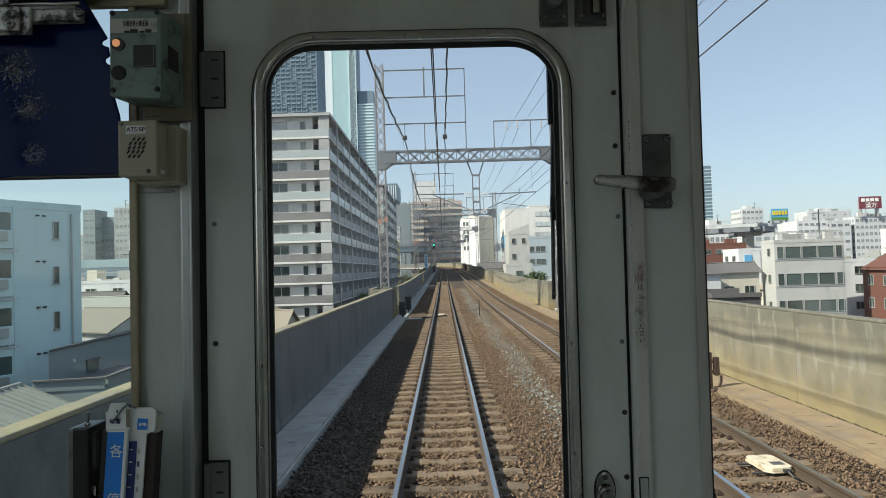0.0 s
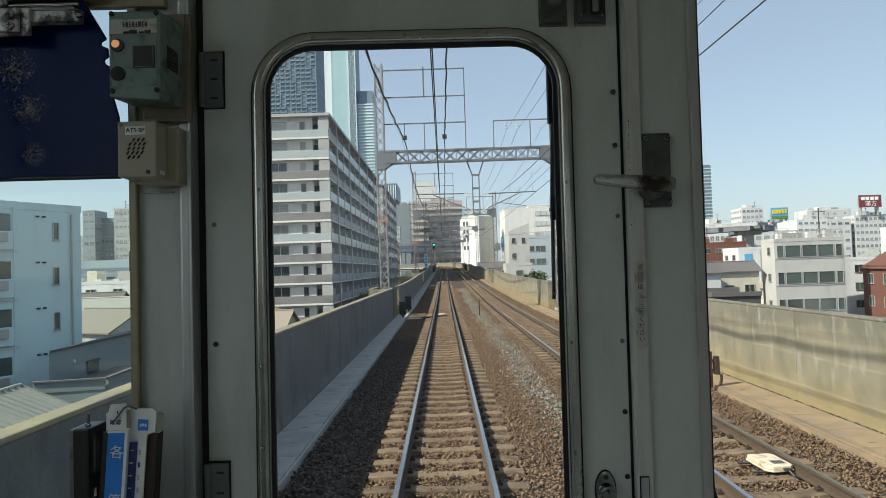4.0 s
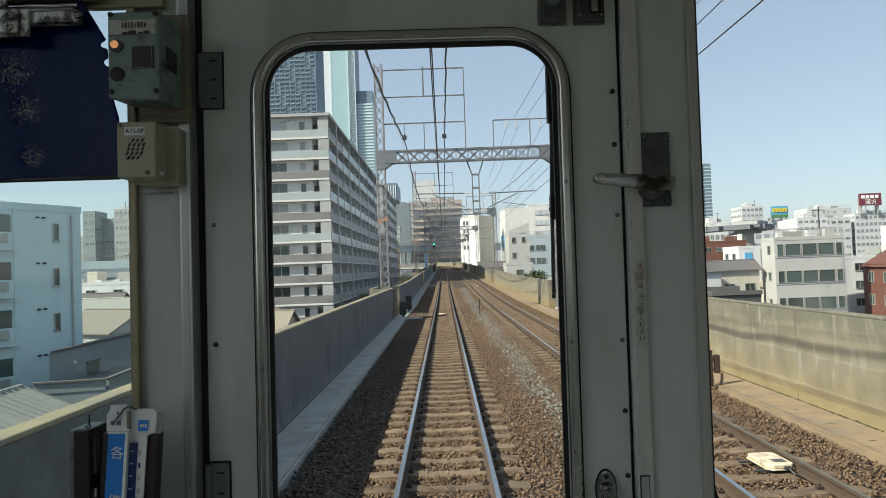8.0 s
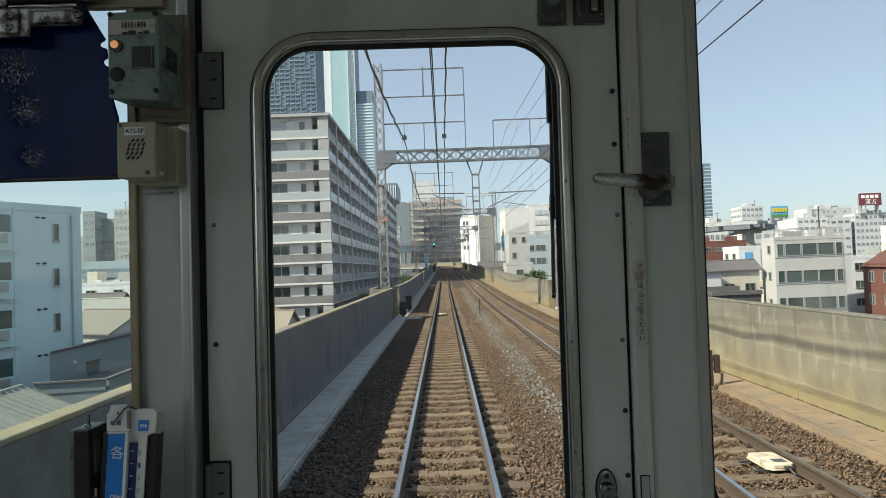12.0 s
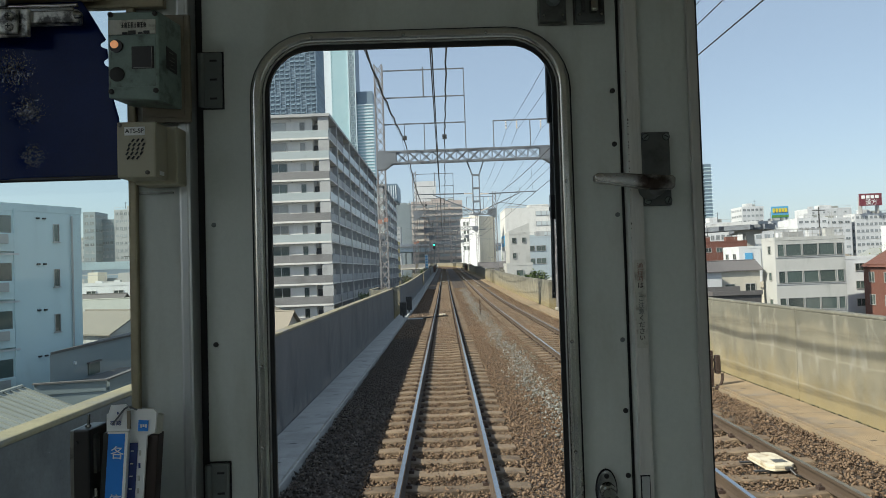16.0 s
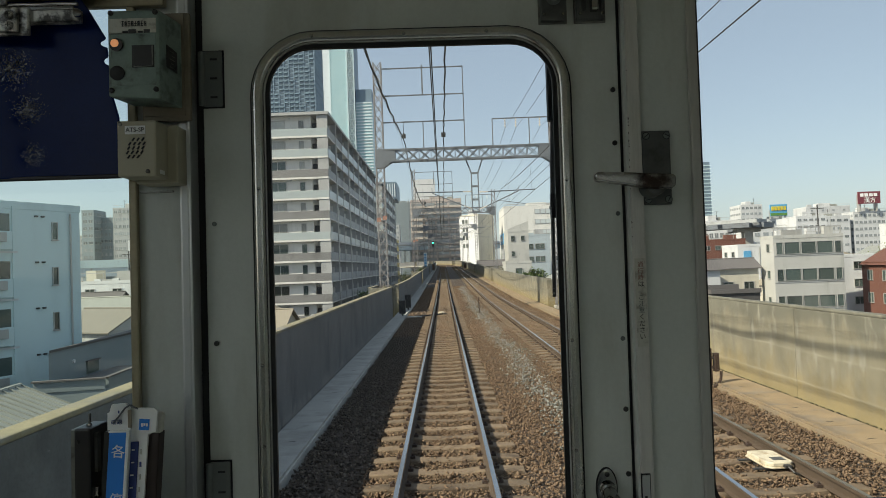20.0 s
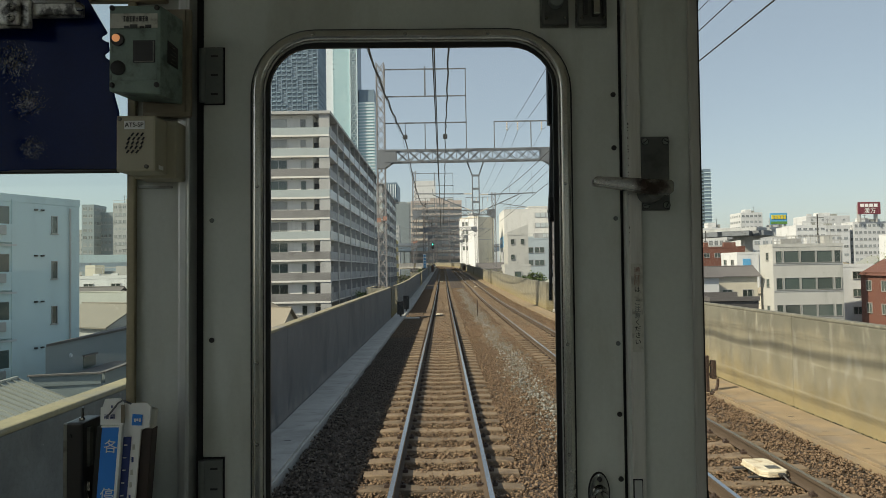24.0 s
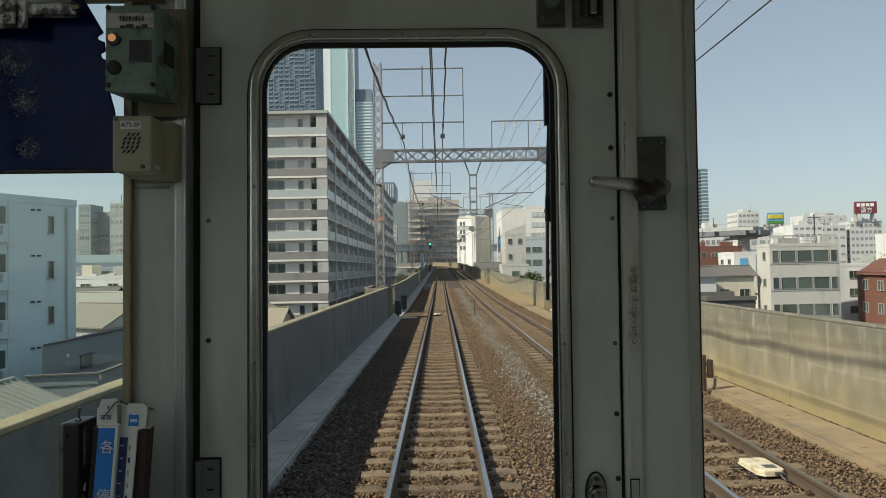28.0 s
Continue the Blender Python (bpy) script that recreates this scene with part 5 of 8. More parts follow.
for c in (0.0, T2):
    _, up = wire("messenger_wire", c - 0.05, 7.1, 0.75, 0.013, "black messenger wire above the track", n=12)
    _, lo = wire("contact_wire", c, 5.45, 0.03, 0.010, "copper contact wire above the track", n=4)
    d = thing("dropper_row", (0, 0, 0), "thin droppers between messenger and contact wire", "cable", "overhead wires")
    for i in range(1, len(up) - 1, 2):
        if 0 < up[i].y < 140:
            part("dropper", Geo().rod(up[i], (up[i].x + 0.05, up[i].y, 5.45 + rise(up[i].y)), 0.005, 5), wire_mat, d)

# ---- track equipment ----
for x, y, rz in ((-0.15, 37.6, 0), (4.13, 8.45, 2), (T2 + 0.2, 78, 0), (-0.1, 96.0, 0)):
    bal = thing("track_beacon", (x, y, rise(y) - 0.2), "pale yellow plastic signalling beacon between the rails", "beacon", "track beacons", rz=rz or 0.001)
    part("body", Geo().prism([(-0.17, -0.20), (-0.10, -0.27), (0.12, -0.27), (0.17, -0.22), (0.17, 0.24), (0.13, 0.29), (-0.14, 0.29), (-0.17, 0.26)], 0.095, 0.15, "z"), yellow_plastic, bal, bevel=0.014)
    part("lip", Geo().prism([(-0.185, -0.20), (-0.11, -0.285), (0.13, -0.285), (0.185, -0.23), (0.185, 0.25), (0.14, 0.305), (-0.15, 0.305), (-0.185, 0.27)], 0.078, 0.096, "z"), yellow_plastic, bal, bevel=0.004)
    part("plinth", Geo().box(-0.13, 0.14, -0.20, 0.24, -0.02, 0.079), dark_metal, bal)
    part("bracket", Geo().box(-0.32, 0.34, -0.215, -0.165, 0.055, 0.072).box(-0.32, 0.34, 0.165, 0.215, 0.055, 0.072), dark_metal, bal)
    part("connector", Geo().box(0.02, 0.10, -0.330, -0.268, 0.09, 0.13), dark_metal, bal, bevel=0.008)
    part("lead", Geo().path([(0.06, -0.32, 0.11), (0.09, -0.40, 0.06), (0.25, -0.45, 0.02), (0.45, -0.42, 0.0)], 0.014, 6), dark_metal, bal)
    part("inlet", Geo().box(-0.04, 0.11, -0.17, -0.05, 0.148, 0.156), worn_steel, bal)
box = thing("cable_post", (5.6, 13.7, -0.13), "rusty trackside cable post with a small junction box", "junction box")
part("post", Geo().bar((5.52, 13.7, -0.13), (5.52, 13.7, 0.62), 0.06, 0.06), clip_mat, box)
part("junction_box", Geo().box(5.60, 5.70, 13.66, 13.78, 0.14, 0.52), clip_mat, box, bevel=0.015)
part("conduit", Geo().path([(5.74, 13.7, 0.14), (5.73, 13.7, 0.0), (5.68, 13.68, -0.1), (5.55, 13.6, -0.16)], 0.03, 8), clip_mat, box)
part("bracket", Geo().box(5.52, 5.6, 13.68, 13.72, 0.4, 0.45).box(5.52, 5.6, 13.68, 13.72, 0.2, 0.25), clip_mat, box)
pit = thing("cable_trough_crossing", (-1.6, 36, -0.2), "concrete cable crossing beside the sleepers", "trough")
part("cover", Geo().box(-2.05, -1.2, 35.6, 36.3, -0.21, -0.13), concrete_pale, pit, bevel=0.02)
part("pipe", Geo().rod((-1.25, 36.0, -0.13), (-0.2, 37.3, -0.14), 0.04, 8), dark_metal, pit)
for x, y, n in ((1.98, 37.0, 2),):
    post = thing("marker_post", (x, y, -0.2), "thin rusty marker post between the tracks", "post")
    part("post", Geo().bar((x, y, -0.2), (x, y, 0.75), 0.05, 0.05), clip_mat, post)
for x, y, h in ((-2.25, 41.5, 0.8), (-2.3, 36.5, 0.7)):
    bx = thing("relay_box", (x, y, -0.13), "dark trackside relay box on the walkway", "relay box")
    part("body", Geo().box(x - 0.18, x + 0.18, y - 0.15, y + 0.15, 0.02, h), dark_metal, bx, bevel=0.02)
    part("lid", Geo().box(x - 0.2, x + 0.2, y - 0.17, y + 0.17, h, h + 0.05), dark_metal, bx, bevel=0.015)
    part("stand", Geo().box(x - 0.05, x + 0.05, y - 0.05, y + 0.05, -0.13, 0.02), dark_metal, bx)

# ---- the city ----
wall_white = material("wall_white", (0.58, 0.595, 0.61), 0.7, var=0.06, scale=0.3, fine=6, bump=0.05, rand=0.08, tint=(0.50, 0.515, 0.53), tint_scale=0.15, tint_stretch=(2, 2, 0.5))
wall_cream = material("wall_cream", (0.56, 0.53, 0.45), 0.7, var=0.06, scale=0.3, fine=6, bump=0.05, rand=0.1, tint=(0.47, 0.445, 0.38), tint_scale=0.15, tint_stretch=(2, 2, 0.5))
wall_grey = material("wall_grey", (0.36, 0.375, 0.385), 0.7, var=0.07, scale=0.3, fine=6, bump=0.05, rand=0.12, tint=(0.26, 0.27, 0.27), tint_scale=0.2, tint_stretch=(2, 2, 0.5))
wall_blue = material("wall_pale_blue", (0.56, 0.685, 0.71), 0.7, var=0.05, scale=0.25, fine=6, bump=0.05, tint=(0.50, 0.615, 0.64), tint_scale=0.2, tint_stretch=(2, 2, 0.4))
wall_slate = material("wall_slate", (0.20, 0.24, 0.26), 0.7, var=0.07, scale=0.3, fine=6, bump=0.05, rand=0.1)
wall_bluegrey = material("wall_blue_grey", (0.34, 0.40, 0.44), 0.7, var=0.07, scale=0.3, fine=6, bump=0.05, rand=0.1)
wall_office = material("wall_office", (0.46, 0.465, 0.45), 0.7, var=0.07, scale=0.3, fine=6, bump=0.05, tint=(0.38, 0.385, 0.37), tint_scale=0.25, tint_stretch=(2, 2, 0.5))
wall_brick = material("wall_brick", (0.15, 0.065, 0.048), 0.8, var=0.15, scale=0.6, fine=9, bump=0.1, rand=0.15)
wall_brown = material("wall_brown", (0.37, 0.325, 0.305), 0.75, var=0.1, scale=0.5, fine=6, bump=0.05, rand=0.15)
wall_yellow = material("wall_yellow", (0.55, 0.45, 0.20), 0.75, var=0.06, scale=0.4, fine=6, bump=0.05, tint=(0.45, 0.37, 0.18), tint_scale=0.3)
apt_white = material("apartment_white", (0.63, 0.63, 0.61), 0.7, var=0.05, scale=0.3, fine=6, bump=0.04, tint=(0.55, 0.55, 0.53), tint_scale=0.2, tint_stretch=(2, 2, 0.4))
slab_grey = material("balcony_grey", (0.36, 0.37, 0.375), 0.7, var=0.06, scale=0.5, fine=8, bump=0.05, tint=(0.27, 0.28, 0.285), tint_scale=0.3)
front_grey = material("balcony_taupe", (0.195, 0.197, 0.20), 0.7, var=0.06, scale=0.5, fine=8, bump=0.05, tint=(0.15, 0.15, 0.152), tint_scale=0.4)
front_frost = material("balcony_frosted", (0.36, 0.41, 0.42), 0.3, var=0.08, scale=0.6, fine=8, bump=0)
balcony_tan = material("balcony_tan", (0.46, 0.41, 0.375), 0.7, var=0.08, scale=0.4, fine=6, bump=0, rand=0.15)
frosted = material("frosted_panel", (0.44, 0.49, 0.51), 0.35, var=0.06, scale=0.5, fine=8, bump=0)
roof_dark = material("roof_slate", (0.10, 0.095, 0.095), 0.7, var=0.15, scale=1, fine=12, bump=0.2, rand=0.3, stretch=(1, 1, 3))
roof_tan = material("roof_tan", (0.24, 0.215, 0.17), 0.75, var=0.15, scale=1, fine=12, bump=0.2, rand=0.2)
roof_greytan = material("roof_grey_tan", (0.165, 0.155, 0.135), 0.75, var=0.15, scale=1, fine=12, bump=0.2, rand=0.2)
roof_metal = material("roof_metal", (0.29, 0.30, 0.275), 0.5, 0.2, var=0.1, scale=1, fine=12, bump=0.1, rand=0.15)
roof_blue = material("roof_blue", (0.12, 0.20, 0.27), 0.6, var=0.12, scale=1, fine=12, bump=0.1, rand=0.2)
roof_flat = material("roof_waterproof", (0.30, 0.30, 0.28), 0.85, var=0.12, scale=0.4, fine=8, bump=0.1, rand=0.2)
glass_dark = material("glass_dark", (0.055, 0.075, 0.07), 0.08, var=0.2, scale=0.6, fine=3, bump=0, rand=0.5, spec=0.8, gloss_var=0.0)
glass_curtain = material("glass_curtain", (0.30, 0.31, 0.30), 0.25, var=0.2, scale=0.8, fine=6, bump=0, rand=0.4)
# paler, bluer glass for distant buildings: the haze is mixed into its colour
glass_hazed = material("glass_hazed", (0.23, 0.255, 0.27), 0.15, var=0.2, scale=0.6, fine=3, bump=0, rand=0.45, spec=0.7, gloss_var=0.0)
frame_mat = material("window_frame", (0.40, 0.40, 0.39), 0.5, 0.3, var=0.05, bump=0)
tower_grey = material("tower_grey", (0.16, 0.225, 0.285), 0.45, var=0.05, scale=0.05, fine=1, bump=0)
tower_rail = material("tower_railing", (0.17, 0.25, 0.31), 0.5, var=0.08, scale=0.1, fine=1, bump=0, rand=0.3)
tower_glass = material("tower_glass", (0.10, 0.14, 0.18), 0.3, var=0.15, scale=0.15, fine=1.5, bump=0, rand=0.2)
tower_teal = material("tower_teal", (0.34, 0.50, 0.54), 0.3, var=0.05, scale=0.03, fine=0.5, bump=0, tint=(0.40, 0.55, 0.58), tint_scale=0.02)
tower_pale = material("tower_pale", (0.62, 0.68, 0.72), 0.35, var=0.04, scale=0.03, fine=0.5, bump=0)
tower_frame = material("tower_frame", (0.50, 0.62, 0.66), 0.4, var=0.05, bump=0)
girder_blue = material("girder_paint", (0.42, 0.50, 0.55), 0.5, 0.1, var=0.08, scale=0.4, fine=6, bump=0.05, tint=(0.30, 0.22, 0.15), tint_scale=0.5, tint_stretch=(2, 2, 0.3), tint_at=0.68)
asphalt = material("asphalt", (0.075, 0.075, 0.072), 0.9, var=0.3, scale=0.05, fine=1.5, bump=0.2, tint=(0.16, 0.155, 0.145), tint_scale=0.03)
leaf_mat = material("leaves", (0.055, 0.095, 0.022), 0.7, var=0.3, scale=2, fine=12, bump=0.1, rand=0.3, tint=(0.11, 0.14, 0.03), tint_scale=1.2)
leaf_bright = material("leaves_spring", (0.16, 0.19, 0.03), 0.7, var=0.3, scale=2, fine=12, bump=0.1, tint=(0.09, 0.13, 0.025), tint_scale=1.2)
bark = material("bark", (0.09, 0.07, 0.05), 0.9, var=0.3, scale=3, fine=30, bump=0.4)
sign_blue = material("sign_blue", (0.10, 0.34, 0.58), 0.5, var=0.05, scale=1, bump=0)
sign_green = material("sign_green", (0.10, 0.24, 0.06), 0.5, var=0.05, scale=1, bump=0)
sign_red = material("sign_red", (0.17, 0.04, 0.055), 0.5, var=0.05, scale=1, bump=0)
sign_yellow = material("sign_yellow", (0.62, 0.50, 0.06), 0.5, var=0.05, scale=1, bump=0)
marker_orange = material("marker_orange", (0.30, 0.155, 0.115), 0.7, var=0.1, bump=0)
green_lamp = glowing("signal_green", (0.05, 0.9, 0.55), 3.0)

ground = Geo()
ground.add([(-3000, -1500, GROUND), (3000, -1500, GROUND), (3000, 4500, GROUND), (-3000, 4500, GROUND)], [(0, 1, 2, 3)])
solid("ground", ground, asphalt, "grey street level ground of the city", "ground")

WINDOWS = {}


def window_mesh(w, h, dark=True, far=False, split=True):
    key = (w, h, dark, far, split)
    if key not in WINDOWS:
        g = Geo()
        g.box(-w / 2, w / 2, -0.02, 0.06, -h / 2, h / 2)
        n_glass = len(g.f)
        t = min(0.07, w * 0.08)
        g.box(-w / 2 - t, -w / 2, -0.09, 0.06, -h / 2 - t, h / 2 + t).box(w / 2, w / 2 + t, -0.09, 0.06, -h / 2 - t, h / 2 + t)
        g.box(-w / 2, w / 2, -0.09, 0.06, h / 2, h / 2 + t).box(-w / 2, w / 2, -0.12, 0.06, -h / 2 - t, -h / 2)
        if w > 1.1 and split:
            g.box(-t / 2, t / 2, -0.05, 0.06, -h / 2, h / 2)
        me = g.mesh("window")
        me.materials.append(glass_hazed if far else glass_dark if dark else glass_curtain)
        me.materials.append(frame_mat)
        for p in me.polygons:
            p.material_index = int(p.index >= n_glass)
        WINDOWS[key] = me
    return WINDOWS[key]


def window_row(w, h, us):
    """One storey's windows of a far building, at the places us along its face."""
    key = (w, h, tuple(round(u, 2) for u in us))
    if key not in WINDOWS:
        g = Geo()
        for u in us:
            g.box(u - w / 2, u + w / 2, -0.03, 0.06, -h / 2, h / 2)
        n_glass = len(g.f)
        for u in us:
            g.box(u - w / 2 - 0.06, u + w / 2 + 0.06, -0.12, 0.06, -h / 2 - 0.12, -h / 2).box(u - 0.05, u + 0.05, -0.06, 0.06, -h / 2, h / 2)
        me = g.mesh("window_row")
        me.materials.append(glass_hazed)
        me.materials.append(frame_mat)
        for p in me.polygons:
            p.material_index = int(p.index >= n_glass)
        WINDOWS[key] = me
    return WINDOWS[key]


FACES = {"s": (0, 0), "e": (1, 90), "w": (-1, -90), "n": (0, 180)}


def block(name, x, y, w, d, ztop, wall, label, storeys=4, faces="s", win=(1.4, 1.3), pitch=2.6, rz=0.0, roof=True, category="building", dark=True, z0=GROUND, first=0, group=""):
    """A flat-roofed building; x, y: the middle of its plan."""
    t = thing(name, (x, y, z0), label, category, group, rz=rz if rz else 0.0001)
    H = ztop - z0
    part("wall", Geo().box(-w / 2, w / 2, -d / 2, d / 2, -0.3, H), wall, t, bevel=0.03)
    part("roof", Geo().box(-w / 2 + 0.2, w / 2 - 0.2, -d / 2 + 0.2, d / 2 - 0.2, H, H + 0.05), roof_flat, t)
    pr = Geo()
    e = 0.16
    pr.box(-w / 2 - 0.03, w / 2 + 0.03, -d / 2 - 0.03, -d / 2 + e, H, H + 0.45).box(-w / 2 - 0.03, w / 2 + 0.03, d / 2 - e, d / 2 + 0.03, H, H + 0.45)
    pr.box(-w / 2 - 0.03, -w / 2 + e, -d / 2 + e, d / 2 - e, H, H + 0.45).box(w / 2 - e, w / 2 + 0.03, -d / 2 + e, d / 2 - e, H, H + 0.45)
    part("roof_parapet", pr, wall, t)
    if roof and w > 7 and d > 5:
        q = part("roof_room", Geo().box(-w * 0.12, w * 0.16, -d * 0.15, d * 0.2, H, H + 2.6), wall, t, bevel=0.03)
        part("water_tank", Geo().box(w * 0.22, w * 0.34, -d * 0.1, d * 0.12, H + 0.4, H + 2.0).box(w * 0.24, w * 0.32, -d * 0.05, d * 0.07, H, H + 0.4), roof_metal, t, bevel=0.05)
    if y > 60 and w > 6:
        rr = random.Random(int(x * 7 + y * 3))
        for _ in range(2):
            u, v, a_, h_ = rr.uniform(-w * 0.4, w * 0.4), rr.uniform(-d * 0.42, 0), rr.uniform(0.5, 1.6), rr.uniform(0.6, 1.9)
            part("roof_unit", Geo().box(u - a_, u + a_, v - 0.5, v + 0.5, H, H + h_), frame_mat if rr.random() < 0.5 else wall, t)
        if rr.random() < 0.5:
            u = rr.uniform(-w * 0.4, w * 0.4)
            part("antenna", Geo().rod((u, 0, H), (u, 0, H + 4.5), 0.09, 5).rod((u - 0.9, 0, H + 4.0), (u + 0.9, 0, H + 4.0), 0.06, 4), dark_metal, t)
        g = Geo()
        n = max(3, int(w / 2.2))
        for i in range(n):
            q = -w / 2 + 0.2 + (w - 0.4) * i / (n - 1)
            g.rod((q, -d / 2 + 0.1, H + 0.4), (q, -d / 2 + 0.1, H + 1.5), 0.05, 4)
        g.rod((-w / 2 + 0.2, -d / 2 + 0.1, H + 1.5), (w / 2 - 0.2, -d / 2 + 0.1, H + 1.5), 0.06, 4)
        part("roof_railing", g, frame_mat, t)
    sh = H / storeys
    for f in faces:
        side, rot = FACES[f]
        span = w if f in "sn" else d
        n = max(1, int((span - 0.8) / pitch))
        if y > 200:
            n = max(2, int((span - 0.8) / (pitch * 0.72)))
            us = [(i - (n - 1) / 2) * (span - 0.6) / n for i in range(n)]
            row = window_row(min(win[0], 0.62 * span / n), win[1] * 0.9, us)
            for k in range(first, storeys):
                z = sh * (k + 0.55)
                piece("window_row", row, t, (0, -d / 2, z) if f == "s" else ((w / 2, 0, z) if f == "e" else ((-w / 2, 0, z) if f == "w" else (0, d / 2, z))), radians(rot))
            continue
        for k in range(first, storeys):
            for i in range(n):
                u = (i - (n - 1) / 2) * (span - 0.6) / n
                z = sh * (k + 0.55)
                p = (u, -d / 2, z) if f == "s" else ((w / 2, u, z) if f == "e" else ((-w / 2, u, z) if f == "w" else (u, d / 2, z)))
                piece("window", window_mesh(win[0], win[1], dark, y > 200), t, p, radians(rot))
    return t


def house(x, y, w, d, h, rz, roof, wall, roofmat, label, wins=2):
    """A small house: h is the height of its eaves above the street."""
    t = thing("house", (x, y, GROUND), label, "house", "houses below the viaduct", rz=rz if rz else 0.0001)
    part("wall", Geo().box(-w / 2, w / 2, -d / 2, d / 2, -0.3, h), wall, t, bevel=0.02)
    r, o = min(w, d) * 0.28, 0.4
    if roof == "gable":
        part("gable", Geo().prism([(-w / 2, h), (w / 2, h), (0, h + r)], -d / 2, d / 2), wall, t)
        sl_ = 0.14
        for s in (-1, 1):
            k = r / (w / 2)
            part("roof_slope", Geo().prism([(s * (w / 2 + o), h - o * k + 0.02), (s * (w / 2 + o), h - o * k + sl_), (0, h + r + sl_), (0, h + r + 0.02)], -d / 2 - o, d / 2 + o), roofmat, t)
        part("ridge", Geo().rod((0, -d / 2 - o, h + r + sl_), (0, d / 2 + o, h + r + sl_), 0.1, 6), roofmat, t)
    elif roof == "hip":
        a, b = w / 2 + o, d / 2 + o
        rr = max(b - a, 0.0) if d >= w else 0.0
        rx = max(a - b, 0.0) if w > d else 0.0
        g = Geo().add([(-a, -b, h), (a, -b, h), (a, b, h), (-a, b, h), (-rx, -rr, h + r + 0.1), (rx, -rr if d >= w else 0, h + r + 0.1), (rx, rr, h + r + 0.1), (-rx, rr, h + r + 0.1)],
                      [(0, 1, 5, 4), (1, 2, 6, 5), (2, 3, 7, 6), (3, 0, 4, 7), (4, 5, 6, 7)])
        g.box(-a, a, -b, b, h - 0.12, h)
        part("roof", g, roofmat, t)
    else:
        part("roof", Geo().box(-w / 2 - 0.08, w / 2 + 0.08, -d / 2 - 0.08, d / 2 + 0.08, h, h + 0.3), roof_flat if roof == "flat" else roofmat, t, bevel=0.02)
        part("rail", Geo().box(-w / 2, w / 2, -d / 2, -d / 2 + 0.05, h + 0.3, h + 1.0), roof_metal, t)
    for f in ("s", "e" if x < 0 else "w"):
        rot = FACES[f][1]
        for k in range(1, max(2, int(h / 2.8))):
            for i in range(wins):
                span = w if f == "s" else d
                u = (i - (wins - 1) / 2) * span / wins
                z = 2.8 * k + 1.4
                p = (u, -d / 2, z) if f == "s" else ((w / 2, u, z) if f == "e" else (-w / 2, u, z))
                if z < h - 0.5:
                    piece("window", window_mesh(1.3, 1.0), t, p, radians(rot))
    return t


# ---- the long apartment house beside the line ----
FLOOR = 2.93


SCREEN = {}


def part_screen(t, i, k, o, bl, r):
    """A cross screen or a bundle of things standing on a balcony."""
    if not SCREEN:
        SCREEN["screen"] = shared("screen", Geo().box(-1.05, -0.12, -0.03, 0.03, 0.02, 1.95), apt_white)
        SCREEN["laundry"] = shared("laundry", Geo().box(-0.42, -0.36, -0.7, 0.1, 1.05, 1.85).box(-0.45, -0.38, 0.2, 0.8, 1.2, 1.85).rod((-0.4, -1.2, 1.9), (-0.4, 1.3, 1.9), 0.02, 6), apt_white)
    if i < 8:
        piece("screen", SCREEN["screen"], t, o + Vector((0, bl * 0.5, 0)))
        if r.random() < 0.22:
            piece("laundry", SCREEN["laundry"], t, o + Vector((0, bl * r.uniform(0.25, 0.75), 0)))


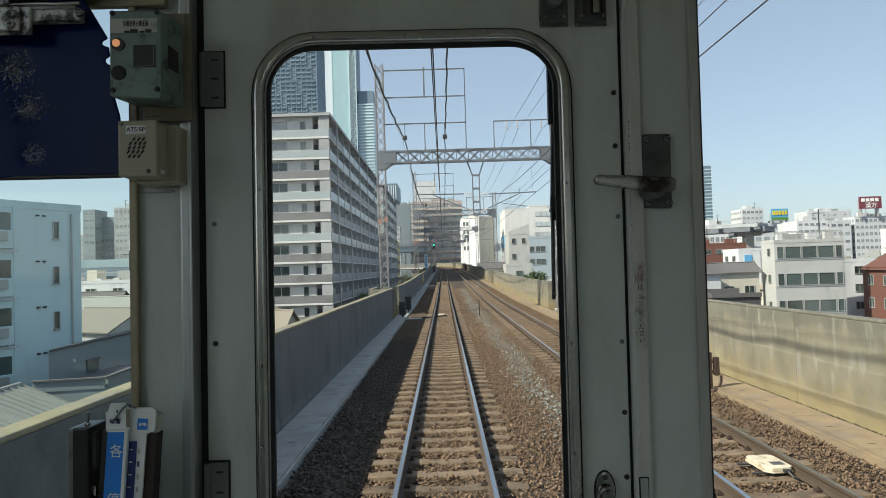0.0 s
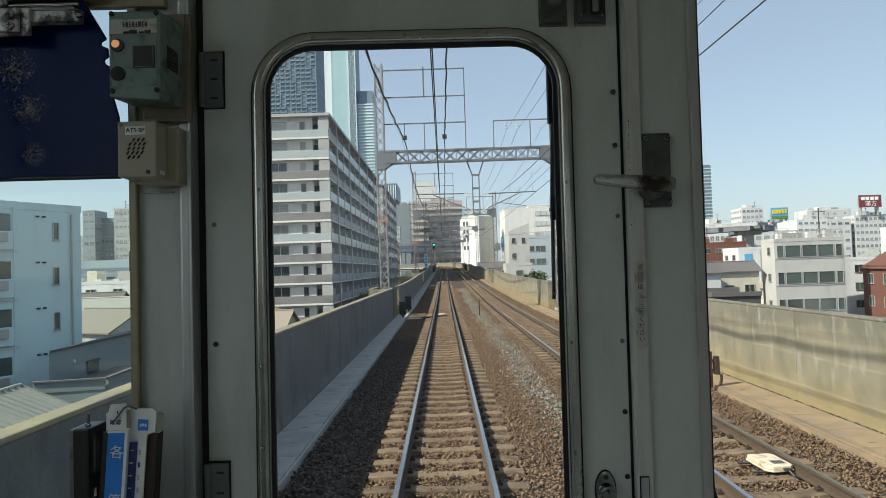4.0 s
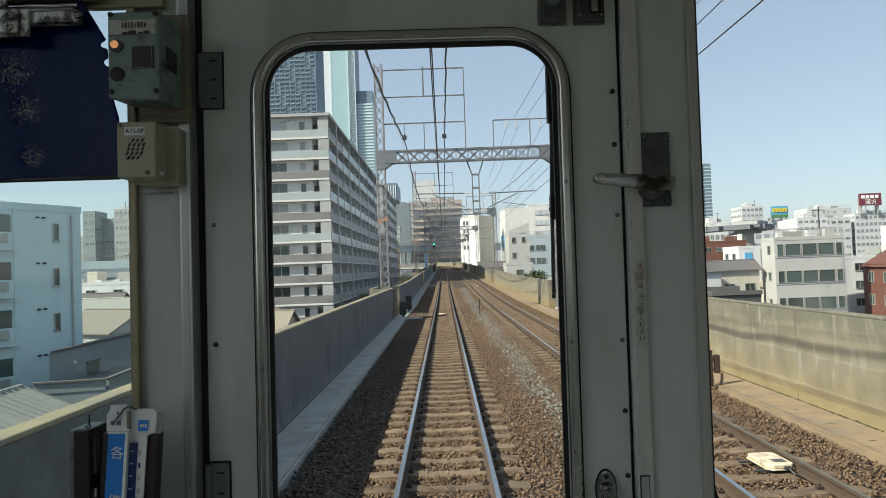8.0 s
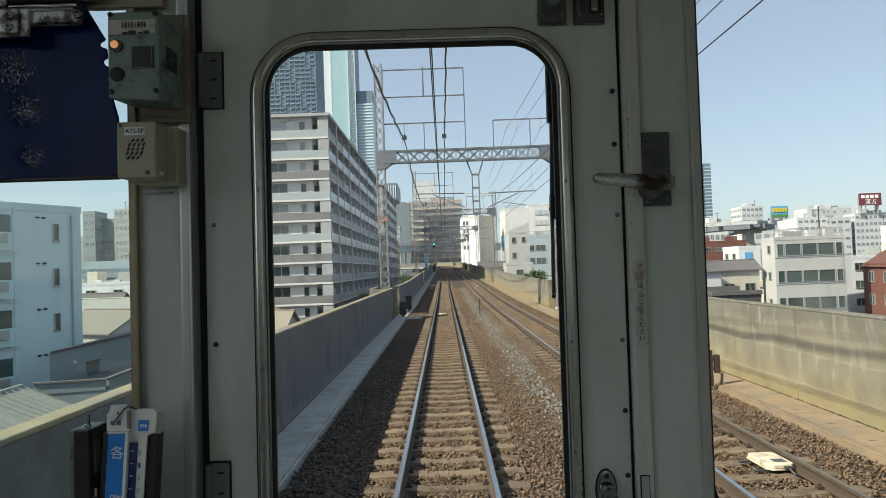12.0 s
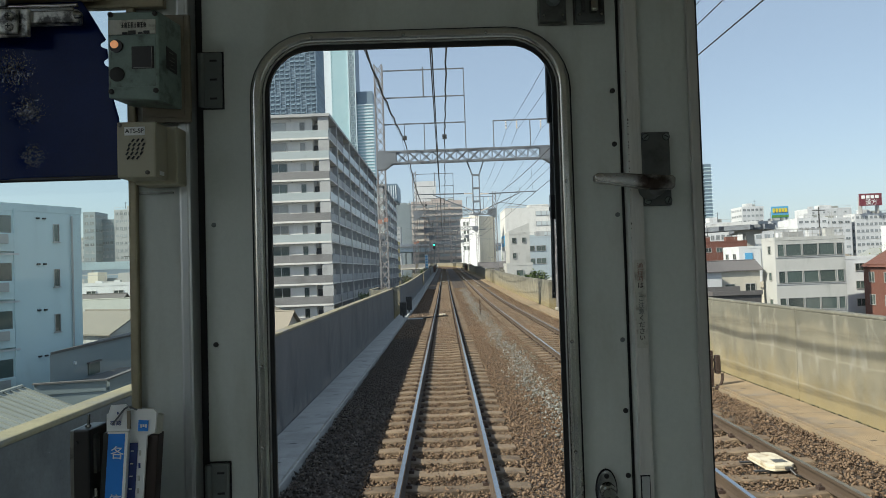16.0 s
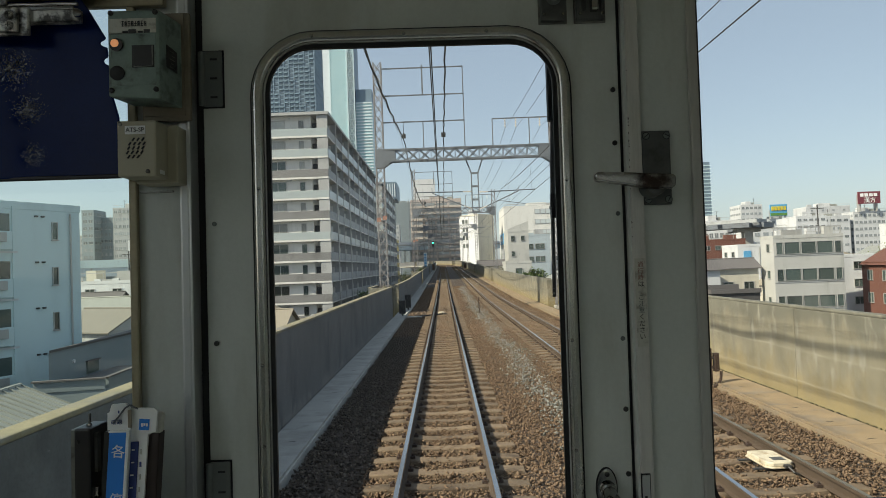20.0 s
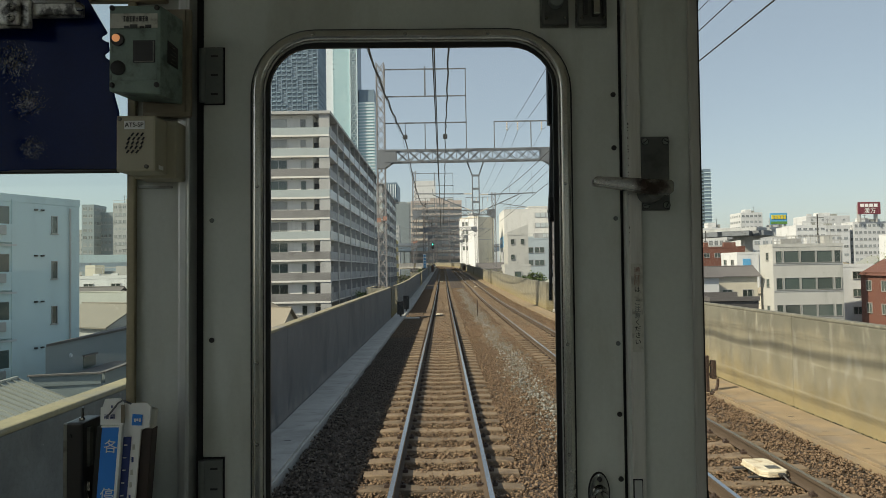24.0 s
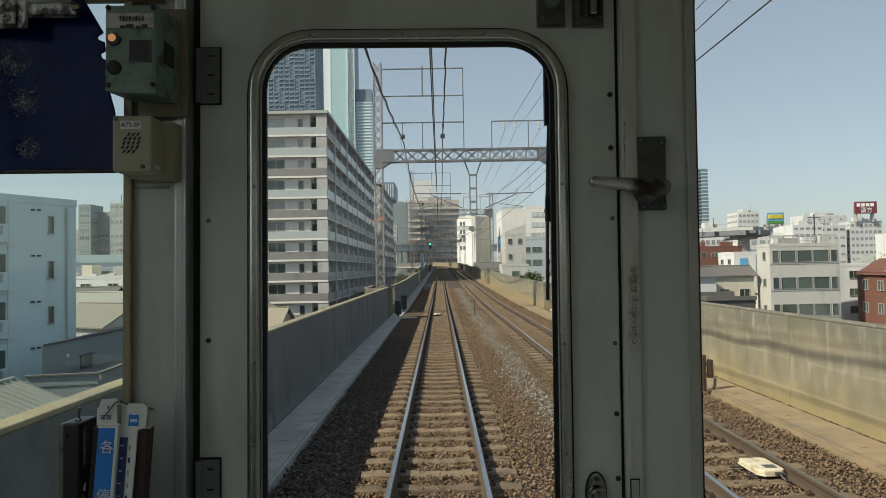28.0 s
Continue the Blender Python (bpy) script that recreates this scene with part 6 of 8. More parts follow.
def apartments(name, x1, y0, y1, width, top, storeys, label, ends=("s",)):
    """x1: the face towards the line; balconies along that face and on the end towards -y."""
    t = thing(name, (x1 - width / 2, (y0 + y1) / 2, GROUND), label, "apartment building", "apartment houses")
    x0 = x1 - width
    zb = [top - FLOOR * (storeys - k) for k in range(storeys + 1)]
    part("wall", Geo().box(x0, x1 - 2.4, y0 + 0.7, y0 + 3.2, GROUND - 0.2, top).box(x0, x1 - 1.1, y0 + 3.2, y1, GROUND - 0.2, top), apt_white, t)
    part("roof_slab", Geo().box(x0 - 0.2, x1 + 0.25, y0 - 0.25, y1 + 0.3, top, top + 0.42), slab_grey, t, bevel=0.03)
    part("roof_box", Geo().box(x0 + 2, x0 + 6, y0 + 12, y0 + 20, top + 0.42, top + 3), wall_grey, t)
    bays = int(round((y1 - y0) / 6.4))
    bl = (y1 - y0) / bays
    fin = Geo().box(-1.45, 0.06, -0.09, 0.09, 0, top - GROUND)
    fin = shared("party_wall", fin, slab_grey)
    for i in range(bays + 1):
        piece("party_wall", fin, t, Vector((x1, y0 + 0.12 + i * (y1 - y0 - 0.24) / bays, GROUND)) - BASE[t])
    unit = Geo().box(-1.2, 0.05, 0, bl, -0.18, 0.0)
    unit = shared("balcony_slab", unit, apt_white)
    front = shared("balcony_front", Geo().box(-0.10, 0.0, 0.1, bl - 0.1, 0.02, 1.12), slab_grey, 0.015)
    front_g = shared("balcony_front", Geo().box(-0.06, 0.0, 0.1, bl - 0.1, 0.03, 1.12), frosted, 0.01)
    unit_e = shared("balcony_slab", Geo().box(x0 - x1, 0.0, -0.05, 0.7, -0.24, 0.02), apt_white)
    front_e = shared("balcony_front", Geo().box(x0 - x1, 0.0, 0.0, 0.10, -0.20, 1.10), front_grey, 0.015)
    front_eg = shared("balcony_front", Geo().box(x0 - x1, 0.0, 0.0, 0.06, 0.03, 1.05), front_frost, 0.01)
    drop = shared("downpipe", Geo().rod((0, 0, 0), (0, 0, top - GROUND), 0.07, 6), apt_white)
    r = random.Random(9)
    for k in range(storeys):
        z = zb[k]
        frosty = k in (storeys - 1, storeys - 2, storeys - 4, storeys - 6)
        for i in range(bays):
            o = Vector((x1, y0 + i * bl, z)) - BASE[t]
            piece("balcony_slab", unit, t, o)
            piece("balcony_front", front_g if frosty and (i > 1 or k % 2) else front, t, o + Vector((0.02, 0, 0)))
            part_screen(t, i, k, o, bl, r)
            for e, wd in ((0.28, 1.7), (0.72, 1.2))[i == 0:]:
                piece("window", window_mesh(wd, 1.9, r.random() < 0.6), t, Vector((x1 - 1.1, y0 + (i + e) * bl, z + 1.05)) - BASE[t], radians(90))
        o = Vector((x1, y0, z)) - BASE[t]
        piece("balcony_slab", unit_e, t, o + Vector((0, 0.002, 0.002)))
        piece("balcony_front", front_eg if frosty else front_e, t, o + Vector((0, -0.02, 0)))
        for xx, wd, hh in ((x1 - 3.8, 0.65, 1.7), (x1 - 7.3, 2.3, 1.8), (x1 - 10.9, 0.9, 1.9), (x1 - 14, 1.7, 1.9)):
            piece("window", window_mesh(wd, hh, r.random() < 0.5), t, Vector((xx, y0 + 0.7, z + 1.45)) - BASE[t])
        piece("corner_screen", SCREEN_E, t, Vector((x1, y0, z)) - BASE[t])
        piece("door_lamp", LAMP, t, Vector((x1 - 5.4, y0 + 0.5, z + 2.7)) - BASE[t])
    for i in range(1, bays, 2):
        piece("downpipe", drop, t, Vector((x1 + 0.16, y0 + i * bl, GROUND)) - BASE[t])
    return t


SCREEN_E = shared("corner_screen", Geo().box(-2.38, -0.15, 1.40, 1.46, 0.03, 2.05), material("screen_charcoal", (0.07, 0.075, 0.08), 0.6, var=0.1, bump=0))
LAMP = shared("door_lamp", Geo().rod((0, 0, 0), (0, 0, -0.12), 0.12, 8), wall_grey)
apartments("apartment_building", -15.6, 92.0, 158.0, 17.0, 24.6, 11, "eleven-storey white apartment house with grey balconies")
apartments("apartment_building", -14.8, 165.0, 212.0, 16.0, 24.0, 11, "white apartment house with grey balconies and vertical fins")

# ---- left of the line ----
pale = block("apartment_building", -33.0, 38.6, 13.0, 16.0, 6.95, wall_blue, "pale blue rendered building with few narrow windows and recessed balconies", 5, "", rz=-25.6, roof=False)
for k in range(4):
    z = 5.8 + 2.83 * k
    piece("window", window_mesh(0.32, 1.05), pale, (6.5, 6.27, z), radians(90))
    part("sill", Geo().box(6.5, 6.62, 6.03, 6.51, z - 0.62, z - 0.56), frame_mat, pale)
    for u in (5.5, 5.1):
        part("vent_hood", Geo().box(6.5, 6.62, u - 0.09, u + 0.09, z + 0.82, z + 0.92), dark_metal, pale)
    # no real opening: a dark sheet on the wall gives the balcony's shade
    part("recess", Geo().box(6.5, 6.53, 1.6, 3.5, z - 1.15, z + 0.95), glass_dark, pale, "flat dark panel standing in for the shade of a recessed balcony")
    part("balcony", Geo().box(6.5, 6.75, 2.1, 3.52, z - 1.20, z - 0.10), wall_blue, pale, bevel=0.02)
    part("outdoor_unit", Geo().box(6.76, 6.95, 2.5, 3.1, z - 0.75, z - 0.2), frame_mat, pale, bevel=0.02)
    part("floor_band", Geo().box(6.5, 6.62, 1.4, 3.9, z - 1.40, z - 1.28), wall_white, pale)
    part("pier", Geo().box(6.5, 6.60, 3.62, 3.82, z - 1.28, z + 1.42), wall_blue, pale)
part("roof_tank", Geo().rod((4.6, 2.9, 16.3), (4.6, 2.9, 17.5), 0.62, 16), roof_metal, pale)
part("tank_stand", Geo().box(4.0, 5.2, 2.3, 3.5, 16.1, 16.3).box(4.1, 4.2, 2.4, 3.4, 15.55, 16.1).box(5.0, 5.1, 2.4, 3.4, 15.55, 16.1), galv, pale)
part("downpipe", Geo().rod((6.58, 7.3, 0), (6.58, 7.3, 15.4), 0.06, 8), frame_mat, pale)

gh = thing("house", (-22, 38, GROUND), "dark grey clad house with a flat parapet", "house")
PLAN = [(-20.1, 33.4), (-20.7, 47.0), (-21.7, 47.1)]
part("wall", Geo().prism(PLAN, GROUND - 0.2, -1.1, "z"), wall_slate, gh)
part("rear_wing", Geo().prism([(-20.8, 34.4), (-21.7, 47.0), (-27.0, 50.0), (-24.9, 41.4)], GROUND - 0.2, -3.6, "z"), wall_slate, gh)
part("coping", Geo().prism([(x + (0.1 if x > -22 else -0.1), y - 0.1) for x, y in PLAN], -1.1, -0.97, "z"), roof_dark, gh)
part("annex", Geo().prism([(-19.6, 31.2), (-16.4, 31.9), (-17.2, 40.0), (-19.9, 40.0)], GROUND, -2.75, "z"), wall_slate, gh)
part("annex_parapet", Geo().bar((-19.55, 31.25, -2.5), (-16.5, 31.92, -2.5), 0.16, 0.5).bar((-16.5, 32.1, -2.5), (-17.2, 39.9, -2.5), 0.16, 0.5), wall_slate, gh)
part("annex_coping", Geo().bar((-19.6, 31.2, -2.22), (-16.4, 31.88, -2.22), 0.24, 0.07).bar((-16.46, 32.0, -2.22), (-17.16, 40.0, -2.22), 0.24, 0.07), roof_dark, gh)
part("annex_roof", Geo().prism([(-19.5, 31.5), (-16.7, 32.1), (-17.4, 39.8), (-19.8, 39.8)], -2.75, -2.71, "z"), roof_dark, gh)
part("vent", Geo().box(-20.42, -20.2, 37.2, 38.4, -2.75, -2.1), glass_dark, gh)
part("vent_hood", Geo().box(-20.42, -20.1, 37.1, 38.5, -2.1, -2.02), roof_dark, gh)
part("lamp", Geo().lathe((-20.22, 35.8, -1.85), (1, 0, 0), [(0, 0.12), (0.1, 0.09)], 10), wall_white, gh)

mixes = [("hip", wall_white, roof_dark, "white rendered house with a dark slate roof"), ("gable", wall_cream, roof_tan, "cream house with a tan tiled roof"),
         ("gable", wall_white, roof_metal, "white house with a pale metal roof"), ("hip", wall_cream, roof_tan, "cream house with a hipped tan roof"),
         ("flat", wall_white, roof_metal, "small white flat-roofed house"), ("gable", wall_grey, roof_dark, "grey house with a dark tiled roof"),
         ("flat", wall_cream, roof_metal, "small cream flat-roofed house with a roof rail"), ("hip", wall_brown, roof_dark, "brown house with a dark roof"), ("gable", wall_white, roof_blue, "white house with a blue-grey roof")]
near_house = house(-19.0, 26.0, 9, 7, 4.4, 4, "gable", wall_cream, roof_metal, "house with a pale ribbed metal roof close to the viaduct", 2)
for s in (-1, 1):
    for k in range(17):
        yy = -3.8 + k * 0.475
        part("roof_rib", Geo().bar((s * 4.85, yy, 4.4 - 0.4 * 1.96 / 4.5 + 0.16), (s * 0.06, yy, 4.4 + 1.96 + 0.15), 0.05, 0.06), roof_metal, near_house)
house(-12.4, 29.5, 6, 7, 3.9, 2, "hip", wall_cream, roof_greytan, "low house with a hipped cream roof close to the viaduct", 2)
house(-35.2, 66.0, 4.0, 7.0, 5.6, 2, "gable", wall_cream, roof_greytan, "house with a broad pale tiled roof and dim walls", 1)
house(-31.0, 61.5, 6.0, 7.5, 6.6, 62, "gable", wall_grey, roof_greytan, "grey house with a tan tiled roof", 1)
wb = block("house", -46.0, 92.0, 8.0, 6.0, 1.9, wall_white, "white flat-roofed house with rooftop clutter", 4, "se", (1.2, 1.0), 2.6, 0, roof=False)
part("air_conditioner", Geo().box(-1.5, -0.6, -2.6, -2.2, 10.5, 11.2), wall_white, wb, bevel=0.03)
part("air_conditioner", Geo().box(1.0, 1.9, -2.6, -2.2, 10.5, 11.2), wall_white, wb, bevel=0.03)
part("roof_hut", Geo().box(-3.4, -2.0, -1.0, 1.5, 10.5, 12.4), wall_cream, wb, bevel=0.02)
house(-36.8, 73.0, 5.0, 6.0, 7.6, 90, "gable", wall_white, roof_metal, "white house with a long pale roof", 1)
house(-43.0, 82.0, 5.0, 6.0, 8.0, 90, "gable", wall_grey, roof_dark, "grey house with a dark gable roof", 1)
TAKEN = [(-35, 66, 4), (-30.4, 61.5, 4), (-46, 92, 6), (-36.8, 73, 4), (-43, 82, 4), (12.8, 114, 4), (16.9, 150, 6), (23.4, 171, 7), (-33, 38, 12), (-21, 38, 9), (-19, 26, 6), (-12.4, 29.5, 5), (38, 70, 16), (50, 78, 14), (62, 80, 10), (34, 82, 9), (58, 98, 7), (-24, 125, 40), (-24, 190, 34)]
rng = random.Random(21)


def free(x, y, r):
    if any((x - a) ** 2 + (y - b) ** 2 < (r + c) ** 2 for a, b, c in TAKEN):
        return False
    return not (-23.5 < x < -13 and 84 < y < 214)


def scatter(n, xr, yr, hr, size, near):
    made = 0
    for _ in range(n * 8):
        if made >= n:
            break
        x, y = rng.uniform(*xr), rng.uniform(*yr)
        w, d = rng.uniform(*size), rng.uniform(*size)
        r = 0.55 * max(w, d)
        lim = centre(max(min(y, 420), 0))[0]
        if not free(x, y, r) or lim - near[0] < x < lim + near[1]:
            continue
        TAKEN.append((x, y, r))
        roof, wl, rm, lab = rng.choice(mixes)
        house(x, y, w, d, rng.uniform(*hr), rng.choice((0, 0, 90, 5, -8, 12)), roof, wl, rm, lab, 2 if y < 100 else 1)
        made += 1
    return made


# ---- right of the line: placed buildings ----
office = block("office_building", 49.1, 89.9, 9.4, 3.6, 4.6, wall_office, "three-storey off-white office with wide window bands", 4, "", rz=0)
for k in range(1, 4):
    for u, wd in ((-3.92, 0.80), (-2.22, 1.98), (0.0, 1.90), (2.2, 2.04), (3.95, 0.78)):
        piece("window", window_mesh(wd, 1.5, split=False), office, (u, -1.8, 3.6 * k + 1.1))
    piece("window", window_mesh(0.7, 1.0), office, (-4.7, -0.4, 3.6 * k + 1.2), radians(-90))
    part("sill_band", Geo().box(-4.7, 4.7, -1.86, -1.8, 3.6 * k + 0.05, 3.6 * k + 0.16), wall_grey, office)
rl = Geo()
for k in range(15):
    rl.rod((-4.5 + k * 0.64, -1.5, 13.2), (-4.5 + k * 0.64, -1.5, 14.6), 0.03, 5)
rl.rod((-4.5, -1.5, 14.6), (4.46, -1.5, 14.6), 0.03, 5).rod((-4.5, -1.5, 14.0), (4.46, -1.5, 14.0), 0.025, 5)
part("roof_railing", rl, frame_mat, office)
for k, (x_, w_, h_) in enumerate(((-3.6, 1.0, 1.1), (-1.2, 0.8, 0.9), (0.6, 1.2, 1.3), (2.9, 0.9, 1.0))):
    part("roof_unit", Geo().box(x_, x_ + w_, -0.6, 0.2, 13.2, 13.2 + h_), wall_white, office, bevel=0.03)
part("antenna", Geo().rod((4.2, 0, 13.2), (4.2, 0, 17.2), 0.03, 5).rod((3.6, 0, 16.8), (4.8, 0, 16.8), 0.02, 4).rod((3.8, 0, 16.4), (4.6, 0, 16.4), 0.02, 4), frame_mat, office)
TAKEN.append((49.1, 90, 7))
block("apartment_building", 60.9, 100, 5.0, 8, 1.7, wall_white, "pale grey three-storey flats with small windows", 4, "sw", (1.2, 1.0), 2.8, -4, roof=False)
red = block("house", 61.6, 88, 6.5, 8, 0.6, wall_brick, "red brick house with a white balcony front and red roof", 3, "sw", (1.2, 1.3), 2.8, -6, roof=False)
part("roof_gable", Geo().prism([(-3.6, 9.2), (3.6, 9.2), (0, 11.4)], -4.4, 4.4), wall_brick, red)
part("balcony", Geo().box(2.2, 3.6, -5.2, -4.0, 2.4, 3.2).box(2.2, 3.6, -5.2, -4.0, 5.2, 6.0), wall_white, red)
house(33.2, 88.0, 4.0, 6, 9.5, 92, "gable", wall_white, roof_dark, "white house with a grey tiled roof", 1)
house(40.6, 92.5, 4.0, 5.6, 9.5, 90, "gable", wall_cream, roof_dark, "peach coloured house with a grey tiled roof", 2)
lowb = thing("garage_building", (33.5, 76.0, GROUND), "dark flat-roofed building with bicycles on its roof", "building")
part("wall", Geo().box(31.0, 36.6, 76.2, 82.0, GROUND, -1.8), roof_dark, lowb)
part("roof_parapet", Geo().box(30.9, 36.7, 81.8, 82.1, -1.8, -1.0).box(30.9, 36.7, 76.0, 76.2, -1.8, -1.3).box(30.9, 31.1, 76.2, 81.8, -1.8, -1.3), roof_dark, lowb)
shop = block("shop_building", 58.4, 127.5, 5.4, 7, 4.2, wall_white, "white low building with a small blue sign", 4, "w", (1.2, 0.9), 3.0, 0, roof=False)
part("sign", Geo().box(-1.6, -0.2, -3.62, -3.5, 10.6, 12.0), sign_blue, shop, "small blue wall sign")
part("downpipe", Geo().rod((1.4, -3.58, 0), (1.4, -3.58, 12.6), 0.07, 6), frame_mat, shop)
block("shop_building", 68.4, 164, 11, 8, 6.3, wall_brick, "low red-brown tiled building", 4, "s", (1.3, 1.0), 2.3, 0, roof=False)
block("office_building", 99, 242, 10, 12, 15.0, wall_white, "white office block with rows of dark windows", 7, "sw", (1.7, 1.7), 2.5, -3)
ramp_road = thing("elevated_road", (96, 206, GROUND), "grey curved ramp of an elevated road on a column", "elevated road")
RAMP = [(80, 246), (85, 222), (90.5, 209), (96.5, 204), (102, 209), (105, 222), (108, 262), (114, 330)]
for (x0, y0), (x1, y1) in zip(RAMP, RAMP[1:]):
    part("deck", Geo().bar((x0, y0, 11.9), (x1, y1, 11.9), 7.0, 1.5), galv, ramp_road)
    part("barrier", Geo().bar((x0, y0 - 3.0, 13.1), (x1, y1 - 3.0, 13.1), 0.3, 1.1), wall_grey, ramp_road)
part("column", Geo().box(95, 97.6, 206, 208.4, 0, 11.2).box(92.5, 100, 205.8, 208.6, 9.9, 11.15), concrete_pale, ramp_road)
TAKEN += [(98, 208, 14), (108, 262, 10)]
block("office_building", 176, 379, 12.4, 14, 30.9, wall_white, "white office block with small dark windows", 12, "sw", (1.8, 1.3), 3.0, 0)
block("office_building", 191.0, 377, 13, 8, 22.5, wall_white, "white office block below a billboard", 9, "sw", (1.8, 1.3), 3.0, 0)
bill = thing("billboard", (190.6, 371, 22.9), "blue and yellow rooftop billboard", "billboard")
part("panel", Geo().box(185.8, 195.4, 370.5, 371.0, 24.2, 30.7), sign_blue, bill)
for k in range(5):
    part("sign_shape", Geo().box(186.5 + k * 1.72, 187.8 + k * 1.72, 370.2, 370.5, 27.3, 29.6), sign_yellow, bill)
part("stripe", Geo().box(185.9, 195.3, 370.25, 370.5, 24.4, 25.9), sign_green, bill)
part("frame", Geo().box(186.2, 186.5, 371, 373, 22.6, 28).box(194.7, 195, 371, 373, 22.6, 28), frame_mat, bill)
block("apartment_building", 169, 306, 14, 12, 19.2, wall_white, "white slab with long balcony lines", 9, "s", (2.6, 1.0), 3.4, 0, first=5)
block("office_building", 224.7, 388, 25.5, 14, 29.0, wall_white, "broad white windowless hall", 9, "s", (1.2, 1.0), 8.0, 0, first=7)
TAKEN += [(169, 306, 9), (224, 388, 14)]
block("shopping_centre", 192, 340, 28, 18, 20.5, wall_white, "broad white shopping building", 7, "s", (3.2, 1.2), 4.5, 0)
sb = block("office_building", 216.7, 338, 16.5, 12, 22.2, wall_white, "white building carrying a red rooftop sign", 9, "sw", (1.6, 1.4), 3.0, 0)
sg = thing("rooftop_sign", (215.4, 333, 22.6), "dark red rooftop sign with white characters", "sign")
pn = part("panel", Geo().box(209.8, 221.0, 329.6, 330.2, 26.3, 32.4), sign_red, sg)
part("stand", Geo().box(211, 211.4, 330.2, 333, 22.3, 31).box(219.5, 219.9, 330.2, 333, 22.3, 31), frame_mat, sg)
lettering("漢方", 3.0, print_white, pn, (215.6, 329.5, 27.9), (90, 0, 0), depth=0.03)
for k in range(4):
    part("character", Geo().box(210.8 + k * 2.3, 212.5 + k * 2.3, 329.4, 329.6, 29.9, 31.5), print_white, pn)
tw = block("tower", 247, 628, 17, 17, 92, tower_grey, "tall grey glass apartment tower", 30, "", roof=False)
for k in range(2, 30):
    part("balcony_band", Geo().box(2.0, 8.8, -8.9, -8.3, k * 3.35, k * 3.35 + 0.9), tower_frame, tw)
    part("window_band", Geo().box(-8.3, 1.6, -8.65, -8.45, k * 3.35 + 1.0, k * 3.35 + 2.6), glass_dark, tw)

for x, y, w, top, wl, lab in ((-158.8, 300, 5.5, 33.5, wall_slate, "slate grey apartment tower far to the side"), (-149.0, 306, 16, 30.4, wall_slate, "slate grey apartment slab far to the side"), (-140.5, 296, 10, 33.6, wall_grey, "grey apartment tower far to the side"), (-196, 345, 26, 24.0, wall_grey, "long grey apartment slab far to the side")):
    block("apartment_building", x, y, w, 11, top, wl, lab, 13, "se", (1.8, 1.4), 2.4, 0, first=5)
    TAKEN.append((x, y, w * 0.7))
# small and middle buildings on the skyline to the right
styles = [(wall_white, "white apartment block on the skyline"), (wall_grey, "grey office block on the skyline"), (wall_cream, "cream apartment block on the skyline"), (wall_white, "white office block on the skyline"), (wall_blue, "pale blue-grey apartment block on the skyline"), (wall_brown, "brown apartment block on the skyline")]
for k in range(30):
    ang = 0.33 + 0.95 * (k + rng.random()) / 30
    y = rng.uniform(240, 620)
    x = y * ang
    top = 2.5 + y * rng.uniform(0.010, 0.046)
    wl, lab = rng.choice(styles)
    w, d = rng.uniform(11, 26), rng.uniform(9, 14)
    st = max(3, int((top - GROUND) / 3.3))
    if free(x, y, w * 0.6):
        TAKEN.append((x, y, w * 0.6))
        block("skyline_building", x, y, w, d, top, wl, lab, st, "s", (2.4, 1.5), max(3.4, w / 5), rng.uniform(-8, 8), first=max(0, st - 5))
# and to the left
for k in range(22):
    ang = -0.42 - 0.75 * (k + rng.random()) / 22
    y = rng.uniform(240, 480)
    x = y * ang
    top = 2.5 + y * rng.uniform(0.05, 0.115)
    wl, lab = rng.choice(styles)
    w, d = rng.uniform(14, 30), rng.uniform(9, 14)
    st = max(3, int((top - GROUND) / 3.2))
    if free(x, y, w * 0.6):
        TAKEN.append((x, y, w * 0.6))
        block("skyline_building", x, y, w, d, top, wl, lab, st, "s", (2.8, 1.5), max(3.8, w / 6), rng.uniform(-8, 8), first=max(0, st - 6))

# ---- ahead ----
blue_house = block("commercial_building", 23.4, 171, 7.6, 11, 9.4, wall_bluegrey, "blue-grey commercial building with a dark window band and a white side", 6, "", (1.9, 1.2), 2.6, 0, roof=False)
part("side_panel", Geo().box(-3.86, -3.8, -5.5, 5.5, 0, 18.2), wall_white, blue_house, "white side wall")
for z in (12.2, 15.4):
    for u in (-1.6, 1.2):
        piece("window", window_mesh(2.3, 1.3), blue_house, (u, -5.5, z))
part("roof_box", Geo().box(0.4, 2.6, -3, 0, 18, 19.8), wall_grey, blue_house, bevel=0.03)
cream = block("commercial_building", 16.4, 307, 11.0, 11.6, 25.6, wall_cream, "tall cream corner building with a white window side", 9, "", (0.9, 1.0), 4.0, 45, roof=False)
part("side_panel", Geo().box(-5.62, -5.5, -5.7, 5.8, 0, 34.0), wall_white, cream, "white side wall")
for k in range(5, 9):
    for u in (1.2, 3.2):
        piece("window", window_mesh(1.3, 1.8), cream, (-5.62, u, k * 3.75 + 1.6), radians(-90))
for z in (24, 29):
    part("wall_seam", Geo().box(-5.4, 5.4, -5.86, -5.8, z, z + 0.25), wall_grey, cream)
part("stair_tower", Geo().box(-5.4, -2.4, -3, 0.4, 34.2, 36.6), wall_white, cream)
pk = block("parking_building", 44.5, 312, 32, 26, 28.5, apt_white, "large white parking building with glazed decks", 8, "", (3.6, 1.3), 4.6, 0)
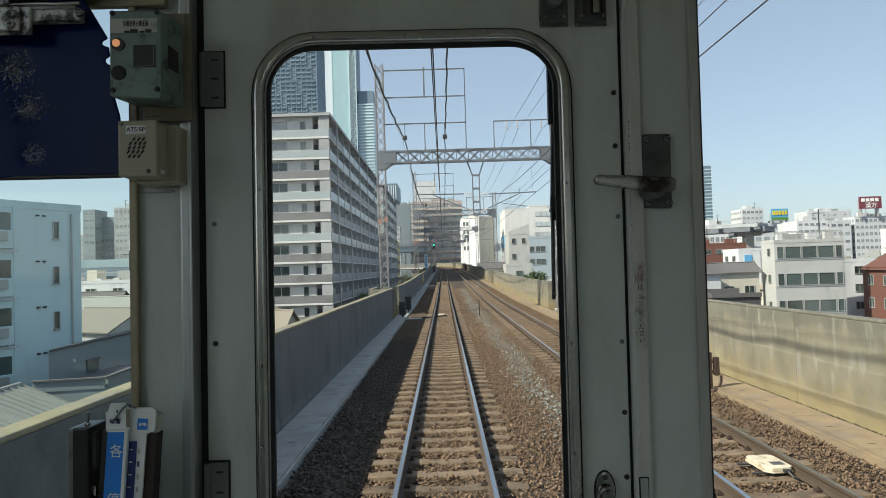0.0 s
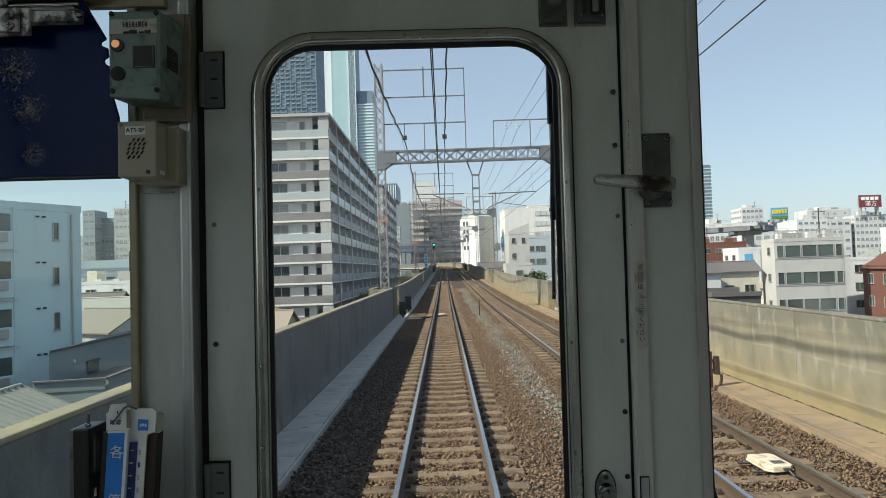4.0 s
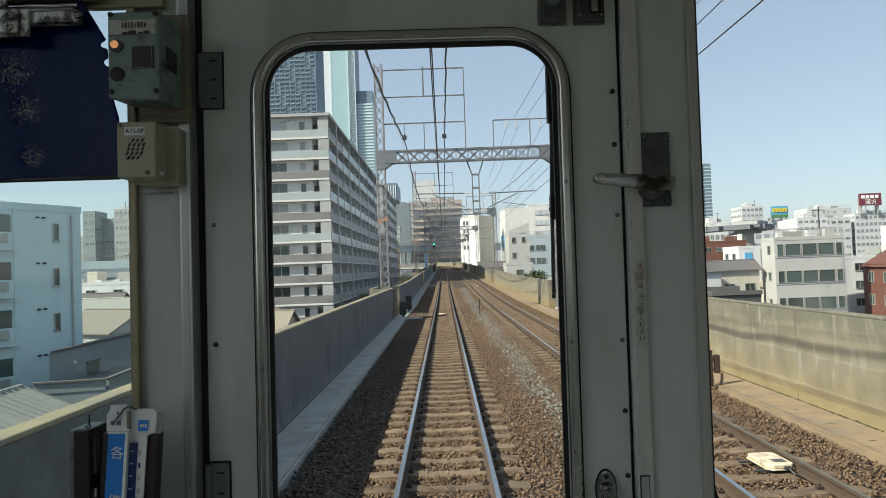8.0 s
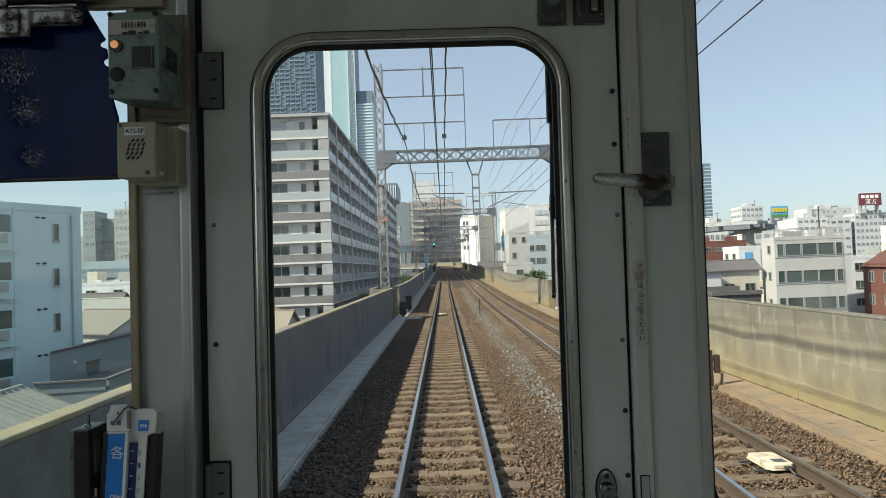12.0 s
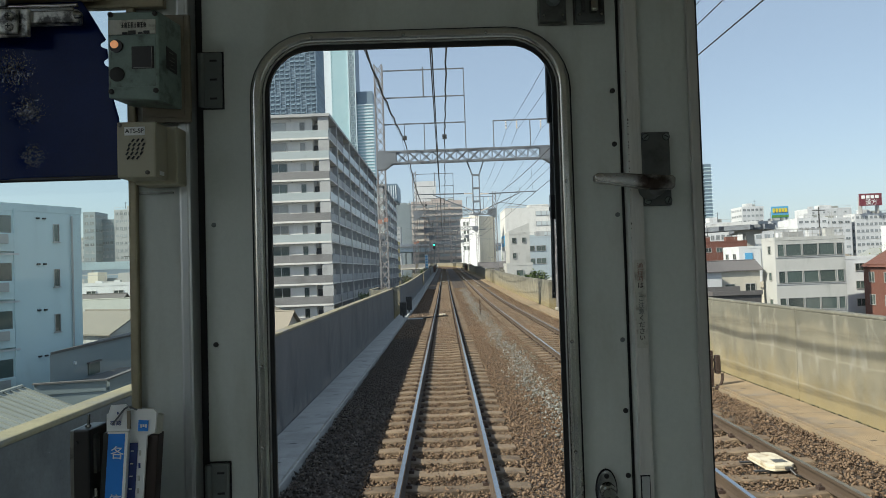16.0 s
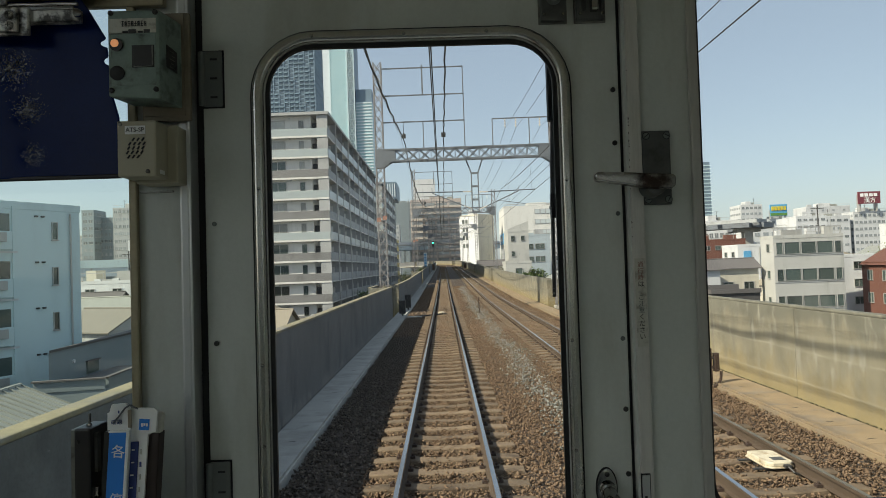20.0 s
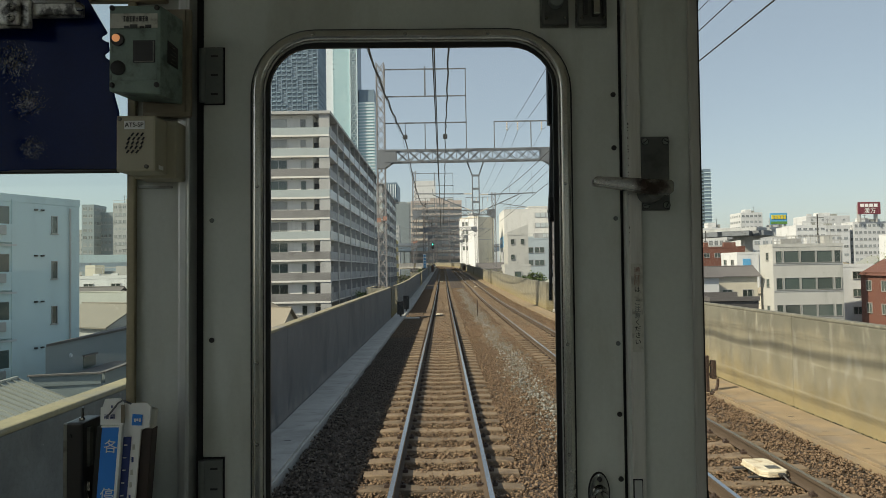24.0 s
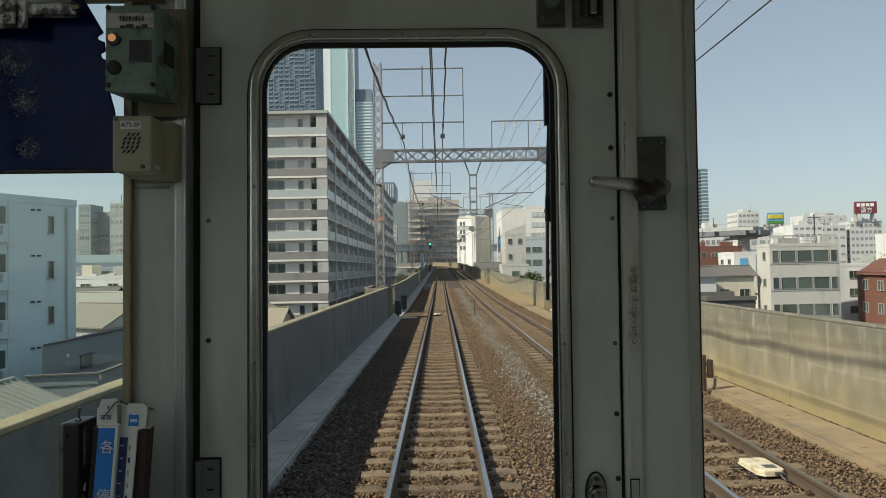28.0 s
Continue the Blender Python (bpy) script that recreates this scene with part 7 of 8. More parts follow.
for k in range(3, 8):
    part("deck_band", Geo().box(-2.0, 15.7, -13.15, -13.0, k * 4.64 + 1.2, k * 4.64 + 3.4), wall_grey, pk)
    for i in range(7):
        part("deck_panel", Geo().box(-1.7 + i * 2.5, 0.3 + i * 2.5, -13.25, -13.15, k * 4.64 + 1.4, k * 4.64 + 3.2), frosted, pk)
block("house", 12.8, 114, 4.4, 6, 2.6, wall_office, "small pale flat-roofed house beside the viaduct", 4, "s", (1.1, 0.9), 2.0, 0, roof=False)
pale_house = block("commercial_building", 16.9, 150, 4.6, 9, 9.6, wall_office, "off-white narrow house with a sloped top and few windows", 5, "", (0.8, 1.0), 2.6, 0, roof=False)
part("sloped_top", Geo().prism([(-2.3, 18.2), (2.3, 18.2), (2.3, 20.6), (-0.4, 19.6), (-2.3, 18.9)], -4.4, 4.4), wall_office, pale_house)
for u, z in ((-1.2, 13.4), (1.0, 16.8), (-1.2, 16.8)):
    piece("window", window_mesh(0.8, 1.1), pale_house, (u, -4.5, z))
house(13.0, 176, 4.6, 7, 11.0, 90, "gable", wall_cream, roof_dark, "cream house with a dark gabled roof", 1)
br = block("apartment_building", -2.8, 359, 27.4, 14, 38.6, wall_brown, "brown apartment house with long balconies", 14, "", roof=True)
for k in range(3, 14):
    for x0, x1 in ((-13.6, -7.0), (-6.6, -0.2), (0.2, 6.6), (7.0, 13.6)):
        part("balcony_front", Geo().box(x0, x1, -8.1, -7.0, k * 3.3, k * 3.3 + 1.1), balcony_tan, br)
        part("window_band", Geo().box(x0 + 0.4, x1 - 0.4, -7.06, -6.9, k * 3.3 + 1.2, k * 3.3 + 2.7), glass_hazed, br)
sc = thing("scaffold", (-8, 347, GROUND), "grey tube scaffold standing against the brown apartments", "scaffold")
for j in range(11):
    part("level", Geo().bar((-17, 347, 4 + j * 3.3), (0, 347, 4 + j * 3.3), 0.16, 0.16).bar((-17, 345.6, 4 + j * 3.3), (0, 345.6, 4 + j * 3.3), 0.16, 0.16).box(-17, 0, 345.6, 347, 3.9 + j * 3.3, 3.98 + j * 3.3), galv, sc)
for j in range(8):
    part("standard", Geo().rod((-17 + j * 2.43, 345.6, GROUND), (-17 + j * 2.43, 345.6, 39), 0.09, 5).rod((-17 + j * 2.43, 347, GROUND), (-17 + j * 2.43, 347, 39), 0.09, 5), galv, sc)
block("office_building", -31.5, 527, 18.4, 15, 54.0, wall_slate, "slate grey tower block behind the brown apartments", 16, "", (1.6, 1.4), 2.6, 0, first=8)
block("office_building", -14, 568, 18.4, 15, 77.5, wall_white, "slim white tower far ahead", 26, "", (1.8, 1.4), 3.2, 0, roof=False)
block("office_building", -38, 470, 16, 12, 33.0, wall_grey, "grey office block far ahead", 12, "s", (2.0, 1.4), 2.8, 0, first=6)
block("office_building", 20, 450, 20, 12, 30.0, wall_grey, "grey block beyond the curve", 11, "s", (1.6, 1.2), 2.6, 0, first=4)
block("office_building", -22.5, 243, 11, 26, 13.0, wall_yellow, "yellow office block with dark window rows beside the line", 7, "se", (1.9, 1.4), 2.5, 0)

part("store_sign", Geo().box(-16.2, -16.05, -9, 8, 20.5, 25.5), sign_blue, pk, "blue store sign with white shapes")
for k in range(4):
    part("sign_shape", Geo().box(-16.3, -16.2, -4 + k * 2.8, -2 + k * 2.8, 22.2, 24.4), print_white, pk)
part("store_sign", Geo().box(-16.2, -16.05, -9, 8, 12.5, 17.0), sign_green, pk, "green store sign with yellow shapes")
for k in range(3):
    part("sign_shape", Geo().box(-16.3, -16.2, -8 + k * 2.4, -6.2 + k * 2.4, 13.5, 15.8), sign_yellow, pk)
part("roof_fence", Geo().box(-15.9, 15.9, -12.9, -12.8, 38.2, 38.4).box(-15.9, 15.9, -12.9, -12.8, 37.6, 37.7), frame_mat, pk)
ps = block("parking_building", 88.0, 288, 32, 24, 23.5, wall_white, "white multi-storey car park with a green rooftop sign", 7, "", roof=False)
for k in range(3, 7):
    for i in range(5):
        part("deck_opening", Geo().box(-15 + i * 6.1, -9.6 + i * 6.1, -12.08, -11.9, k * 4.5 + 1.3, k * 4.5 + 2.9), glass_dark, ps)
part("rooftop_sign", Geo().box(8.5, 16.0, -12.1, -11.8, 31.5, 37.0), sign_green, ps, "green rooftop sign with yellow shapes")
for k in range(4):
    part("sign_shape", Geo().box(9.4 + k * 1.6, 10.6 + k * 1.6, -12.2, -12.1, 34.2, 36.0), sign_yellow, ps)
TAKEN.append((88, 288, 20))

# towers
ta = block("residential_tower", -124.3, 580, 40.4, 40, 215.0, tower_grey, "tall slate blue residential tower", 60, "", roof=False)
rt = random.Random(17)
for k in range(14, 60):
    z = k * 3.72
    part("window_band", Geo().box(-19.8, 19.8, -20.14, -19.95, z + 0.9, z + 3.2), tower_glass, ta)
    g = Geo()
    for c in range(9):
        x0 = -19.6 + c * 4.4
        if (c + (k // 3)) % 4:
            g.box(x0 + 0.5, x0 + 3.2 + rt.uniform(-0.4, 0.5), -20.9, -19.9, z + 0.1, z + 1.2)
    part("balcony_row", g, tower_rail, ta)
    g = Geo()
    for c in range(9):
        g.box(20.0, 20.6, -19.5 + c * 4.4, -16.6 + c * 4.4, z, z + 1.2)
    part("side_balcony", g, tower_rail, ta)
for c in range(10):
    part("pilaster", Geo().box(-20.3 + c * 4.4, -19.3 + c * 4.4, -20.5, -19.9, 40, 215), tower_grey, ta)
hk = thing("office_tower", (-127, 860, GROUND), "very tall pale teal glass tower with braced edges", "tower")
part("west_block", Geo().box(-160, -139.7, 860, 905, GROUND, 335), tower_pale, hk)
part("main_block", Geo().box(-139.7, -118, 858, 905, GROUND, 335), tower_teal, hk)
part("low_block", Geo().box(-107.6, -86, 862, 905, GROUND, 224), tower_teal, hk)
part("low_crown", Geo().box(-107, -86.5, 863, 900, 224, 241), tower_grey, hk)
for k in range(22, 60):
    part("floor_line", Geo().box(-107.6, -86, 861.2, 862, k * 4.1 - 20, k * 4.1 - 18.6), tower_pale, hk)
ed = Geo()
for k in range(5, 34):
    z = k * 10
    ed.bar((-117, 857, z), (-109, 857, z + 10), 0.9, 0.9).bar((-109, 857, z), (-117, 857, z + 10), 0.9, 0.9).bar((-117, 857, z), (-109, 857, z), 0.9, 0.9)
ed.bar((-117.4, 857, 0), (-117.4, 857, 335), 1.6, 1.6).bar((-108.4, 857, 0), (-108.4, 857, 335), 1.4, 1.4)
part("edge_bracing", ed, tower_frame, hk)
part("bracing_core", Geo().box(-118, -107.6, 859, 900, GROUND, 335), tower_grey, hk)
for k in range(20, 100):
    if k % 2:
        part("edge_notch", Geo().box(-140.6, -139.0, 857.4, 858.2, k * 3.3, k * 3.3 + 1.6), tower_frame, hk)
mall = thing("department_store", (-82, 700, GROUND), "broad pale teal building under the tall tower", "department store")
part("body", Geo().box(-105, -56, 700, 750, GROUND, 77), tower_teal, mall)
part("upper_band", Geo().box(-107, -47, 697, 752, 77, 95), tower_grey, mall)
for k in range(24):
    part("fin", Geo().box(-106.5 + k * 2.5, -105.5 + k * 2.5, 696.4, 697, 79, 93), tower_pale, mall)

# ---- elevated roads ----
ex = thing("expressway", (-80, 155, GROUND), "grey elevated expressway with noise walls", "elevated road")
d = Vector((0.93, 0.37, 0)).normalized()
mex = Matrix.Translation((-80, 155, 0)) @ Matrix.Rotation(math.atan2(d.y, d.x), 4, "Z")
part("deck", Geo().box(-220, 46, -5, 5, 3.2, 5.2, mex), girder_blue, ex)
part("barrier", Geo().box(-220, 46, -5.1, -4.9, 5.2, 7.0, mex), wall_blue, ex)
part("barrier", Geo().box(-220, 46, 4.9, 5.1, 5.2, 7.0, mex), wall_blue, ex)
for k in range(8):
    part("column", Geo().box(-1.2 - 200 + k * 34, 1.2 - 200 + k * 34, -1.2, 1.2, GROUND, 3.2, mex), concrete_pale, ex)

over = thing("road_overbridge", (0, 352, GROUND), "pale blue steel girder road bridge across the railway", "bridge")
ob0, oa = at(352, 0, 0), centre(352)[2]
mo = Matrix.Translation(ob0) @ Matrix.Rotation(oa + 0.12, 4, "Z")
for e in (-7, 7):
    part("girder", Geo().box(-60, 75, e - 0.3, e + 0.3, 8.2, 10.6, mo), girder_blue, over, "pale blue girder with rust streaks")
part("deck", Geo().box(-60, 75, -7.6, 7.6, 10.6, 11.1, mo), concrete_pale, over)
for k in range(22):
    part("cross_beam", Geo().box(-58 + k * 6, -57.6 + k * 6, -6.7, 6.7, 8.7, 9.8, mo), girder_blue, over)
for e in (-7.6, 7.6):
    part("railing", Geo().box(-60, 75, e - 0.08, e + 0.08, 11.1, 12.3, mo), wall_white, over)
for xx in (-9.5, 14.0, 38.0):
    part("column", Geo().box(xx - 1.3, xx + 1.3, -1.5, 1.5, GROUND, 8.2, mo), wall_white, over, "white painted concrete column", bevel=0.05)

# ---- signal beside the line ----
sig = thing("colour_light_signal", (-2.5, 175, -0.13), "grey post signal showing green", "signal")
sig.location.z += rise(175)
part("post", Geo().rod((-2.45, 175, -0.13), (-2.45, 175, 8.0), 0.08, 10), galv, sig)
part("head", Geo().prism(rounded(-2.78, -2.12, 5.9, 7.6, 0.3), 174.75, 174.95), dark_metal, sig)
part("green_lens", Geo().lathe((-2.45, 174.75, 7.1), (0, -1, 0), [(0, 0.18), (0.04, 0.15)], 14), green_lamp, sig, "lit green lens")
part("hood", Geo().lathe((-2.45, 174.76, 7.1), (0, -1, 0), [(0, 0.19), (0.005, 0.22)], 14), dark_metal, sig)
part("cabinet", Geo().box(-2.68, -2.25, 174.8, 175.3, -0.1, 1.5), dark_metal, sig, bevel=0.02)
for yy in (39.5, 87.0):
    mk = thing("warning_marker", (-3.52, yy - 0.28, 5.4), "faded orange marker bands tied to a mast", "marker")
    mk.location.z += rise(yy)
    part("band", Geo().box(-3.8, -3.55, yy - 0.27, yy - 0.25, 5.35, 5.6).box(-3.45, -3.2, yy - 0.27, yy - 0.25, 5.45, 5.7), marker_orange, mk)
bd = thing("notice_board", (-3.5, 133.4, 2.2), "tall white and blue notice board on a mast", "sign")
bd.location.z += rise(133.4)
bp = part("panel", Geo().box(-3.85, -3.2, 133.55, 133.65, 1.2, 4.3), print_white, bd)
part("bracket", Geo().box(-3.6, -3.45, 133.65, 133.8, 1.6, 1.7).box(-3.6, -3.45, 133.65, 133.8, 3.8, 3.9), galv, bd)
for k in range(5):
    part("character", Geo().box(-3.75, -3.3, 133.52, 133.55, 1.35 + k * 0.58, 1.75 + k * 0.58), sign_blue, bp)


# ---- trees ----
def tree(x, y, z, h, r, mat, label, seed, clumps=90, leaf=1.0):
    rr = random.Random(seed)
    t = thing("tree", (x, y, z), label, "tree")
    tr = Geo().rod((x, y, z), (x + 0.2, y, z + h * 0.55), 0.16, 8, 0.09)
    for k in range(6):
        a = k * 1.05 + rr.random()
        tr.rod((x + 0.1, y, z + h * (0.35 + 0.03 * k)), (x + math.cos(a) * r * 0.7, y + math.sin(a) * r * 0.7, z + h * (0.6 + 0.05 * k)), 0.06, 6, 0.02)
    part("trunk", tr, bark, t)
    g = Geo()
    for k in range(clumps):
        u = Vector((rr.gauss(0, 1), rr.gauss(0, 1), rr.gauss(0, 1))).normalized() * r * rr.random() ** 0.35
        c = Vector((x + u.x, y + u.y, z + h * 0.68 + u.z * h * 0.30 / r))
        for q in range(26):
            p = c + Vector((rr.gauss(0, 1), rr.gauss(0, 1), rr.gauss(0, 0.8))) * r * 0.16
            a, b = Vector((rr.gauss(0, 1), rr.gauss(0, 1), rr.gauss(0, 1))).normalized() * 0.13 * leaf, Vector((rr.gauss(0, 1), rr.gauss(0, 1), rr.gauss(0, 1))).normalized() * 0.09 * leaf
            n = len(g.v)
            g.v += [tuple(p - a), tuple(p + b), tuple(p + a), tuple(p - b)]
            g.f.append((n, n + 1, n + 2, n + 3))
    part("crown", g, mat, t)
    return t


for k in range(9):
    y = 216 + k * 3.4
    tree(-7.2 - rng.random() * 3, y, GROUND, 9.5 + rng.random() * 2.2, 2.4, leaf_mat, "green tree reaching over the viaduct parapet", 40 + k, 60)
tree(15.5, 112, GROUND, 10.6, 3.0, leaf_mat, "dark green tree beside the viaduct", 60, 110, 2.4)
tree(76, 108, GROUND, 13.0, 4.0, leaf_bright, "yellow-green tree among the houses", 62, 120)
tree(-11, 96, GROUND, 9.0, 1.8, leaf_mat, "small green tree below the viaduct", 63, 50)
tree(-12, 218, GROUND, 11, 2.6, leaf_bright, "spring green tree below the viaduct", 64, 60)

# ---- small houses filling the quarter ----
scatter(40, (-75, -13), (8, 88), (4.0, 5.6), (6, 10), (12, 12))
scatter(40, (-120, -40), (60, 260), (5.5, 9.0), (7, 12), (14, 14))
scatter(52, (30, 110), (60, 170), (4.5, 7.2), (7, 12), (14, 14))
scatter(50, (60, 230), (120, 330), (6.0, 10.5), (8, 14), (14, 14))
scatter(16, (10, 45), (100, 230), (6.0, 9.5), (6, 9), (6, 9.5))

# ---- trackside equipment along the whole line ----
cabinet_tan = material("cabinet_tan", (0.33, 0.25, 0.10), 0.6, var=0.15, scale=3, fine=40, bump=0.05, tint=(0.20, 0.13, 0.06), tint_scale=3)
cabinet_brown = material("cabinet_brown", (0.10, 0.055, 0.035), 0.6, var=0.15, scale=3, fine=40, bump=0.05)
grass_green = material("grass_green", (0.09, 0.13, 0.04), 0.9, var=0.4, scale=0.5, fine=8, bump=0.3)


def stand(name, s, off, z, label, category, group="", turn=0.0):
    """A thing placed beside the line, turned with it; its parts are given from its own base."""
    q, a = at(s, off, z), centre(s)[2]
    return thing(name, q, label, category, group, rz=math.degrees(a) + turn + 0.001)


def post_signal(s, off):
    t = stand("colour_light_signal", s, off, -0.13, "white post signal with ladder and platform", "signal", "white post signals")
    part("post", Geo().rod((0, 0, 0), (0, 0, 8.4), 0.11, 14), print_white, t, smooth=True)
    part("cap", Geo().lathe((0, 0, 8.4), (0, 0, 1), [(0, 0.13), (0.08, 0.13), (0.2, 0.02)], 14), dark_metal, t)
    part("base_plate", Geo().box(-0.3, 0.3, -0.3, 0.3, -0.02, 0.1), dark_metal, t)
    h = part("head", Geo().prism(rounded(-0.72, -0.32, 6.9, 8.1, 0.18), -0.1, 0.1), dark_metal, t)
    part("head_bracket", Geo().box(-0.35, 0.0, -0.04, 0.04, 6.95, 7.05).box(-0.35, 0.0, -0.04, 0.04, 7.9, 8.0), print_white, t)
    for k in range(3):
        part("lens", Geo().lathe((-0.52, 0.1, 7.15 + k * 0.35), (0, 1, 0), [(0, 0.11), (0.03, 0.1)], 12), glass_dark, h)
    part("platform", Geo().box(-0.55, 0.75, -0.35, 0.35, 6.3, 6.36), galv, t)
    part("hoop", Geo().path([(0.1, 0.3, 7.7), (0.75, 0.3, 7.75), (0.78, 0.3, 6.4)], 0.03, 8).path([(0.1, -0.3, 7.7), (0.75, -0.3, 7.75), (0.78, -0.3, 6.4)], 0.03, 8), galv, t)
    lad = Geo().bar((0.45, 0, 0), (0.45, 0, 6.3), 0.04, 0.04).bar((0.8, 0, 0), (0.8, 0, 6.3), 0.04, 0.04)
    for k in range(18):
        lad.bar((0.45, 0, 0.3 + k * 0.34), (0.8, 0, 0.3 + k * 0.34), 0.025, 0.025)
    part("ladder", lad, galv, t)
    part("case", Geo().box(0.12, 0.5, -0.15, 0.15, 1.3, 1.9), galv, t, bevel=0.02)
    return t


def cabinet(s, off, w, d, h, mat, label):
    t = stand("relay_cabinet", s, off, -0.13, label, "cabinet", "relay cabinets")
    part("body", Geo().box(-w / 2, w / 2, -d / 2, d / 2, 0.12, h), mat, t, bevel=0.02)
    part("roof", Geo().prism([(-w / 2 - 0.06, h), (w / 2 + 0.06, h), (0, h + 0.12)], -d / 2 - 0.06, d / 2 + 0.06), mat, t)
    part("plinth", Geo().box(-w / 2 + 0.05, w / 2 - 0.05, -d / 2 + 0.05, d / 2 - 0.05, 0, 0.12), concrete_pale, t)
    part("door", Geo().box(-w / 2 + 0.06, w / 2 - 0.06, -d / 2 - 0.015, -d / 2, 0.2, h - 0.08), mat, t, bevel=0.006)
    part("handle", Geo().box(w / 2 - 0.16, w / 2 - 0.12, -d / 2 - 0.04, -d / 2 - 0.015, h * 0.5, h * 0.6), dark_metal, t)
    return t


post_signal(-133, 6.15)
post_signal(-51, 6.15)
for s, off, w, d, h, mt, lab in ((-135.5, 6.05, 0.8, 0.6, 1.5, cabinet_tan, "tan steel relay cabinet on the walkway"), (-137, 6.1, 0.45, 0.4, 1.1, cabinet_brown, "rusty brown cable cabinet on the walkway"),
                                 (-53, 6.1, 0.45, 0.4, 1.2, cabinet_tan, "tan steel relay cabinet on the walkway"), (-54.4, 6.1, 0.4, 0.35, 0.9, cabinet_brown, "rusty brown cable cabinet on the walkway"),
                                 (166, -2.45, 0.55, 0.5, 1.7, cabinet_brown, "dark brown relay cabinet on the walkway"), (183.5, 6.1, 0.5, 0.4, 1.3, cabinet_brown, "dark brown cable cabinet on the walkway")):
    cabinet(s, off, w, d, h, mt, lab)


def small_sign(s, off, text, round_, h, label):
    t = stand("line_sign", s, off, -0.13, label, "sign")
    part("post", Geo().bar((0, 0, 0), (0, 0, h), 0.05, 0.05), dark_metal, t)
    g = Geo().lathe((0, -0.03, h), (0, -1, 0), [(0, 0.22), (0.02, 0.22)], 20) if round_ else Geo().box(-0.18, 0.18, -0.05, -0.03, h - 0.2, h + 0.16)
    b = part("board", g, print_white, t)
    lettering(text, 0.24, print_black, b, (0, -0.056, h), (90, 0, 0))


small_sign(198, -2.25, "C", False, 1.15, "white board lettered C on a short post")
small_sign(230, -2.3, "60", True, 1.0, "round white speed sign on a post")
small_sign(274, -2.2, "B", False, 1.0, "white board lettered B on a short post")

# service platforms, ladder and fence by the overbridge
for off, a_, b_, nm in ((-2.4, 334, 384, "service platform against the parapet"), (2.05, 330, 384, "service platform between the tracks")):
    pl = thing("service_platform", at(a_, off, -0.2), "grey concrete " + nm, "platform")
    part("slab", sweep([(off - 0.5, 0.55), (off + 0.5, 0.55), (off + 0.5, 0.75), (off - 0.5, 0.75)], a_, b_), concrete_pale, pl)
    for k in range(12):
        q, ang = at(a_ + 1 + k * 4.2, off, 0), centre(a_ + 1 + k * 4.2)[2]
        part("bracket", Geo().box(-0.3, 0.3, -0.12, 0.12, -0.4, 0.55, Matrix.Translation(q) @ Matrix.Rotation(ang, 4, "Z")), concrete_pale, pl)
    part("back_wall", sweep([(off - 0.62 if off < 0 else off + 0.5, -0.4), (off - 0.5 if off < 0 else off + 0.62, -0.4), (off - 0.5 if off < 0 else off + 0.62, 1.5), (off - 0.62 if off < 0 else off + 0.5, 1.5)], a_, b_), concrete, pl)
ld = stand("ladder", 333, -1.95, -0.2, "short yellow steel ladder up to the platform", "ladder")
g = Geo().bar((-0.22, 0, 0), (-0.22, 0.2, 1.1), 0.05, 0.05).bar((0.22, 0, 0), (0.22, 0.2, 1.1), 0.05, 0.05)
for k in range(5):
    g.bar((-0.22, 0.03 + k * 0.04, 0.15 + k * 0.21), (0.22, 0.03 + k * 0.04, 0.15 + k * 0.21), 0.03, 0.03)
part("rails_and_rungs", g, sign_yellow, ld)
fn = thing("mesh_fence", at(338, -3.2, 0), "grey panel fence beside the platform", "fence")
for k in range(16):
    q, ang = at(338 + k * 2.6, -3.15, 0), centre(338 + k * 2.6)[2]
    part("panel", Geo().box(-0.03, 0.03, 0.05, 2.5, 0.7, 2.5, Matrix.Translation(q) @ Matrix.Rotation(ang, 4, "Z")), wall_grey, fn)

tr = stand("train", 470, 0.0, 0.0, "silver commuter train standing on the line far ahead", "train", turn=8)
for k in range(2):
    y0 = k * 20.4
    c = part("car_body", Geo().prism([(-1.38, 1.0), (1.38, 1.0), (1.42, 2.4), (1.30, 3.4), (0.8, 3.75), (-0.8, 3.75), (-1.30, 3.4), (-1.42, 2.4)], y0, y0 + 20.0), roof_metal, tr, "silver car body")
    part("underframe", Geo().box(-1.1, 1.1, y0 + 0.5, y0 + 19.5, 0.0, 1.0), dark_metal, tr)
    for i in range(6):
        for sx in (-1, 1):
            part("window", Geo().box(sx * 1.40, sx * 1.45, y0 + 1.2 + i * 3.1, y0 + 3.2 + i * 3.1, 1.95, 2.85), glass_dark, c)
for x0, x1 in ((-1.2, -0.42), (-0.32, 0.32), (0.42, 1.2)):
    part("windscreen", Geo().box(x0, x1, -0.05, 0.0, 2.0, 3.1), glass_dark, tr)

# ---- buildings passed before ----
ap = block("apartment_building", -29, -112, 16, 26, 8.2, wall_blue, "pale grey apartment house with white balcony bands", 6, "e", (1.9, 1.6), 3.2, roof=True)
for k in range(1, 6):
    part("balcony_front", Geo().box(8.0, 9.4, -13, 13, k * 2.8 - 0.2, k * 2.8), wall_white, ap)
    part("balcony_rail", Geo().box(9.3, 9.4, -13, 13, k * 2.8, k * 2.8 + 1.0), apt_white, ap)
block("apartment_building", -25, -84, 10, 12, 9.5, apt_white, "white building with a stepped stair facade", 7, "e", (1.6, 1.0), 4.0, roof=False)
block("house", -23, -68, 9, 10, -1.2, wall_brick, "red painted house with roof rails", 3, "e", (1.3, 1.1), 3.0, roof=False)
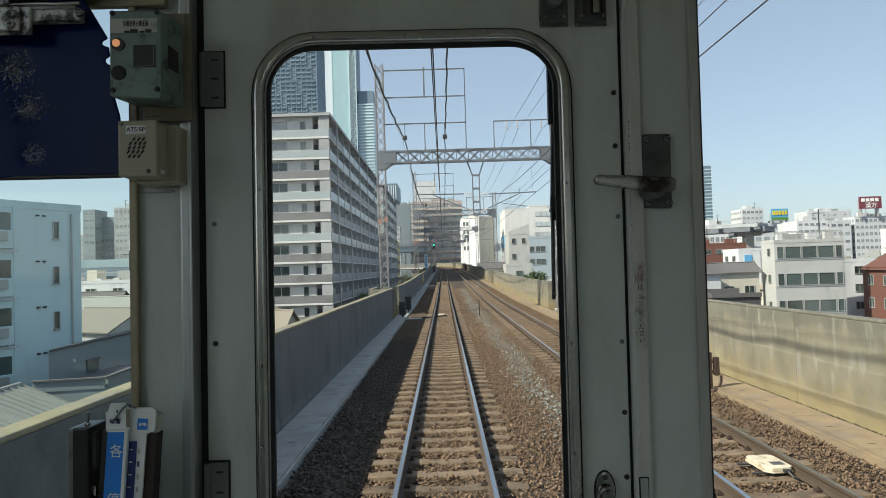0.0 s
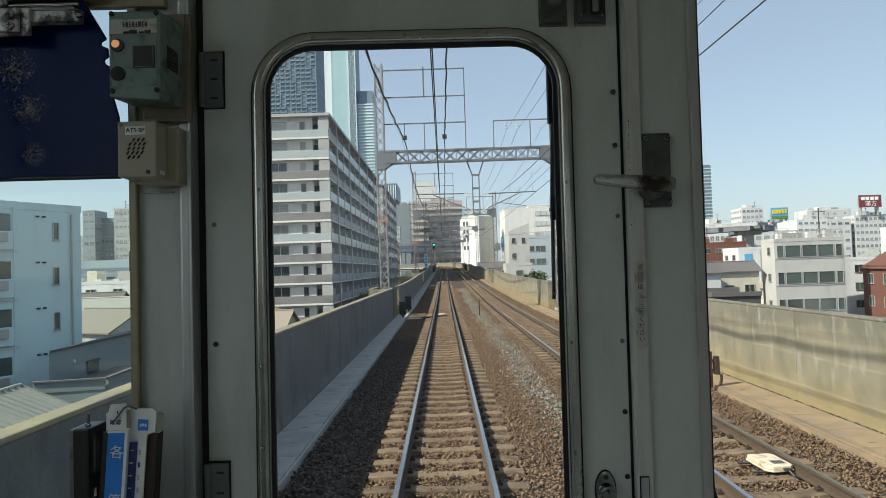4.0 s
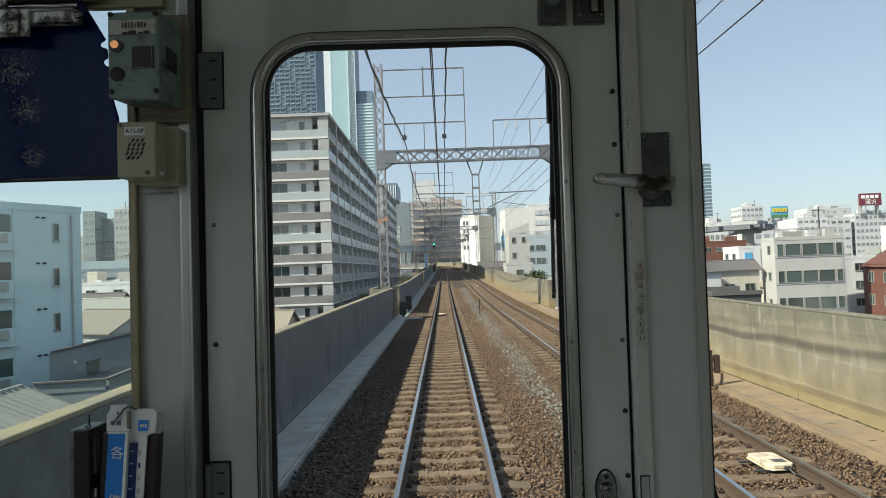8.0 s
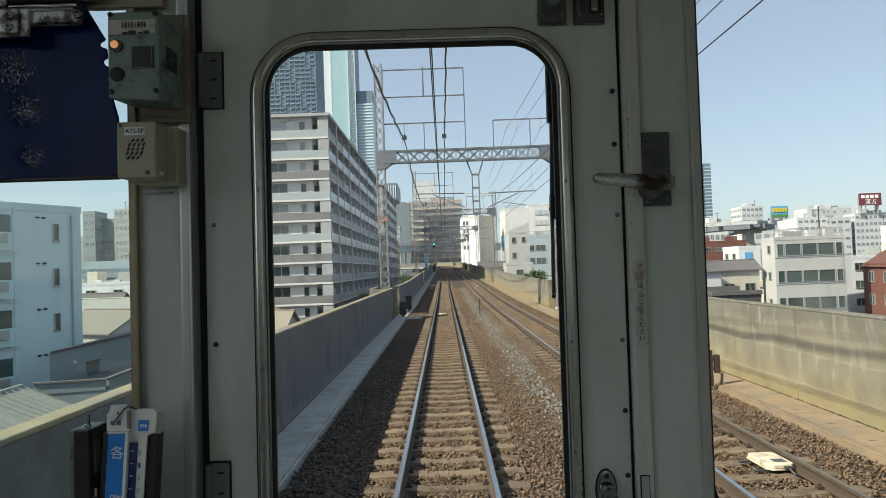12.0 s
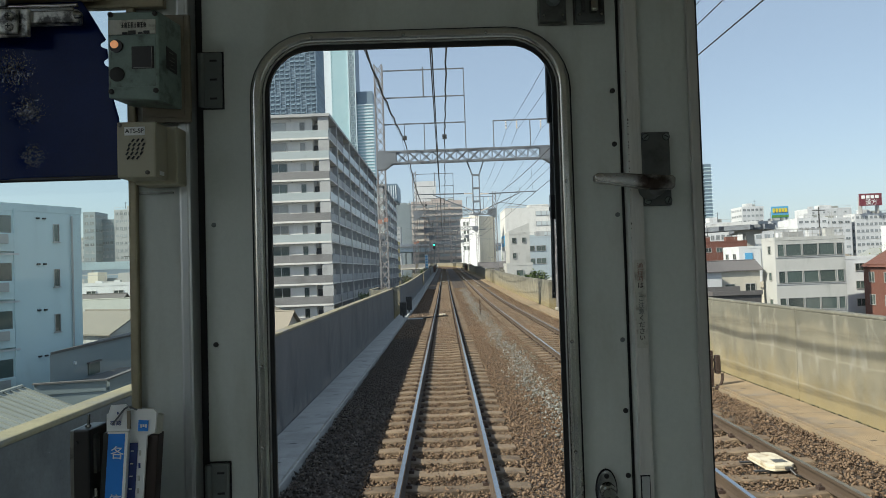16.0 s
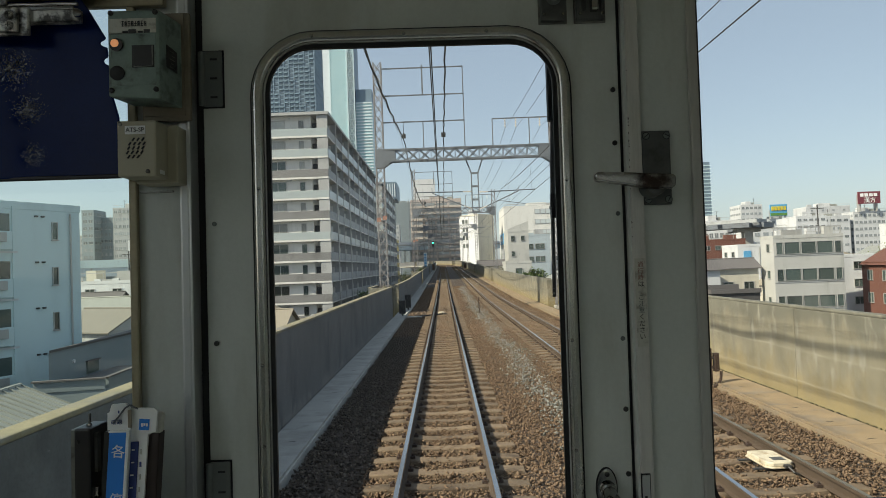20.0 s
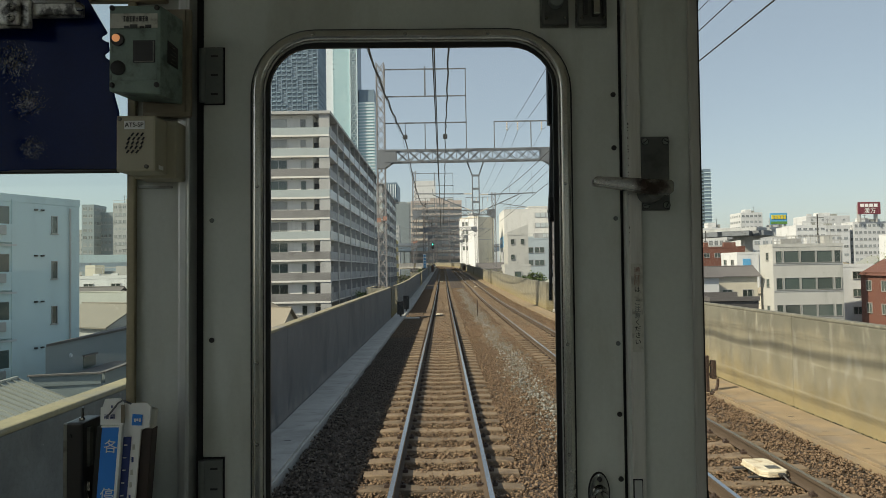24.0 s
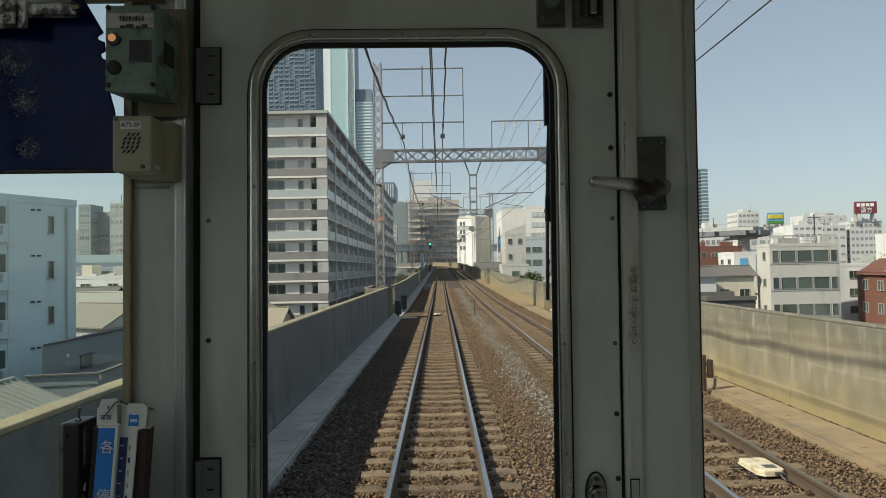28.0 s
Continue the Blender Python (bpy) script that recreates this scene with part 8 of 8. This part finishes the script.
gt = block("office_building", -25, -25, 11, 16, 2.3, wall_grey, "grey clad building with a rooftop water tower", 4, "se", (1.7, 1.2), 3.2, roof=False)
lat = Geo()
lattice(lat, 1.0, 2.0, 10.9, 12.6, 1.6, 0.08, 0.8, 0.05)
part("tank_frame", lat, dark_metal, gt)
part("water_tank", Geo().lathe((1.0, 2.0, 12.6), (0, 0, 1), [(0, 1.0), (0.1, 1.05), (1.7, 1.05), (2.0, 0.5)], 20), wall_white, gt, smooth=True)
block("apartment_building", -24, 3, 9, 9, 1.6, wall_yellow, "yellow rendered flats with small balconies", 4, "se", (1.4, 1.2), 3.0, roof=False)
block("apartment_building", -24, -8, 9, 9, 1.4, wall_grey, "grey flats beside the viaduct", 4, "se", (1.2, 1.2), 3.0, roof=False)
bt = block("apartment_building", 78, -78, 20, 14, 17.0, wall_brown, "brown tiled apartment block with pale balcony bands", 9, "sw", (1.6, 1.3), 3.2)
for k in range(1, 9):
    part("balcony_band", Geo().box(-10.2, 10.2, -7.9, -7.0, k * 2.84, k * 2.84 + 0.9), wall_cream, bt)
pk2 = thing("sports_court", (44, -60, GROUND), "green sports court with a wire fence", "court")
part("surface", Geo().box(36, 56, -75, -48, GROUND, GROUND + 0.06), grass_green, pk2)
for k in range(6):
    part("fence_post", Geo().rod((36 + k * 4, -48, GROUND), (36 + k * 4, -48, GROUND + 4), 0.05, 6), galv, pk2)
tree(40, -44, GROUND, 10, 3.2, leaf_bright, "round green tree beside the sports court", 71, 60)
bv = thing("branch_viaduct", (74, -20, GROUND), "concrete railway viaduct curving away through the houses", "viaduct")
for k in range(9):
    a0 = 0.12 * k
    m = Matrix.Translation((60 + 70 * (1 - math.cos(a0)), -85 + 78 * math.sin(a0) + k * 3, 0)) @ Matrix.Rotation(-a0, 4, "Z")
    part("span", Geo().box(-5, 5, -6.5, 6.5, -3.2, -2.2, m).box(-5.1, -4.8, -6.5, 6.5, -2.2, -1.2, m).box(4.8, 5.1, -6.5, 6.5, -2.2, -1.2, m), concrete_pale, bv)
    part("pier", Geo().box(-3.5, 3.5, -0.6, 0.6, GROUND, -3.2, m), concrete_pale, bv)
rg = block("commercial_building", 27, 187, 12, 14, 5.4, apt_white, "white building with a planted roof terrace", 4, "sw", (2.0, 1.1), 3.4, roof=False)
tree(21, 182, 5.4, 4.2, 1.8, leaf_bright, "bright green bush on the roof terrace", 81, 50)
dm = block("house", 24, 214, 9, 9, 7.0, wall_grey, "concrete house with a dark mansard turret", 5, "w", (1.2, 1.2), 3.0, roof=False)
part("turret_roof", Geo().add([(-3, -3, 15.9), (3, -3, 15.9), (3, 3, 15.9), (-3, 3, 15.9), (-1.8, -1.8, 19.0), (1.8, -1.8, 19.0), (1.8, 1.8, 19.0), (-1.8, 1.8, 19.0)],
                               [(0, 1, 5, 4), (1, 2, 6, 5), (2, 3, 7, 6), (3, 0, 4, 7), (4, 5, 6, 7)]), roof_dark, dm)
up = thing("utility_pole", (18.5, 262, GROUND), "grey utility pole with crossarms and transformers", "utility pole")
part("pole", Geo().rod((18.5, 262, GROUND), (18.5, 262, 7.0), 0.17, 10, 0.12), concrete_pale, up)
for z in (6.2, 5.2, 3.6):
    part("crossarm", Geo().box(17.4, 19.6, 261.95, 262.05, z, z + 0.1), galv, up)
for x in (17.9, 19.1):
    part("transformer", Geo().rod((x, 261.9, 2.2), (x, 261.9, 3.3), 0.28, 12), wall_grey, up)
scatter(26, (-70, -14), (-160, 5), (4.0, 6.0), (6, 10), (12, 12))
scatter(22, (20, 100), (-150, 50), (4.0, 6.2), (7, 11), (14, 14))
